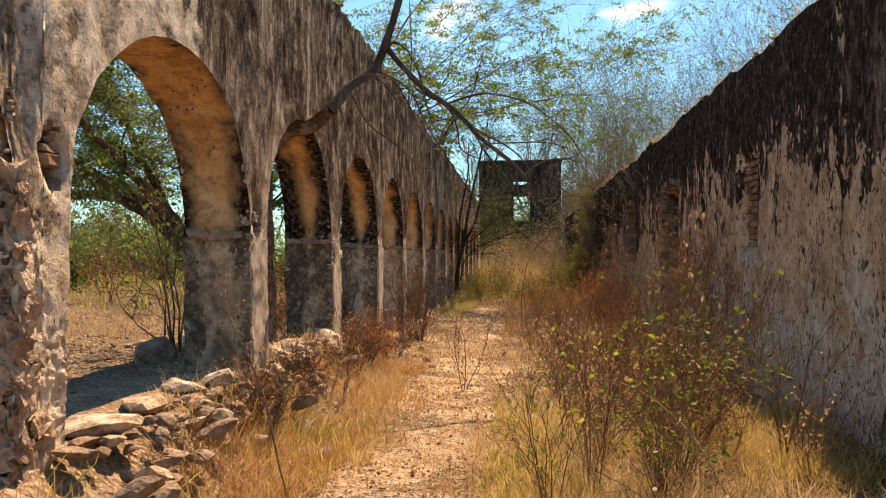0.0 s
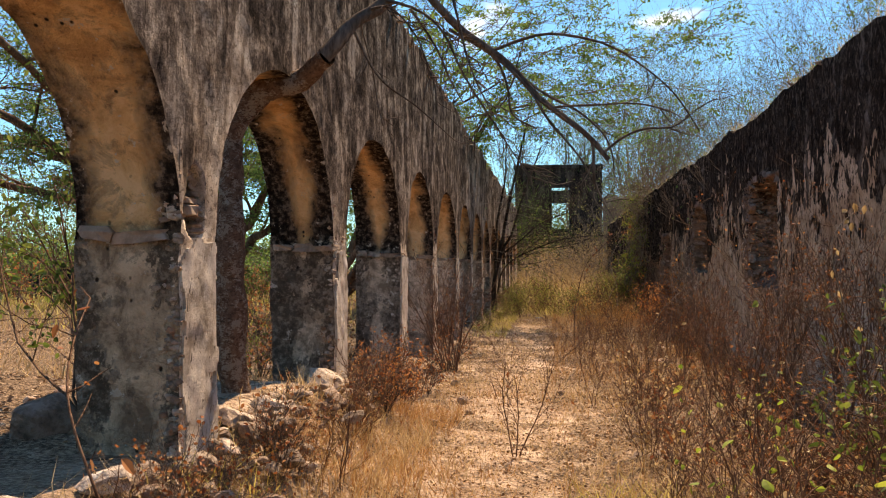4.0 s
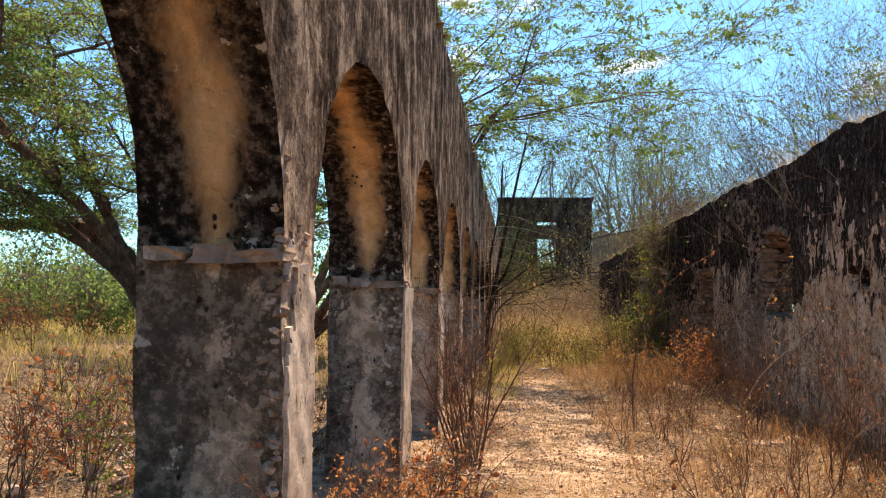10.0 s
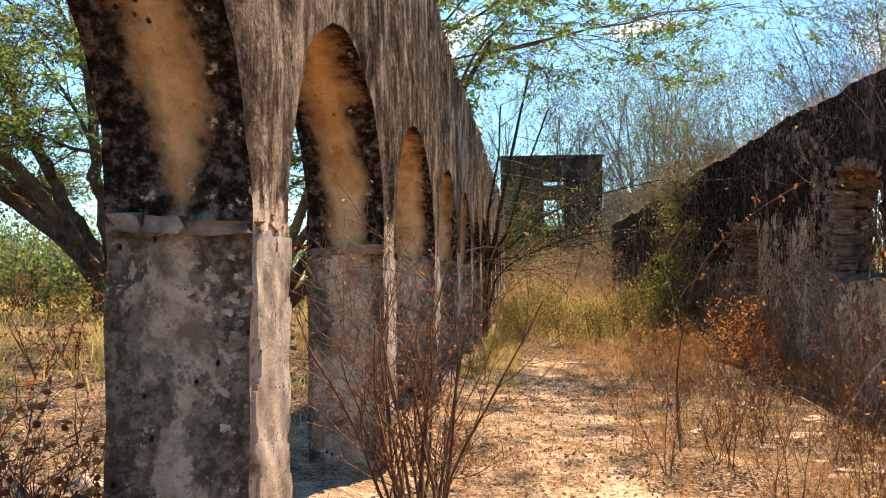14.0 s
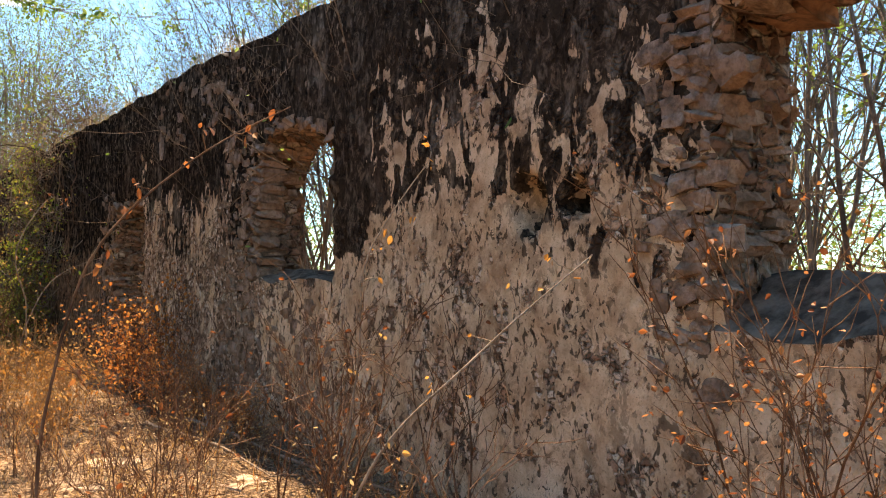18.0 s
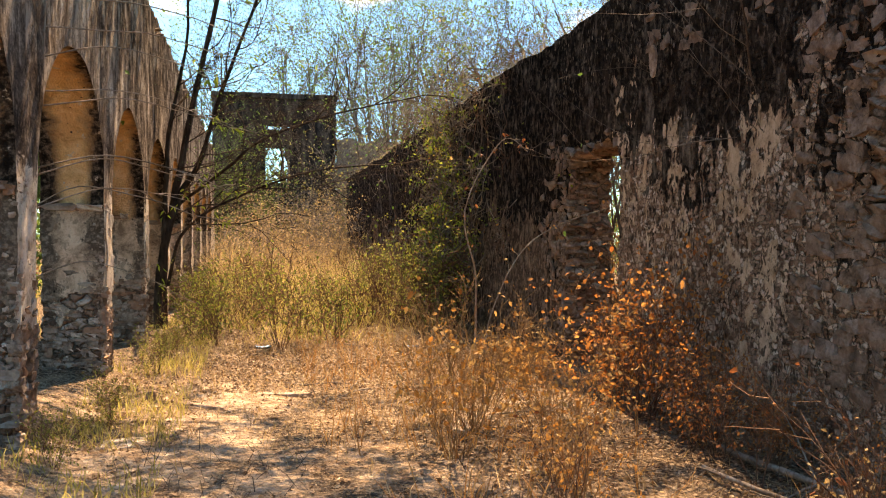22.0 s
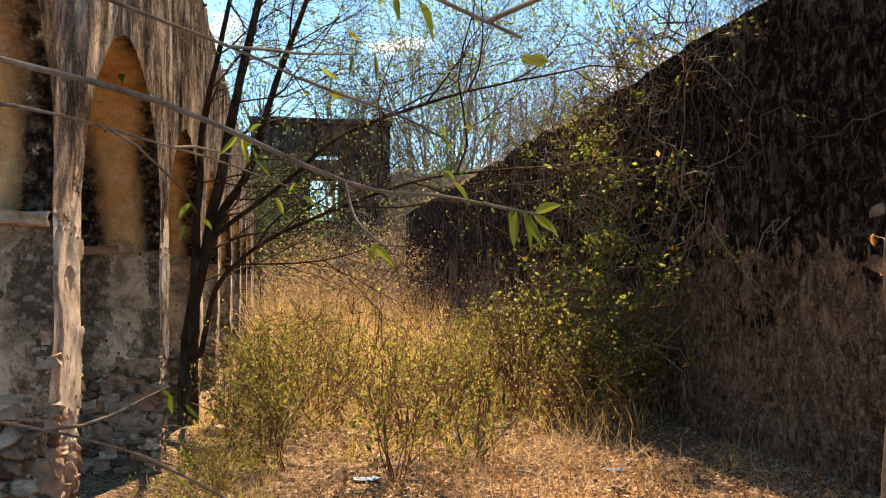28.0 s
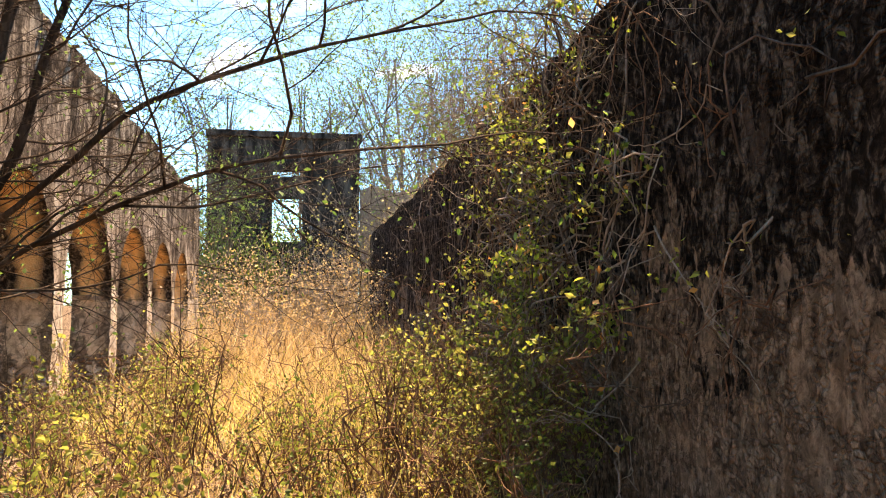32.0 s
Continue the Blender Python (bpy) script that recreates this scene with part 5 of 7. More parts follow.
w.obj("dead_limb", [M_DEAD], arch_tree)

# ---- the dark tree beside the northern piers and the sapling with lime leaves ----
rng = np.random.default_rng(78)
pier_tree = group_thing("pier_tree", (-1.72, 29.4, gz(-1.72, 29.4) - 0.08), "dark slender tree of several stems leaning from the arcade", "tree")
o = np.array((-1.72, 29.4, gz(-1.72, 29.4) - 0.08))
w, spots = Buf(), []
S_OVER = spec(2, (0, 6, 7), (0.0, 0.0, 0.03), leafy=1, per=5, angle=(25, 65), short=(0.4, 0.7), jitter=0.16, first=0.15, flat=0.6)
for pts, r in (([(-2.05, 29.35, 0.1), (-2.02, 29.4, 0.9), (-1.86, 29.4, 1.7), (-1.72, 29.4, 2.5), (-1.52, 29.4, 3.5), (-1.24, 29.3, 4.7), (-1.0, 29.2, 5.8)], 0.07),
               ([(-1.98, 29.45, 0.1), (-1.96, 29.4, 1.2), (-1.74, 29.4, 1.95), (-1.5, 29.4, 2.45), (-1.3, 29.3, 3.1), (-1.05, 29.3, 3.8), (-0.6, 29.2, 5.0)], 0.055),
               ([(-2.0, 29.3, 0.2), (-1.95, 29.3, 1.5), (-1.9, 29.35, 2.8), (-1.72, 29.4, 3.75), (-1.6, 29.4, 5.2)], 0.045),
               ([(-1.9, 29.3, 0.7), (-1.75, 29.1, 1.3), (-1.4, 28.9, 1.7), (-0.8, 28.6, 2.0), (-0.1, 28.3, 2.25), (0.7, 28.1, 2.35)], 0.026),
               ([(-1.8, 29.4, 1.8), (-1.3, 29.2, 2.2), (-0.6, 29.0, 2.75), (0.3, 28.9, 3.1), (1.2, 28.8, 3.3)], 0.026)):
    c = limb(w, np.array(pts) - o, r, r * 0.35, 7)
    for j in range(8, len(c), 2):
        grow(w, spots, c[j], unit(np.array((rng.uniform(0.0, 1.4), rng.uniform(-1.2, 0.6), rng.uniform(-0.1, 0.6)))), rng.uniform(0.9, 1.9), 0.012, 2, rng, S_OVER)
w.obj("trunk", [M_DARKBARK], pier_tree)
lf = Buf()
foliage(lf, spots, rng, 1500, 0.034, 0.3, 0.04, 0.3)
lf.obj("foliage", [M_FEATHER], pier_tree, smooth=False)

sap = group_thing("sapling", (-2.02, 21.98, gz(-2.02, 21.98) - 0.05), "thin sapling with pale bark and drooping lime-green leaves", "sapling")
o = np.array((-2.02, 21.98, gz(-2.02, 21.98) - 0.05))
w, lf = Buf(), Buf()
limb(w, np.array([(-2.02, 21.98, 0.0), (-2.1, 22.0, 0.8), (-2.05, 21.95, 1.6), (-1.98, 21.9, 2.3), (-1.9, 21.85, 3.1)]) - o, 0.012, 0.005, 5)
for z0, tip in ((1.75, (-0.90, 21.74, 1.64)), (1.1, (-1.35, 22.5, 1.05)), (1.7, (-1.12, 22.35, 1.72)), (2.1, (-0.85, 22.7, 2.1)), (2.4, (-1.0, 22.1, 2.35)), (2.6, (-0.5, 23.0, 2.5)),
               (3.0, (-0.8, 22.3, 2.9)), (1.5, (-1.15, 23.0, 1.6)), (2.2, (-0.9, 23.3, 2.2)), (2.8, (-0.4, 23.4, 2.75))):
    a = np.array((-2.06, 21.96, z0))
    t = np.array(tip)
    c = limb(w, np.array([a, a + (t - a) * 0.4 + (0, 0, 0.12), a + (t - a) * 0.75 + (0, 0, 0.08), t]) - o, 0.0055, 0.002, 4)
    ends = [c[-1]]
    for _ in range(2):
        j = rng.integers(8, len(c))
        q, _d = bent(c[j], unit((t - a) + rng.normal(size=3) * 0.5), rng.uniform(0.15, 0.4), 4, 0.15, 0, rng)
        w.tube(q, np.linspace(0.004, 0.0018, 5), 3)
        ends.append(q[-1])
    for e in ends:
        k = rng.integers(3, 6)
        lf.leaves(e + rng.normal(size=(k, 3)) * 0.02, rng.normal(size=(k, 3)) * 0.6 + (0.6, 0.2, -0.4), rng.uniform(0.028, 0.055, k) * (0.8 if t[1] < 21.8 else 1.0), 0.18, 0, rng, True)
def twig_of(pts, r):
    c = limb(w, np.array(pts) - o, r, 0.0016, 5)
    return c[-1]


fork = (-1.086, 21.84, 1.497)
end = twig_of([(-2.06, 21.96, 1.5), (-1.75, 21.86, 1.64), (-1.35, 21.8, 1.57), fork, (-0.98, 21.82, 1.484), (-0.883, 21.722, 1.454)], 0.0045)
low = twig_of([fork, (-1.075, 21.79, 1.45), (-1.048, 21.732, 1.418)], 0.0022)
for q, ways in ((end, ((0.9, -0.3, -0.7), (0.8, 0.3, -0.35), (0.5, -0.5, -0.9), (0.3, 0.2, -1.0), (0.9, 0.1, 0.55), (-0.2, -0.5, -0.8), (0.1, 0.7, -0.3))),
                (low, ((0.9, 0.1, -0.6), (0.7, -0.3, -0.9), (0.1, 0.2, -1.0))),
                (np.array((-0.955, 21.82, 1.483)) - o, ((0.7, 0.1, -0.7), (0.4, 0.2, 0.8), (-0.3, 0.4, 0.5))),
                (np.array((-1.192, 21.81, 1.53)) - o, ((0.2, 0.1, -0.9), (-0.6, 0.2, -0.5), (0.5, 0.2, 0.6)))):
    n = len(ways)
    back = rng.uniform(0, 0.03, (n, 1)) * np.array((-0.8, 0.55, 0.2))
    lf.leaves(q + back, np.array(ways), rng.uniform(0.026, 0.042, n) * (1.0 if n > 3 else 0.75), 0.15, 0, rng, True)
w.obj("stem", [M_GREY], sap)
lf.obj("foliage", [M_LIME], sap, smooth=False)

# ---- shrubs ----
def many(src, places, seed=1):
    r = random.Random(seed)
    for x, y, s in places:
        c = copy_thing(src, pose(x, y, gz(x, y) - 0.02, r.uniform(-5, 5), r.uniform(-5, 5), r.uniform(0, 360)))
        c.scale = (s, s, s)


def shrub(name, label, x, y, seed, stems, h, r, leafm, leaf, woodm, sp=None, tilt=0.5, group="", lean=(0, 0)):
    return plant(name, label, "shrub", (x, y, gz(x, y) - 0.02), seed, stems, sp or S_SHRUB, h, r, leafm, leaf, woodm, tilt=tilt, group=group, lean=lean)


S_UPRIGHT = spec(2, (0, 4, 6), (0.03, 0.05, 0.06), leafy=1, per=3, angle=(18, 55), short=(0.3, 0.55), jitter=0.13)
shrub("bare_shrub", "many-stemmed bare red-brown shrub with a few rusty leaves", -1.58, 14.05, 101, 16, 1.5, 0.012, M_RED, (300, 0.024, 0.3, 0.03, 0.2), M_TWIG, S_UPRIGHT, 0.36)
rust = shrub("rust_shrub", "dry shrub full of curled rust-red leaves", 1.92, 22.0, 103, 14, 0.95, 0.007, M_RUSSET, (1250, 0.036, 0.35, 0.04, 0.3), M_TWIG, None, 0.55, "rust shrubs by the wall")
tall = shrub("rust_stalk", "tall dry stalks set with rust-red leaves", 1.85, 11.4, 104, 6, 1.75, 0.008, M_RED, (480, 0.022, 0.33, 0.03, 0.25), M_TWIG, S_UPRIGHT, 0.28, "rust stalks by the wall")
tall2 = shrub("rust_stalk", "tall dry stalks set with rust-red leaves", 1.7, 14.3, 105, 7, 1.5, 0.008, M_RED, (380, 0.021, 0.33, 0.03, 0.25), M_TWIG, S_UPRIGHT, 0.35, "rust stalks by the wall")
many(tall, ((2.0, 13.2, 0.9), (1.45, 12.6, 0.7), (2.05, 9.6, 0.95)), 2)
many(tall2, ((1.95, 12.0, 1.0), (1.35, 10.9, 0.75), (2.1, 10.4, 1.05), (1.2, 13.6, 0.6), (2.05, 8.4, 0.8)), 3)
many(rust, ((2.1, 22.9, 0.6), (2.0, 21.4, 0.6), (2.1, 20.7, 0.4), (-1.7, 11.1, 0.45), (-1.75, 10.2, 0.5), (2.05, 19.6, 0.4)), 4)
gs = shrub("green_shrub", "bushy weed with small green and yellowing leaves", 0.95, 5.6, 106, 9, 1.0, 0.007, M_GREEN, (300, 0.045, 0.3, 0.04, 0.2), M_TWIG, None, 0.45, "green weeds")
many(gs, ((1.4, 7.4, 1.0), (0.75, 4.9, 0.6)), 5)
lw = shrub("lime_weed", "thin weed with large lime-green and yellow leaves", 0.42, 5.2, 107, 6, 0.85, 0.006, M_LIME, (46, 0.045, 0.3, 0.04, 0.1), M_TWIG, S_UPRIGHT, 0.35, "lime weeds")
many(lw, ((0.55, 6.4, 0.9), (0.15, 4.5, 0.8), (0.75, 5.0, 0.8)), 6)
orange = shrub("orange_weed", "dry weed with curled orange leaves on pale stems", 0.38, 21.15, 108, 13, 0.85, 0.005, M_ORANGE, (320, 0.038, 0.32, 0.02, 0.4), M_TAN, S_UPRIGHT, 0.8, "orange weeds")
many(orange, ((0.66, 21.75, 0.95), (0.98, 20.9, 0.8), (1.25, 22.4, 0.75), (0.75, 20.2, 0.6), (1.5, 23.6, 0.6)), 7)
twig = shrub("dry_sapling", "leafless dry sapling with a few forked twigs", -0.55, 9.1, 109, 3, 0.95, 0.007, M_RED, (16, 0.03, 0.3, 0.02, 0.2), M_TWIG, S_UPRIGHT, 0.35, "dry saplings")
many(twig, ((1.5, 17.0, 1.15), (1.75, 17.3, 1.3), (1.35, 16.6, 1.0), (1.9, 16.4, 1.2), (1.6, 17.8, 1.0), (0.31, 15.95, 0.95), (-0.15, 15.7, 0.85), (1.0, 15.3, 0.9), (0.95, 18.0, 1.0), (0.4, 19.3, 0.7), (0.55, 12.2, 0.9), (0.1, 13.9, 0.8), (1.35, 14.2, 0.9), (0.75, 16.9, 0.8), (1.5, 18.9, 0.8),
            (-0.25, 18.2, 0.55), (1.2, 11.5, 0.9), (0.75, 13.1, 0.75), (1.55, 13.3, 0.9), (-1.6, 8.9, 0.8), (-1.5, 7.7, 0.7), (0.1, 11.4, 0.7), (1.75, 20.3, 0.7), (-1.65, 12.0, 0.6), (0.15, 17.1, 0.7), (1.05, 9.3, 0.9), (1.7, 6.0, 1.0)), 8)
dark = shrub("dark_bush", "small bush with olive green and yellowing leaves", -0.42, 26.7, 110, 9, 0.85, 0.006, M_OLIVE, (760, 0.034, 0.32, 0.03, 0.1), M_TWIG, S_SHRUB, 0.5, "green bushes")
many(dark, ((1.75, 29.2, 1.3), (1.95, 28.5, 1.1), (1.6, 30.2, 1.4), (1.85, 31.0, 1.3), (-1.15, 27.3, 0.9), (-1.55, 28.1, 0.8), (-1.6, 24.9, 0.45), (-1.2, 29.6, 0.9), (-1.65, 22.4, 0.4), (-1.5, 31.2, 0.9), (-0.7, 30.4, 0.9), (0.5, 29.4, 0.8), (-1.6, 25.8, 0.5), (1.5, 28.9, 0.9), (1.2, 30.6, 1.0), (-1.75, 21.2, 0.35), (-0.9, 33.0, 1.1), (1.6, 33.6, 1.1)), 9)
weed = shrub("dry_weed", "thin dry weed with brittle tan stems", 1.3, 6.4, 113, 6, 0.75, 0.005, M_STRAW, (90, 0.035, 0.3, 0.02, 0.2), M_TWIG, S_UPRIGHT, 0.5, "dry weeds")
rw = random.Random(12)
many(weed, [(rw.uniform(0.25, 2.1), rw.uniform(3.0, 9.5), rw.uniform(0.6, 1.15)) for _ in range(15)] + [(rw.uniform(-1.8, -1.62), rw.uniform(4.0, 11.5), rw.uniform(0.35, 0.6)) for _ in range(14)]
     + [(rw.uniform(0.2, 2.1), rw.uniform(10, 20), rw.uniform(0.3, 0.75)) for _ in range(22)], 13)
rweed = shrub("rust_weed", "low weed with small rust-brown leaves", 1.6, 8.2, 114, 7, 0.6, 0.005, M_RED, (150, 0.03, 0.33, 0.02, 0.2), M_TWIG, S_UPRIGHT, 0.55, "rust weeds")
many(rweed, [(rw.uniform(0.4, 2.15), rw.uniform(5.5, 14.5), rw.uniform(0.6, 1.2)) for _ in range(13)] + [(rw.uniform(-1.78, -1.6), rw.uniform(4.5, 12.5), rw.uniform(0.4, 0.6)) for _ in range(9)], 14)
field = shrub("arch_bush", "dark thorny bush with small leaves outside the arcade", -2.85, 7.35, 111, 7, 1.75, 0.012, M_GREEN, (650, 0.045, 0.35, 0.03, 0.1), M_BARK, S_SHRUB, 0.4, "field bushes", lean=(-0.35, 0.1))
many(field, ((-3.4, 11.0, 0.4), (-4.4, 14.3, 0.4)), 10)
burnt = shrub("burnt_weed", "low dark brown weed with withered leaves", -3.0, 11.6, 112, 12, 0.7, 0.007, M_RED, (240, 0.042, 0.34, 0.03, 0.2), M_DEAD, None, 0.6, "withered weeds")
many(burnt, ((-3.5, 12.2, 1.1), (-2.75, 12.6, 0.8), (-3.3, 13.0, 1.0), (-4.2, 12.6, 1.0), (-1.7, 9.9, 0.8), (-1.65, 12.3, 0.7), (-1.6, 15.2, 0.7), (-3.8, 11.0, 0.9), (-1.75, 5.9, 0.55), (-1.75, 7.2, 0.6), (-1.72, 6.5, 0.5), (1.8, 20.8, 0.6)), 11)


def arching(name, label, pts, r, leafm, n, size, seed, woodm):
    rng = np.random.default_rng(seed)
    ob = group_thing(name, (pts[0][0], pts[0][1], gz(pts[0][0], pts[0][1]) - 0.03), label, "weed", "arching stalks")
    o = np.array(ob.location)
    w, lf = Buf(), Buf()
    c = limb(w, np.array(pts, float) - o, r, 0.0025, 5, 8, 0.012)
    for j in range(len(c) // 3, len(c), 2):
        q, _d = bent(c[j], unit(rng.normal(size=3) + (0, 0, 0.4)), rng.uniform(0.04, 0.14), 3, 0.2, 0, rng)
        w.tube(q, np.linspace(0.003, 0.0015, 4), 3)
        k = rng.integers(1, n + 1)
        lf.leaves(q[-1] + rng.normal(size=(k, 3)) * 0.012, rng.normal(size=(k, 3)) + (0, 0, -0.5), rng.uniform(0.5, 1.2, k) * size, 0.36, 0, rng, True)
    w.obj("stalk", [woodm], ob)
    lf.obj("foliage", [leafm], ob, smooth=False)


arching("arching_stalk", "long dark stalk arching over, with rust-red leaves", [(0.05, 16.5, 0.05), (0.06, 16.5, 0.8), (0.2, 16.45, 1.45), (0.55, 16.35, 1.85), (0.95, 16.3, 2.1)], 0.0085, M_RED, 4, 0.042, 201, M_BARK)
arching("arching_stalk", "pale stalk arching towards the wall, with dry leaves", [(1.05, 16.2, 0.1), (1.2, 15.95, 0.7), (1.55, 15.7, 1.15), (1.95, 15.55, 1.5)], 0.008, M_ORANGE, 3, 0.034, 202, M_GREY)
arching("arching_stalk", "pale bent stalk with tan seed leaves", [(1.5, 16.9, 0.1), (1.55, 16.8, 0.9), (1.5, 16.6, 1.5), (1.7, 16.4, 1.95)], 0.008, M_ORANGE, 3, 0.034, 203, M_GREY)
arching("arching_stalk", "reddish bent stalk with rust leaves at the tip", [(1.25, 24.2, 0.1), (1.2, 24.0, 1.0), (1.05, 23.8, 1.6), (1.35, 23.7, 2.2), (1.55, 23.6, 2.1)], 0.010, M_RED, 4, 0.034, 204, M_GREY)
arching("arching_stalk", "pale bent stalk with dry leaves", [(0.9, 22.6, 0.1), (0.95, 22.5, 0.8), (1.2, 22.3, 1.35), (1.75, 22.0, 1.6)], 0.008, M_ORANGE, 3, 0.034, 205, M_GREY)
arching("arching_stalk", "dry straw-coloured stalk leaning over the grass", [(1.1, 4.7, 0.1), (0.9, 4.9, 0.5), (0.55, 5.2, 0.72), (0.2, 5.5, 0.6)], 0.006, M_STRAW, 1, 0.04, 206, M_GREY)
arching("arching_stalk", "dry reddish stalk leaning over the bank", [(-1.15, 4.5, 0.1), (-1.35, 4.7, 0.7), (-1.6, 4.9, 1.1), (-1.75, 5.3, 1.35)], 0.006, M_RED, 1, 0.04, 207, M_TWIG)
arching("arching_stalk", "tall pale stalk with tan seed heads", [(1.7, 9.2, 0.1), (1.75, 9.1, 0.9), (1.6, 9.0, 1.6), (1.75, 8.9, 1.85)], 0.007, M_STRAW, 2, 0.05, 208, M_GREY)

# ---- vines hanging over the long wall ----
def vine(name, label, y0, y1, n, seed, leaves, reach=0.35):
    rng = np.random.default_rng(seed)
    ob = group_thing(name, (RX0 - 0.05, (y0 + y1) / 2, 0.05), label, "vine", "wall vines")
    o = np.array(ob.location)
    spots = []
    for _ in range(n):
        w = Buf()
        y = rng.uniform(y0, y1)
        p = np.array((RX0 + rng.uniform(-0.15, 0.1), y, rng.uniform(0.9, 3.75))) - o
        d = np.array((-rng.uniform(0.2, 1.0), rng.normal() * 0.5, rng.uniform(-0.4, 0.8)))
        pts = [p]
        d = unit(d)
        for _s in range(12):
            d = unit(d + rng.normal(size=3) * 0.55 + np.array((0, 0, -0.16)))
            q = pts[-1] + d * 0.2
            q[0] = np.clip(q[0], -reach * (0.6 + 1.1 * max(0.0, 1 - q[2] / 3.0)) * rng.uniform(0.3, 1), 0.02 if q[2] < 3.4 else 0.4)
            if q[2] < 0.08:
                break
            pts.append(q)
        if len(pts) < 4:
            continue
        pts = np.array(pts)
        w.tube(pts, np.linspace(0.008, 0.003, len(pts)), 4)
        for _k in range(6):
            j = rng.integers(1, len(pts))
            q, _d = bent(pts[j], unit(rng.normal(size=3) + (-0.5, 0, 0)), rng.uniform(0.12, 0.45), 5, 0.5, -0.05, rng)
            w.tube(q, np.linspace(0.005, 0.002, 6), 3)
            spots += [(q[-1], unit(q[-1] - q[-2])), (q[2], unit(q[2] - q[1]))]
        w.obj("stem", [rng.choice((M_TWIG, M_DEAD, M_GREY, M_GREY))], ob)
    lf = Buf()
    foliage(lf, spots[::6], rng, leaves[0], leaves[1], 0.3, 0.06, 0.4)
    k = len(lf.q[0])
    lf.qm = [rng.choice(3, k, p=(0.54, 0.08, 0.38))]
    lf.obj("foliage", [M_OLIVE, M_ORANGE, M_LIME], ob, smooth=False)


vine("hanging_vine", "tangle of grey vine stems and green leaves hanging down", 28.1, 31.8, 80, 301, (1500, 0.045), 0.30)
vine("hanging_vine", "leafy vine tangle rooted at the foot of the wall", 28.2, 30.8, 60, 302, (2700, 0.05), 0.55)
vine("hanging_vine", "thin dry vine straggling over the crown of the wall", 31.0, 38.0, 26, 303, (160, 0.045), 0.18)
vine("hanging_vine", "sparse dry creeper on the black mould of the wall", 25.8, 27.8, 6, 304, (60, 0.04), 0.12)

# dead brush lying over the crown of the wall
rng = np.random.default_rng(306)
for i in range(20):
    y = rng.uniform(25.8, 35.5)
    ob = group_thing("dead_brush", (2.62, y, float(east_top(np.array([2.6]), np.array([y]))[0]) - 0.04), "dead grey brush sprawling over the crown of the wall", "brush", "brush on the wall crown")
    w, spots = Buf(), []
    for _ in range(4):
        grow(w, spots, np.zeros(3), unit(np.array((rng.uniform(-1.2, 0.3), rng.normal() * 0.7, rng.uniform(0.25, 1.1)))), rng.uniform(0.5, 1.05), 0.008, 2, rng, S_TANGLE)
    w.obj("stem", [M_GREY if rng.random() < 0.6 else M_TWIG], ob)
    lf = Buf()
    foliage(lf, spots, rng, 24, 0.04, 0.3, 0.05, 0.3)
    lf.obj("foliage", [M_GREEN], ob, smooth=False)


# ---- grass, litter ----
def grass(name, label, n, area, h, w, mat, seed, lean=0.35, clump=0.0, keep=None, rise=None):
    rng = np.random.default_rng(seed)
    x = rng.uniform(area[0], area[1], n)
    y = rng.uniform(area[2], area[3], n)
    if clump:
        p = np.stack([x, y, np.zeros(n)], -1)
        ok = vnoise(p, clump, seed) + 0.6 * vnoise(p, clump * 3.1, seed + 1) > rng.uniform(-0.5, 0.5, n)
        x, y = x[ok], y[ok]
    if keep is not None:
        ok = keep(x, y)
        x, y = x[ok], y[ok]
    n = len(x)
    c = np.stack([x, y, ground_z(x, y) - 0.01], -1)
    d = rng.normal(size=(n, 3)) * lean + (0, 0, 1)
    b = Buf()
    hh = h if rise is None else h * (0.3 + 0.7 * smooth_step(rise[0], rise[1], y))
    b.blades(c, d, rng.uniform(0.45, 1.2, n) * hh, rng.uniform(0.6, 1.3, n) * w, 0, rng)
    return tagged(b.obj(name, [mat], smooth=False), label, "grass", kind="stuff")


thin_out = lambda x, y, a, b: smooth_step(a, b, y) < np.random.default_rng(8).uniform(size=len(x))
off_path = lambda x, y: np.abs(x + 0.75 + 0.25 * np.sin(y * 0.6)) > 0.28
grass("dry_grass", "dry straw grass over the southern corridor", 30000, (-1.7, 2.3, 0.5, 10.5), 0.22, 0.005, M_STRAW, 401, 0.7, 1.5, lambda x, y: off_path(x, y) & thin_out(x, y, 6.0, 10.0))
grass("dry_grass", "tawny withered grass along the corridor", 13000, (-1.7, 2.3, 1.5, 10), 0.30, 0.005, M_TAWNY, 402, 0.75, 1.3, lambda x, y: off_path(x, y) & thin_out(x, y, 5.0, 9.5))
grass("dry_grass", "yellow-green weeds among the dry grass", 26000, (-0.2, 2.3, 2.0, 8.0), 0.20, 0.006, M_YGRASS, 403, 0.8, 1.6)
grass("dry_grass", "long bleached straw lying over the weeds", 12000, (0.0, 2.3, 1.5, 9.0), 0.42, 0.005, M_STRAW, 414, 1.3, 1.3)
grass("dry_grass", "short trodden straw on the footpath", 26000, (-1.6, 1.4, 1.0, 13.5), 0.10, 0.005, M_STRAW, 415, 0.8, 1.6)
grass("dry_grass", "short tawny stubble on the footpath", 14000, (-1.6, 1.6, 1.0, 13.5), 0.13, 0.005, M_TAWNY, 416, 0.8, 1.1)
grass("bank_grass", "straw and green weeds over the rubble plinth", 6000, (-2.05, -1.2, 2.5, 10), 0.26, 0.005, M_STRAW, 417, 0.9, 1.6)
grass("bank_grass", "yellow-green weeds below the rubble plinth", 3000, (-1.9, -1.0, 2.5, 7), 0.26, 0.008, M_YGRASS, 418, 0.6, 1.2)
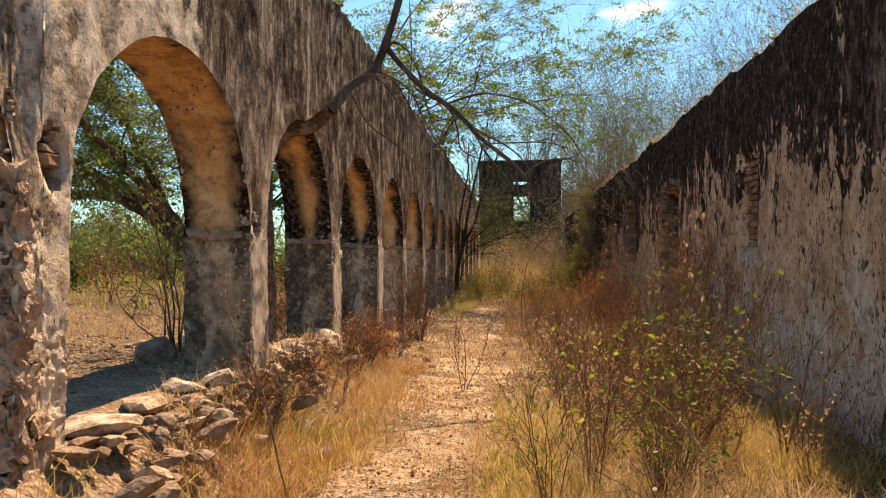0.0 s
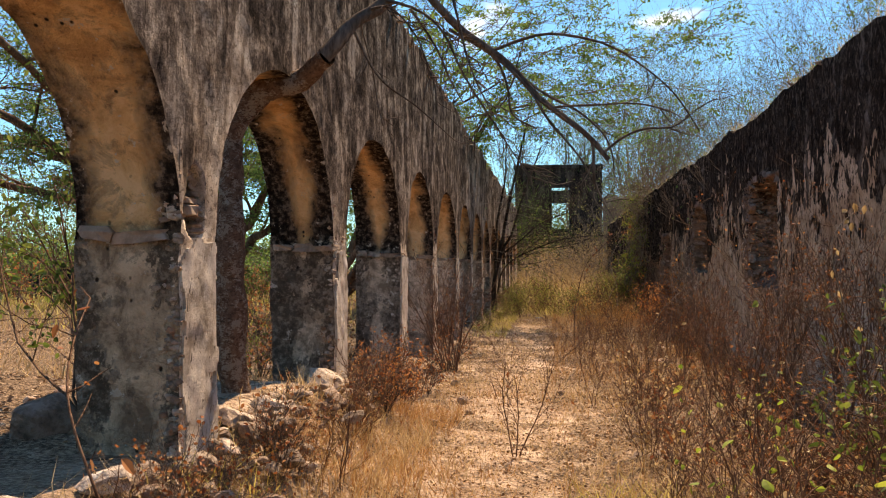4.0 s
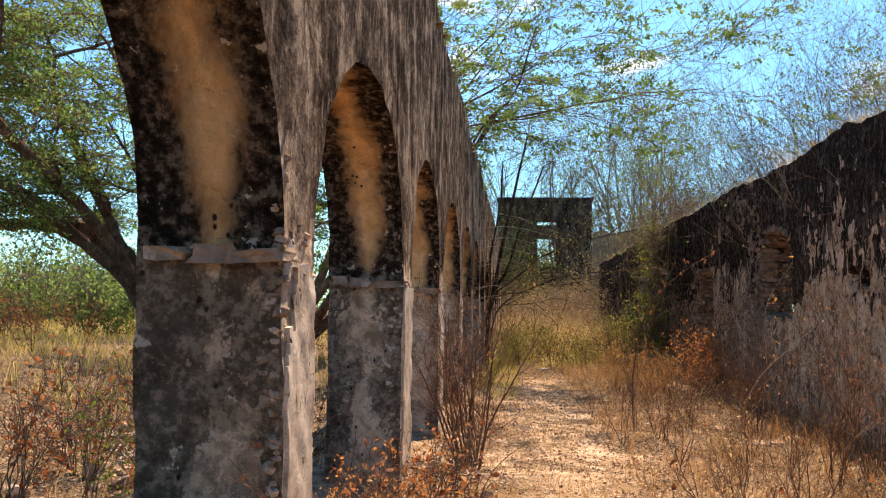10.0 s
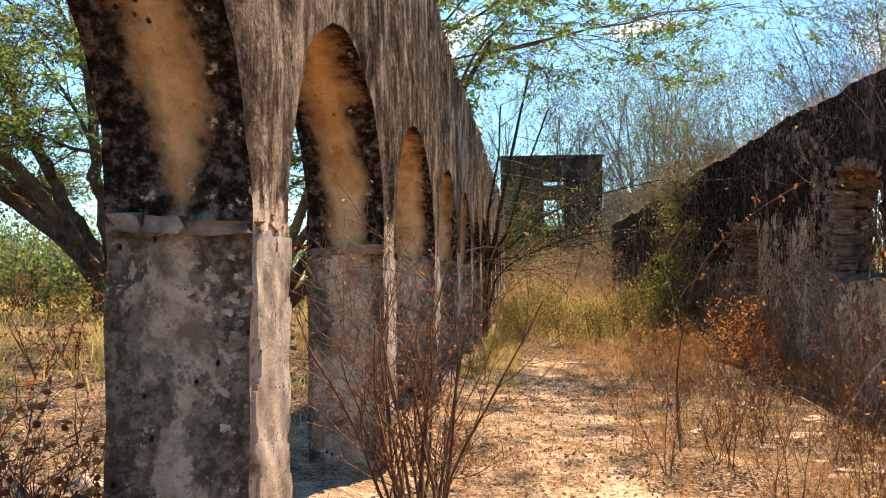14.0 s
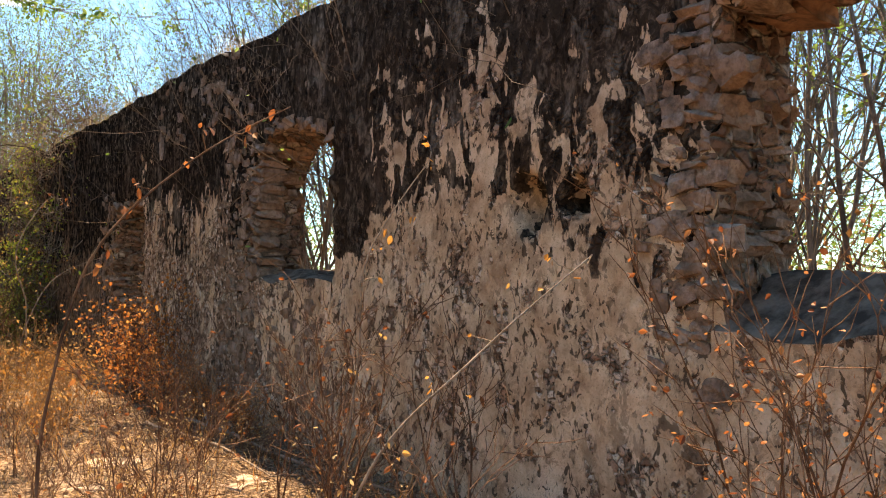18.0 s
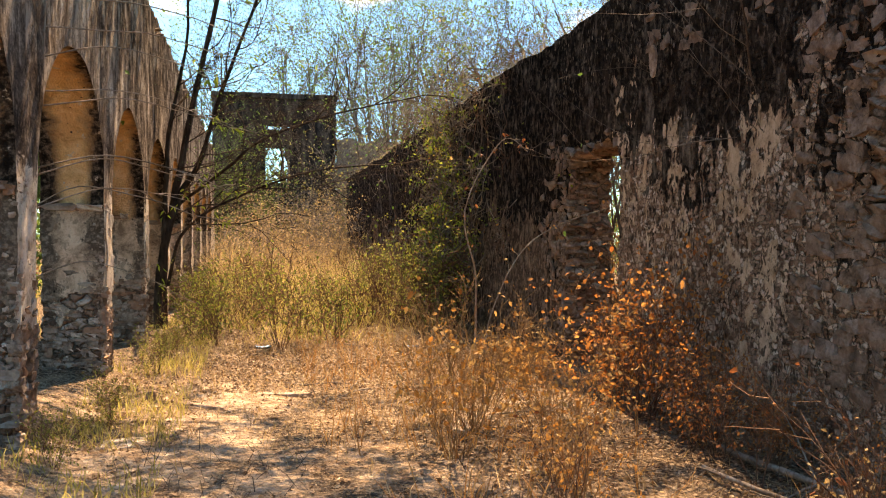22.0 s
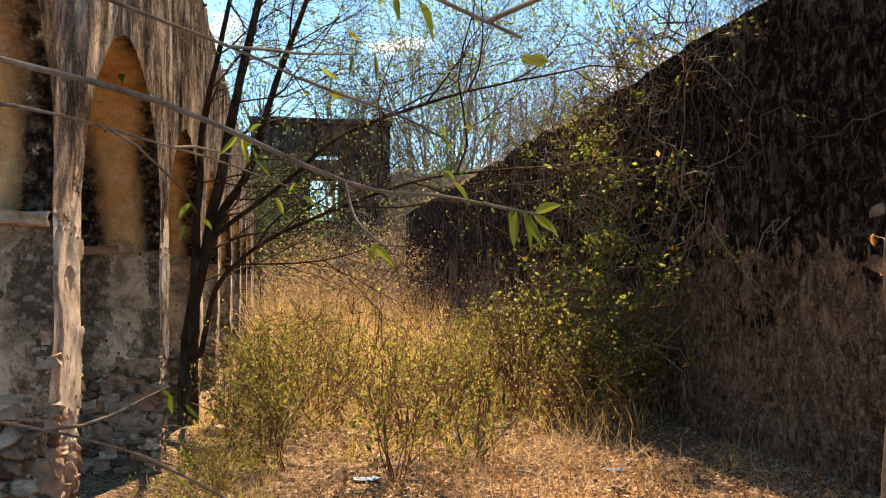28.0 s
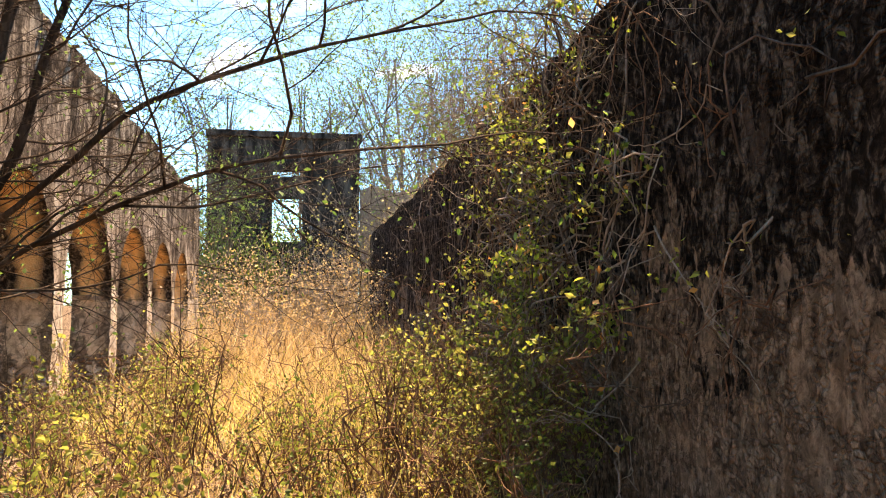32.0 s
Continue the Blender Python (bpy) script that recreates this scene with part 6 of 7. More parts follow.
grass("dry_grass", "sparse short straw over the middle corridor", 12000, (-1.8, 2.3, 12.5, 28), 0.11, 0.006, M_STRAW, 404, 0.7, 0.8)
grass("tall_dry_grass", "tall yellow-green grass filling the northern corridor", 12000, (-1.7, 2.2, 27.2, 47), 0.8, 0.007, M_YGRASS, 406, 0.5, 0.9, rise=(26.5, 32))
grass("tall_dry_grass", "tall straw stems among the green grass", 8000, (-1.7, 2.2, 26.2, 47), 1.0, 0.005, M_STRAW, 407, 0.5, 1.1, rise=(25.5, 31))
grass("tall_dry_grass", "tall bleached straw at the end of the corridor", 6000, (-1.7, 2.2, 33, 46.5), 1.5, 0.012, M_STRAW, 424, 0.55, 0.7, rise=(31, 38))
grass("tall_dry_grass", "bleached straw on the mound before the house", 4500, (-2.0, 5.0, 45.5, 50.5), 1.9, 0.018, M_STRAW, 425, 0.5, 0.5)
grass("dry_grass", "green and straw weeds by the foot of the piers", 5000, (-1.95, -1.2, 19.5, 31), 0.17, 0.006, M_YGRASS, 408, 0.4, 1.4)
grass("field_grass", "dry grass over the field", 16000, (-14, -2.6, 8, 32), 0.24, 0.010, M_STRAW, 409, 0.4, 0.4, lambda x, y: (y > 9.5) | (x < -5.5))
grass("field_grass", "yellow-green weeds over the field", 30000, (-24, -3.2, 15, 48), 0.40, 0.016, M_YGRASS, 410, 0.4, 0.3, lambda x, y: (y > 11) | (x < -7))
grass("field_grass", "dry grass behind the long wall", 12000, (3.0, 12, 8, 34), 0.6, 0.012, M_STRAW, 411, 0.3, 0.4)
grass("twig_litter", "broken grey twigs and straw lying on the earth", 16000, (-1.7, 2.3, 10, 28), 0.17, 0.004, M_DEAD, 419, 3.0, 1.0)
grass("twig_litter", "bleached straw lying flat on the earth", 14000, (-1.7, 2.3, 2, 27), 0.2, 0.004, M_STRAW, 421, 3.0, 1.3)
grass("twig_litter", "brown broken stems lying along the foot of the wall", 14000, (0.3, 2.3, 5, 22), 0.2, 0.004, M_TWIG, 422, 2.5, 1.2)
grass("bank_grass", "withered grass on the bank below the arcade", 9000, (-1.9, -1.1, 2.5, 11), 0.22, 0.005, M_TAWNY, 412, 0.8, 1.6)
grass("dry_grass", "tawny grass in the middle corridor", 6000, (-0.3, 2.2, 12.5, 27), 0.35, 0.006, M_TAWNY, 413, 0.4, 1.2)


def litter(name, label, n, area, size, seed, clump):
    rng = np.random.default_rng(seed)
    x, y = rng.uniform(area[0], area[1], n), rng.uniform(area[2], area[3], n)
    p = np.stack([x, y, np.zeros(n)], -1)
    ok = vnoise(p, clump, seed) > rng.uniform(-0.9, 0.5, n)
    x, y = x[ok], y[ok]
    n = len(x)
    c = np.stack([x, y, ground_z(x, y) + 0.008], -1)
    d = rng.normal(size=(n, 3)) * (1, 1, 0.22)
    b = Buf()
    b.leaves(c, d, rng.uniform(0.5, 1.3, n) * size, 0.3, 0, rng)
    tagged(b.obj(name, [M_LITTER], smooth=False), label, "leaves", kind="stuff")


litter("leaf_litter", "brown fallen leaves over the corridor floor", 80000, (-1.9, 2.33, 1, 34), 0.032, 501, 1.1)
litter("leaf_litter", "brown fallen leaves under the northern weeds", 26000, (-1.9, 2.33, 23.5, 31), 0.034, 503, 1.6)
litter("leaf_litter", "brown fallen leaves over the near field", 22000, (-8, -2.5, 4, 20), 0.04, 502, 0.8)

# straw along the crown of the long wall
rng = np.random.default_rng(420)
n = 9000
x, y = rng.uniform(RX0 + 0.03, RX1 - 0.03, n), rng.uniform(3, 46.5, n)
ok = vnoise(np.stack([x * 0, y, y * 0], -1), 0.7, 3) > rng.uniform(-0.9, 0.4, n)
x, y = x[ok], y[ok]
b = Buf()
b.blades(np.stack([x, y, east_top(x, y) - 0.03], -1), rng.normal(size=(len(x), 3)) * 0.45 + (0, 0, 1), rng.uniform(0.08, 0.28, len(x)), rng.uniform(0.004, 0.008, len(x)), 0, rng)
tagged(b.obj("crown_grass", [M_STRAW], smooth=False), "dry straw growing on the crown of the wall", "grass", kind="stuff")

# ---- loose things on the ground ----
ROCKS = [rock_mesh("rock", s, M_RUB, 2, 0.25, 0.75) for s in range(8)]
PALE = [rock_mesh("pale_rock", s + 20, M_RUBPALE, 2, 0.25, 0.7) for s in range(8)]
rk = random.Random(9)


def loose_rock(x, y, s, meshes, label, z=None, group="", name="rock"):
    sx, sy, sz = s * rk.uniform(0.8, 1.3), s * rk.uniform(0.8, 1.2), s * rk.uniform(0.6, 1.0)
    ob = new(name, rk.choice(meshes))
    ob.matrix_basis = pose(x, y, (gz(x, y) if z is None else z) + sz * 0.2, rk.uniform(-12, 12), rk.uniform(-12, 12), rk.uniform(0, 360)) @ Matrix.Diagonal((sx, sy, sz, 1))
    return tagged(ob, label, "rock", group)


loose_rock(-2.85, 6.95, 0.55, [rock_mesh("boulder", 71, M_STONEB, 3, 0.12, 0.85)], "dark rounded boulder lying beside a pier", name="boulder")
loose_rock(-1.95, 9.15, 0.42, PALE, "pale broken boulder on the rubble bank", 0.52, name="boulder")
loose_rock(-2.05, 8.5, 0.34, PALE, "pale broken boulder on the rubble bank", 0.55, name="boulder")
for i in range(46):
    loose_rock(-4.1 + rk.gauss(0, 0.55), 13.3 + rk.gauss(0, 0.8), rk.uniform(0.1, 0.26), PALE, "pale rubble stone in the weeds", group="rubble heap")
for x, y, s in ((-1.55, 29.9, 0.3), (-1.5, 30.4, 0.22), (-1.7, 28.6, 0.28), (-1.3, 10.2, 0.14), (-1.05, 10.9, 0.1), (-1.2, 11.6, 0.16), (-0.2, 12.2, 0.1), (0.2, 27.9, 0.2), (1.6, 27.4, 0.15), (-1.4, 12.9, 0.15), (1.9, 16.9, 0.14), (-1.6, 20.1, 0.14), (-1.1, 30.9, 0.2), (-1.5, 23.4, 0.13), (-0.6, 24.6, 0.08), (0.9, 26.2, 0.1)):
    loose_rock(x, y, s, ROCKS, "weathered stone lying on the dry earth", group="loose stones")
for i in range(26):
    loose_rock(rk.uniform(-5.5, -2.8), rk.uniform(4.3, 8.5), rk.uniform(0.06, 0.2), PALE, "pale stone on the bare field", group="field stones")

bm = bmesh.new()
for x, w_, hgt in ((-0.28, 0.3, 0.75), (0.02, 0.36, 0.42), (0.3, 0.26, 0.85)):
    bmesh.ops.create_cube(bm, size=1.0, matrix=Matrix.LocRotScale((x, 0.02 * x, hgt / 2 - 0.1), None, (w_ * 1.1, 0.4, hgt)))
bmesh.ops.subdivide_edges(bm, edges=bm.edges[:], cuts=2, use_grid_fill=True)
for v in bm.verts:
    q = np.array(v.co)
    v.co += Vector([float(vnoise(q, 5.0, s)) * 0.06 for s in (91, 92, 93)])
me = bpy.data.meshes.new("ruin_stub")
bm.to_mesh(me)
bm.free()
me.materials.append(M_CONC)
stub = new("ruin_stub", me)
stub.location = (-12.7, 23.8, gz(-12.7, 23.8))
tagged(stub, "dark forked stub of a fallen wall in the field", "ruin")

SLABS = []
for s in range(5):
    rng = np.random.default_rng(600 + s)
    bm = bmesh.new()
    k = 9
    vs = [bm.verts.new((math.cos(2 * math.pi * (i + rng.uniform(-0.3, 0.3)) / k) * rng.uniform(0.26, 0.6), math.sin(2 * math.pi * i / k) * rng.uniform(0.2, 0.55), 0)) for i in range(k)]
    f = bm.faces.new(vs)
    e = bmesh.ops.extrude_face_region(bm, geom=[f])
    for v in e["geom"]:
        if isinstance(v, bmesh.types.BMVert):
            v.co.z = 0.5
            v.co.x *= 0.94
            v.co.y *= 0.94
    bmesh.ops.recalc_face_normals(bm, faces=bm.faces[:])
    me = bpy.data.meshes.new("slab")
    bm.to_mesh(me)
    bm.free()
    me.materials.append(M_RUBPALE)
    SLABS.append(me)
for x, y, s in ((1.25, 17.5, 0.5), (1.75, 16.5, 0.45), (1.15, 16.0, 0.5), (1.5, 16.2, 0.4), (0.8, 16.7, 0.4), (1.1, 19.4, 0.6), (0.7, 18.6, 0.45), (-1.1, 23.3, 0.75), (-0.55, 23.6, 0.5), (-1.5, 21.95, 0.5), (-1.2, 22.5, 0.35), (0.35, 17.6, 0.4), (-0.3, 17.0, 0.35), (1.55, 18.3, 0.4), (0.2, 20.2, 0.5), (1.9, 14.8, 0.4)):
    ob = new("paving_slab", rk.choice(SLABS))
    s *= 1.35
    zz = float(np.mean(ground_z(x + 0.25 * s * np.array((1, -1, 0, 0, 0)), y + 0.25 * s * np.array((0, 0, 1, -1, 0)))))
    ob.matrix_basis = pose(x, y, zz - 0.030, rk.uniform(-1, 1), rk.uniform(-1, 1), rk.uniform(0, 360)) @ Matrix.Diagonal((s, s * rk.uniform(0.4, 0.8), 0.062, 1))
    tagged(ob, "pale worn slab of old paving half sunk in earth", "paving slab", "old paving")

rs = np.random.default_rng(700)


def stick(pts, r, label, name="fallen_branch"):
    b = Buf()
    o = np.array((pts[0][0], pts[0][1], 0.0))
    full = np.array([(x, y, gz(x, y) + z) for x, y, z in pts]) - o
    c = limb(b, full, r, r * 0.35, 6, 5, 0.015)
    for _ in range(int(4 + r * 120)):
        j = rs.integers(1, len(c))
        q, _d = bent(c[j], unit(rs.normal(size=3) * (1, 1, 0.25) + (0, 0, 0.12)), rs.uniform(0.12, 0.5), 4, 0.15, 0, rs)
        b.tube(q, np.linspace(r * 0.35, 0.002, 5), 4)
    ob = b.obj(name, [M_GREY])
    ob.location = o
    tagged(ob, label, "branch", "fallen branches")


stick([(1.9, 21.0, 0.05), (2.0, 19.9, 0.06), (2.05, 18.7, 0.04), (2.15, 17.4, 0.04)], 0.022, "long grey fallen branch along the foot of the wall")
stick([(1.6, 20.6, 0.03), (1.75, 19.3, 0.05), (1.7, 18.2, 0.03)], 0.015, "grey fallen branch on leaf litter")
for i in range(26):
    x, y, a, l = rs.uniform(-0.5, 2.1), rs.uniform(13.5, 27.5), rs.uniform(0, 6.28), rs.uniform(0.25, 0.7)
    stick([(x, y, 0.015), (x + math.cos(a) * l * 0.5, y + math.sin(a) * l * 0.5, 0.03), (x + math.cos(a) * l, y + math.sin(a) * l, 0.012)], rs.uniform(0.004, 0.010), "thin dry stick lying on the ground", "dry_stick")

k = Mat("blue_plastic", rough=0.4, spec=0.5)
M_BLUE = k.out(k.ramp(k.noise(30.0, 3), (0.35, (0.02, 0.09, 0.22)), (0.65, (0.10, 0.30, 0.50))), k.noise(40, 3), 0.8, 0.02)
for x, y, s, lab in ((-1.38, 6.05, 0.16, "crumpled blue plastic wrapper on the path"), (-0.62, 26.6, 0.09, "small blue plastic scrap in dry leaves"), (1.15, 26.9, 0.07, "small dark blue scrap of litter")):
    t = np.linspace(-1, 1, 12)
    gx, gy = np.meshgrid(t, t, indexing="ij")
    z = 0.22 * vnoise(np.stack([gx, gy, gx * 0], -1), 2.2, 7) + 0.3
    b = Buf()
    b.patch(np.stack([gx * s, gy * s * 0.5, z * s], -1))
    ob = b.obj("plastic_scrap", [M_BLUE])
    ob.location = (x, y, gz(x, y) - 0.01)
    tagged(ob, lab, "litter", "plastic litter")
    md = ob.modifiers.new("solid", "SOLIDIFY")
    md.thickness = 0.003

# ---- rubble plinth under the southern piers ----
plinth = tagged(new("rubble_plinth"), "broken rubble plinth of pale stones under the arcade", "plinth", kind="structure")
for i in range(260):
    y = rk.uniform(3.7, 10.4)
    s = rk.uniform(0.05, 0.15) if rk.random() < 0.88 else rk.uniform(0.15, 0.26)
    x = rk.uniform(-2.1, -1.6)
    z = gz(-2.2, y) - 0.03 - max(0.0, (x + 1.86) * rk.uniform(0.3, 2.0))
    piece("stone", rk.choice(PALE if rk.random() < 0.2 else ROCKS), plinth, pose(x, y, z, rk.uniform(-25, 25), rk.uniform(-25, 25), rk.uniform(0, 360)) @ Matrix.Diagonal((s * 1.3, s, s * 0.8, 1)))
for x, y, s in ((-2.0, 4.15, 0.5), (-2.03, 4.75, 0.42), (-2.06, 5.4, 0.36), (-1.98, 5.9, 0.3), (-2.0, 7.3, 0.34), (-1.96, 7.8, 0.3)):
    piece("stone", rk.choice(PALE), plinth, pose(x, y, gz(-2.2, y) + 0.02, rk.uniform(-8, 8), rk.uniform(-8, 8), rk.uniform(0, 360)) @ Matrix.Diagonal((s, s * 0.8, 0.2, 1)))

# ---- bricks and stones of the arcade ----
IMP = [brick_mesh("impost_brick", s, M_BRICK, 0.21, 0.16, 0.05) for s in range(5)]
CHIP = [rock_mesh("stone", s + 40, M_RUB, 1, 0.3, 0.8) for s in range(6)]
SCAR = [rock_mesh("stone", s + 60, m, 2, 0.5, 0.9) for s, m in enumerate((M_RUB, M_RUBPALE, M_BRICK, M_RUB, M_RUBPALE, M_STONEB))]
SOCKET = [brick_mesh("brick", s, M_BRICK, 1, 1, 1, 0.02) for s in range(2)]
ROUGH = [rough_mesh("rough_stone", s + 10, M_RUB) for s in range(8)]
ROUGHP = [rough_mesh("rough_stone", s + 30, M_RUBPALE) for s in range(6)]
ROUGHB = [rough_mesh("rough_stone", s + 50, M_BRICK) for s in range(5)]
for y0 in PIERS[2:14]:
    own = PIER_OBS[y0]
    for face, yy in ((-1, y0), (1, y0 + PW)):
        x = -2.44
        while x < -2.03:            # thin bricks of the impost, broken off unevenly
            l = min(rk.uniform(0.08, 0.27), LX0 - 0.01 - x)
            if (x < -2.25 if y0 == 6.52 else rk.random() < (0.45 if y0 == 3.38 else 0.88)):
                out = rk.uniform(0.004, 0.042)
                piece("impost_brick", rk.choice(ROUGHB + ROUGHP[:2]), own, pose(x + l / 2, yy + face * (out - 0.06), 1.60 + rk.uniform(-0.012, 0.012), rk.uniform(-3, 3), rk.uniform(-4, 4), rk.uniform(-5, 5)) @ Matrix.Diagonal((l * 0.96, 0.15, rk.uniform(0.042, 0.068), 1)))
            x += l
    near = y0 < 17
    for j in range(44 if y0 in (6.52, 9.44) else 20 if near else 8):     # crumbling corner towards the corridor
        z = rk.uniform(0.3, 1.6)
        s = rk.uniform(0.022, 0.05)
        yy = y0 + 0.012 if rk.random() < 0.65 else y0 + PW - 0.012
        piece("stone", rk.choice(CHIP), own, pose(LX0 - (0.016 if y0 < 10 else 0.022), yy, z, rk.uniform(0, 360), rk.uniform(0, 360), rk.uniform(0, 360)) @ Matrix.Diagonal((s, s * 1.1, s * 0.9, 1)))
    for row in range(0 if y0 in (3.38, 6.52) else 6):                    # scar of the broken impost on the face
        y = y0 + 0.005
        while y < y0 + PW - 0.03:
            l = rk.uniform(0.03, 0.10) * (1.5 if row == 1 else 1.0)
            if rk.random() < (0.8 if row in (0, 1) else 0.55 - 0.06 * row):
                piece("stone", rk.choice(SCAR), own, pose(LX0 - 0.03 + rk.uniform(-0.006, 0.012 if row == 1 else 0.004), y + l / 2, 1.555 + row * 0.035 + rk.uniform(-0.01, 0.01), rk.uniform(-15, 15), rk.uniform(-10, 10), rk.uniform(-12, 12)) @ Matrix.Diagonal((0.09, l * 1.25, rk.uniform(0.035, 0.06), 1)))
            y += l
for y0 in (21.36, 24.24, 18.45, 27.08):       # bare stonework low on these piers
    own = PIER_OBS[y0]
    z = 0.12
    while z < 1.1:
        h = rk.uniform(0.03, 0.075)
        for along, a, e in (("y", y0 + 0.01, y0 + PW - 0.02), ("x", -2.45, -1.98)):
            q = a
            while q < e:
                l = min(rk.uniform(0.05, 0.15), e - q + 0.03)
                if rk.random() < (0.62 if z < 0.7 else 0.25):
                    put = (LX0 - 0.042 + rk.uniform(-0.006, 0.006), q + l / 2) if along == "y" else (q + l / 2, y0 + 0.042 + rk.uniform(-0.006, 0.006))
                    dim = (0.09, l * 1.0, h * 1.05) if along == "y" else (l * 1.0, 0.09, h * 1.05)
                    piece("stone", rk.choice(ROUGH + ROUGHB + ROUGHP[:2]), own, pose(*put, z + h / 2, rk.uniform(-9, 9), rk.uniform(-9, 9), rk.uniform(-7, 7)) @ Matrix.Diagonal((*dim, 1)))
                q += l
        z += h
for y0, n in ((3.38, 60), (6.52, 110), (9.44, 80), (12.53, 50), (15.32, 40), (21.36, 50), (24.24, 50)):    # bare stones between the two plaster coats at the corner
    own = PIER_OBS[y0]
    for j in range(n):
        s = rk.uniform(0.012, 0.036) if y0 < 9 else rk.uniform(0.012, 0.034)
        piece("stone", rk.choice(ROUGH + ROUGHP + ROUGHB[:2]), own, pose(LX0 - 0.012 - abs(rk.gauss(0, 0.04)), y0 + s * 0.28, rk.uniform(0.45, 1.62 if y0 > 10 else 2.1), rk.uniform(-25, 25), rk.uniform(-25, 25), rk.uniform(0, 180)) @ Matrix.Diagonal((s * 1.3, s, s * 0.7, 1)))
FLAKES = [rough_mesh("plaster_flake", s + 110, M_RUBPALE, 0.2) for s in range(6)]
for j in range(230):
    s = rk.uniform(0.03, 0.095)
    z = rk.uniform(0.35, 1.75)
    if rk.random() < 0.55:
        put = pose(LX0 + rk.uniform(-0.03, 0.012), 3.40 + rk.uniform(0, 0.05 + 0.34 * min(1.0, max(0.0, 1.35 - z))), z, rk.uniform(-30, 30), rk.uniform(-25, 25), rk.uniform(-20, 20)) @ Matrix.Diagonal((s * 0.35, s, s * rk.uniform(0.6, 1.3), 1))
    else:
        put = pose(rk.uniform(-2.4, -1.98), 3.375 + rk.uniform(-0.02, 0.03), z, rk.uniform(-25, 25), rk.uniform(-30, 30), rk.uniform(-20, 20)) @ Matrix.Diagonal((s, s * 0.4, s * rk.uniform(0.6, 1.2), 1))
    piece("plaster_flake", rk.choice(FLAKES), PIER_OBS[3.38], put)
for y0, y1, z0, z1 in HOLES:          # stones left round and in the sockets
    own = PIER_OBS[min(PIERS, key=lambda p: abs(p - y0))]
    for j in range(26):
        a = j / 26 * 2 * math.pi + rk.uniform(-0.2, 0.2)
        s = rk.uniform(0.022, 0.055)
        piece("stone", rk.choice(ROUGH + ROUGHP[:2]), own, pose(LX0 - 0.05 - rk.uniform(0, 0.03), (y0 + y1) / 2 + math.cos(a) * (y1 - y0) * 0.54, (z0 + z1) / 2 + math.sin(a) * (z1 - z0) * 0.54, rk.uniform(-25, 25), rk.uniform(-25, 25), rk.uniform(0, 90)) @ Matrix.Diagonal((0.09, s, s * 0.8, 1)))
    for dy, dz, w, h, out in ((-0.02, -0.01, 0.13, 0.055, 0.075), (-0.02, 0.036, 0.12, 0.032, 0.085), (0.055, -0.004, 0.03, 0.07, 0.09)):
        piece("brick", SOCKET[0 if w > 0.1 else 1], own, pose(LX0 - out, (y0 + y1) / 2 + dy, (z0 + z1) / 2 + dz, rk.uniform(-3, 3), 2, 6) @ Matrix.Diagonal((0.15, w, h, 1)))
for j in range(130):        # loosened bricks along the crown
    y = rk.uniform(4, 46)
    s = rk.uniform(0.06, 0.16)
    piece("stone", rk.choice(CHIP), wall_west, pose(rk.choice((LX0 - 0.03, LX0 + 0.02, -2.2)), y, float(west_top(np.array([y]))[0]) - rk.uniform(-0.02, 0.22), rk.uniform(-15, 15), rk.uniform(-15, 15), rk.uniform(0, 360)) @ Matrix.Diagonal((s, s * 1.6, s * 0.5, 1)))

# ---- the pale plaster coat left on the corridor side of the piers ----
k = Mat("pale_plaster")
n4 = k.noise(9.0, 6, k.stretch(1, 0.7, 0.8), 0.68)
pits = k.noise(70.0, 4, None, 0.7)
slit = k.noise(30.0, 3, k.stretch(1, 1.3, 0.42), 0.6, 0.8)
pc = k.ramp(n4, (0.36, (0.31, 0.255, 0.205)), (0.46, (0.49, 0.42, 0.35)), (0.55, (0.61, 0.53, 0.45)), (0.66, (0.72, 0.645, 0.555)))
pc = k.mix(k.mask(pits, 0.42, 0.36, 0.6), pc, (0.16, 0.12, 0.09))
pc = k.mix(k.mask(slit, 0.36, 0.32, 0.85), pc, (0.05, 0.037, 0.028))
pc = k.mix(k.mask(k.blend((k.noise(1.6, 5, k.stretch(1, 1, 0.6), 0.66, 0.5), 1.0)), 0.06, 0.16, 0.7), pc, k.ramp(n4, (0.4, (0.10, 0.078, 0.06)), (0.6, (0.30, 0.24, 0.19))))
M_SKIN = k.out(pc, k.math("SUBTRACT", k.math("ADD", n4, k.math("MULTIPLY", pits, 0.5)), k.mask(slit, 0.36, 0.32, 1.2)), 0.6, 0.015)
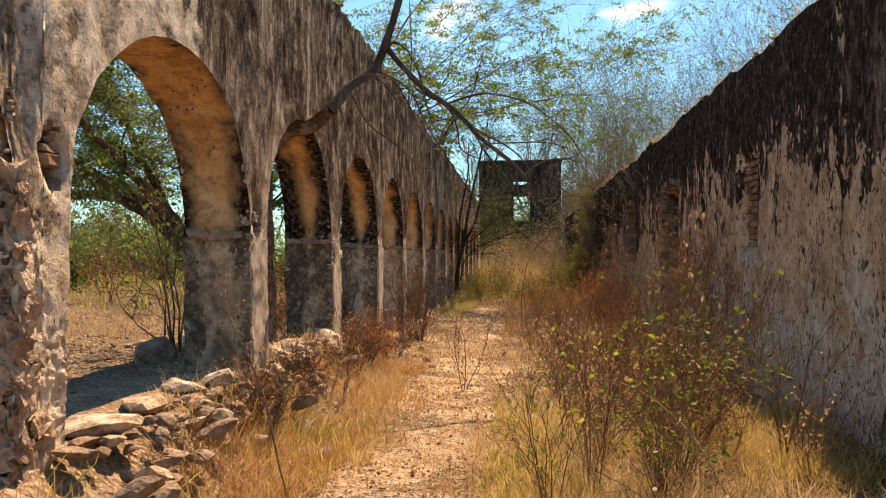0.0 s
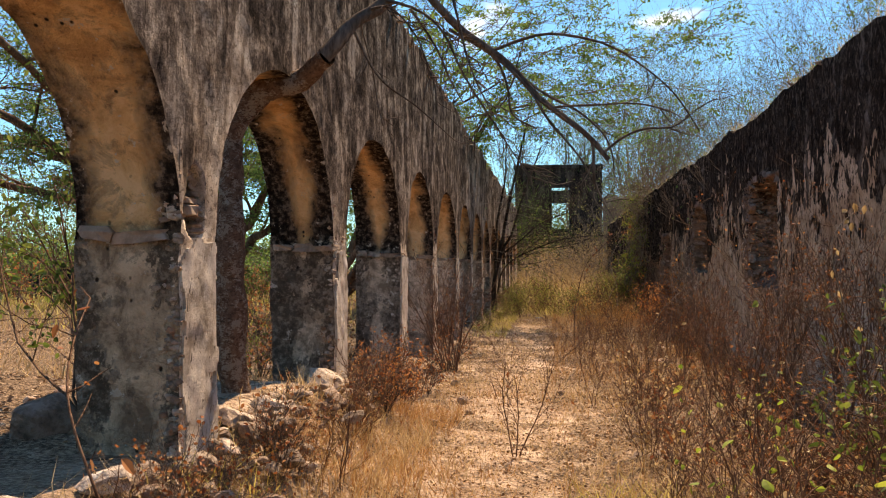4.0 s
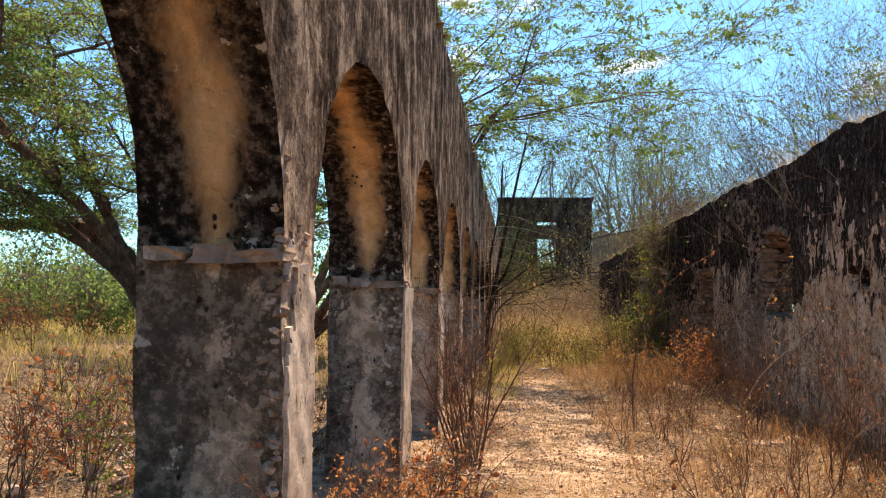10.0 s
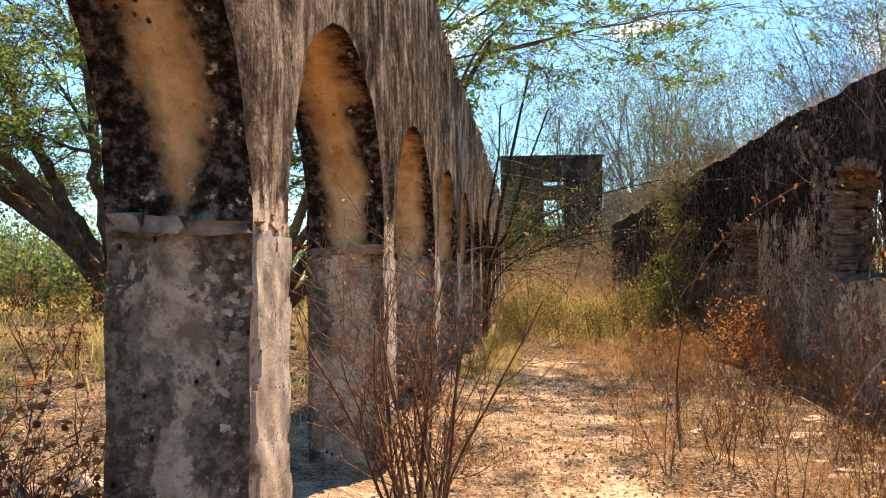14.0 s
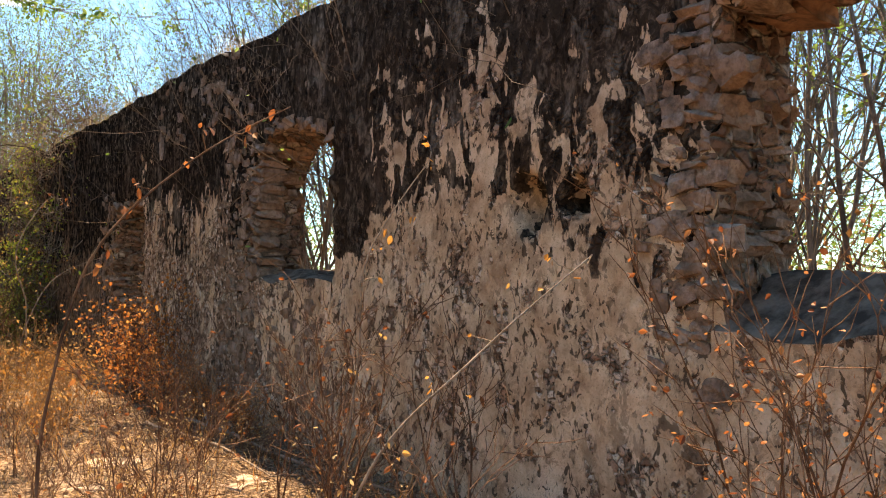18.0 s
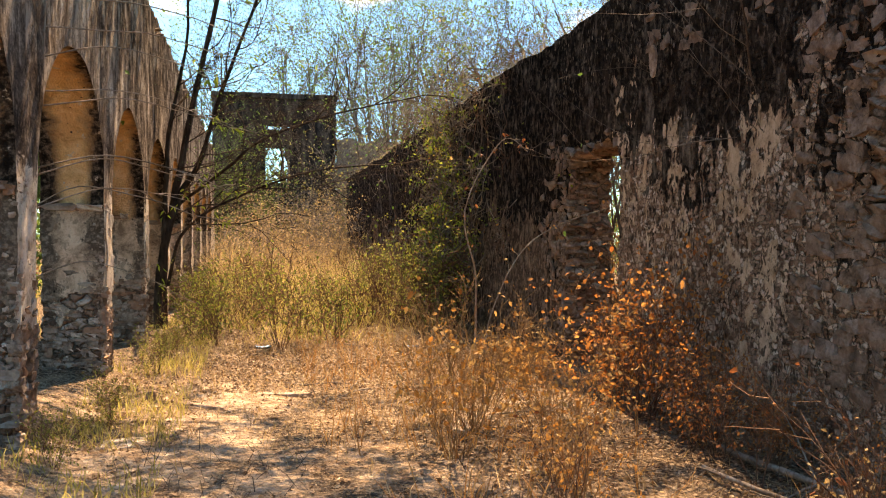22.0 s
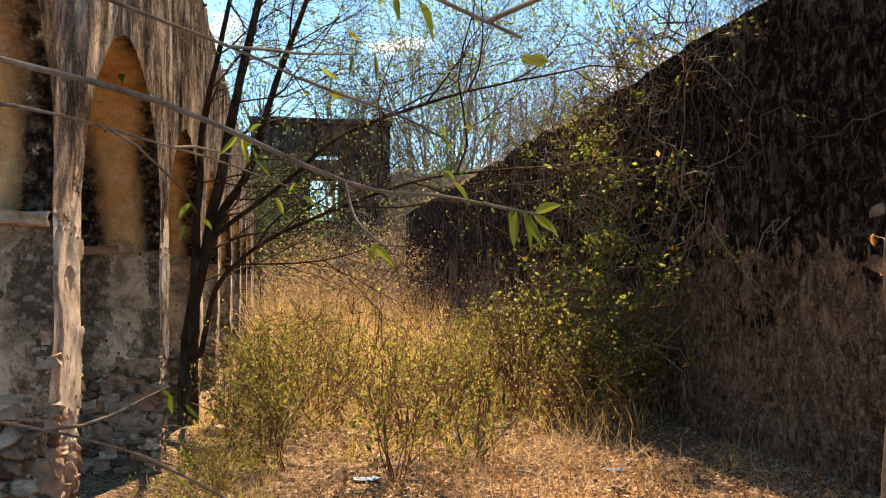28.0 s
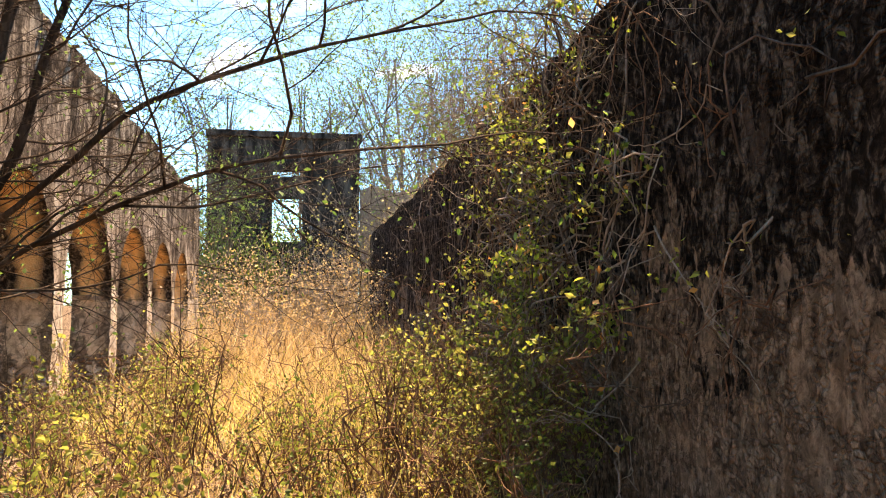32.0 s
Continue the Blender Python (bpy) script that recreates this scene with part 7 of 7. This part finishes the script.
for y0, low, full in ((6.52, 0.35, 1.0), (9.44, 0.3, 1.0), (12.53, 0.3, 0.75), (15.32, 0.35, 0.75), (18.45, 0.75, 0.45), (21.36, 0.8, 0.35), (24.24, 0.8, 0.4), (27.08, 0.8, 0.4)):
    ys, zs = np.linspace(y0 + 0.015, y0 + PW - 0.005, 25), np.linspace(low, 1.585, 70)
    gy, gz_ = np.meshgrid(ys, zs, indexing="ij")
    g = wobble(np.stack([np.full_like(gy, LX0), gy, gz_], -1))
    mid = (g[:-1, :-1] + g[1:, 1:]) / 2
    edge = 0.05 * vnoise(mid, 7.0, 301) + 0.03 * vnoise(mid, 22.0, 302)
    keep = (mid[..., 1] - y0 - 0.035 + edge > 0) & (y0 + PW - 0.02 - mid[..., 1] + edge * 0.5 > 0) & (1.565 - mid[..., 2] + edge > 0) & (mid[..., 2] - low - 0.06 + edge > 0)
    keep &= vnoise(mid, 4.5, 303) + 0.5 * vnoise(mid, 13.0, 304) < full - 0.1
    front = g + np.stack([0.014 + 0.004 * vnoise(g, 9.0, 305), np.zeros_like(gy), np.zeros_like(gy)], -1)
    behind = g - (0.02, 0, 0)
    ny, nz = gy.shape
    i = np.arange(ny * nz).reshape(ny, nz)
    quads = [np.stack([i[:-1, :-1], i[1:, :-1], i[1:, 1:], i[:-1, 1:]], -1)[keep]]
    pad = np.pad(keep, 1)
    for gone, a, e in ((~pad[:-2, 1:-1], i[:-1, :-1], i[:-1, 1:]), (~pad[2:, 1:-1], i[1:, :-1], i[1:, 1:]), (~pad[1:-1, :-2], i[:-1, :-1], i[1:, :-1]), (~pad[1:-1, 2:], i[:-1, 1:], i[1:, 1:])):
        rim = keep & gone
        quads.append(np.stack([a[rim], e[rim], e[rim] + ny * nz, a[rim] + ny * nz], -1))
    b = Buf()
    b.add(np.concatenate([front.reshape(-1, 3), behind.reshape(-1, 3)]), np.concatenate(quads))
    b.obj("plaster_coat", [M_SKIN], PIER_OBS[y0], "pale pitted plaster coat with a ragged edge", smooth=False)

# ---- stones, bricks and lintels of the long wall ----
JAMBS = [rough_mesh("rough_stone", s + 70, M_STONEB) for s in range(7)]
JAMBS_W = [rough_mesh("rough_stone", s + 90, M_BRICK) for s in range(4)]
for y0, y1, s0, s1, top, deep in OPEN:
    z = (s0 or 0.05) - 0.1
    while z < float(head(y0, top, y1 - 0.15)) + 0.05:      # north jamb, course by course, broken back unevenly
        h = rk.uniform(0.035, 0.085)
        fine = JAMBS if rk.random() < 0.88 else JAMBS_W
        x = RX0 + 0.006 + rk.uniform(0, 0.02)
        while x < RX1 - 0.03:
            l = min(rk.uniform(0.07, 0.2), RX1 - x + 0.01)
            if rk.random() < 0.6:
                back = y1 + 0.088 + rk.uniform(-0.025, 0.02) + 0.02 * math.sin(z * 11)
                piece("stone", rk.choice(fine), wall_east, pose(x + l / 2, back, z + h / 2, rk.uniform(-14, 14), rk.uniform(-14, 14), rk.uniform(-12, 12)) @ Matrix.Diagonal((l * 1.02, 0.2, h * rk.uniform(0.8, 1.2), 1)))
            x += l
        y = y1 - deep + rk.uniform(-0.02, 0.05) - 0.03 * math.sin(z * 9 + 1)
        while deep and y < y1 + 0.05:                      # what is left of the jamb's front
            l = rk.uniform(0.07, 0.19)
            wx = rk.uniform(0.16, 0.26)
            piece("stone", rk.choice(fine), wall_east, pose(RX0 + 0.008 + wx / 2 + rk.uniform(-0.01, 0.025), y + l / 2, z + h / 2 + rk.uniform(-0.012, 0.012), rk.uniform(-7, 7), rk.uniform(-5, 5), rk.uniform(-7, 7)) @ Matrix.Diagonal((wx, l * 0.98, h * rk.uniform(0.85, 1.15), 1)))
            y += l
        y = y1 + 0.02
        while y < y1 + rk.uniform(0.15, 0.5):              # quoins sunk in the face beside it
            l = rk.uniform(0.05, 0.14)
            piece("stone", rk.choice(JAMBS), wall_east, pose(RX0 + 0.053 + rk.uniform(-0.006, 0.012), y + l / 2, z + h / 2 + rk.uniform(-0.015, 0.015), rk.uniform(-8, 8), rk.uniform(-5, 5), rk.uniform(-5, 5)) @ Matrix.Diagonal((0.09, l * 0.96, h * rk.uniform(0.8, 1.1), 1)))
            y += l * rk.uniform(1.1, 2.4)
        z += h
    y = y0 - 0.05
    while y < y1 - 0.02:                                   # stones over the opening
        l = rk.uniform(0.08, 0.2) if deep else rk.uniform(0.14, 0.34)
        zz = float(head(y0, top, min(max(y + l / 2, y0), y1)))
        for x in ((0.06, 0.2, 0.36) if deep else (0.13, 0.38)):
            piece("lintel_stone", rk.choice(JAMBS + JAMBS_W), wall_east, pose(RX0 + x + rk.uniform(-0.02, 0.02), y + l / 2, zz + 0.03 + rk.uniform(-0.02, 0.03), rk.uniform(-12, 12), rk.uniform(-6, 6), rk.uniform(-6, 6)) @ Matrix.Diagonal((0.15 if deep else 0.25, l * 1.0, rk.uniform(0.05, 0.1), 1)))
        y += l
for n, ya, yb, za, zb in ((90, 20.15, 20.95, 0.5, 2.7), (50, 24.9, 25.7, 0.3, 2.4), (45, 18.7, 20.3, 0.4, 1.25), (24, 15.2, 15.7, 0.9, 2.6), (50, 20.3, 23.0, 2.75, 3.4)):
    for j in range(n):
        s = rk.uniform(0.05, 0.13)
        piece("stone", rk.choice(JAMBS), wall_east, pose(RX0 + 0.032 + rk.uniform(-0.006, 0.008), rk.uniform(ya, yb), rk.uniform(za, zb), rk.uniform(-20, 20), rk.uniform(-6, 6), rk.uniform(-6, 6)) @ Matrix.Diagonal((0.08, s * 1.4, s * 0.8, 1)))
for j in range(150):
    y = rk.uniform(3, 46)
    s = rk.uniform(0.06, 0.17)
    piece("stone", rk.choice(CHIP), wall_east, pose(RX0 + rk.uniform(0.0, 0.3), y, float(east_top(np.array([RX0]), np.array([y]))[0]) + rk.uniform(-0.04, 0.02), rk.uniform(-15, 15), rk.uniform(-15, 15), rk.uniform(0, 360)) @ Matrix.Diagonal((s, s * 1.3, s * 0.6, 1)))

z = 1.50
while z < 2.45:
    y = 9.28
    while y < 9.98:
        piece("brick", rk.choice(IMP), wall_east, pose(RX0 + 0.13 + rk.uniform(-0.02, 0.03), y + 0.1, z, rk.uniform(-4, 4), rk.uniform(-4, 4), 90 + rk.uniform(-5, 5)) @ Matrix.Diagonal((1, 0.7, 1.1, 1)))
        y += 0.22
    z += 0.07
bm = bmesh.new()
vs = [bm.verts.new((0, 0.055 * math.cos(a) * (1 + 0.15 * math.sin(3 * a)), 0.13 * math.sin(a))) for a in np.linspace(0, 2 * math.pi, 14)[:-1]]
f = bm.faces.new(vs)
for v in bmesh.ops.extrude_face_region(bm, geom=[f])["geom"]:
    if isinstance(v, bmesh.types.BMVert):
        v.co.x -= 0.02
bmesh.ops.recalc_face_normals(bm, faces=bm.faces[:])
flake = part("plaster_flake", bm, M_RUBPALE, wall_east)
flake.location = (RX0 - 0.004, 22.86, 2.77)
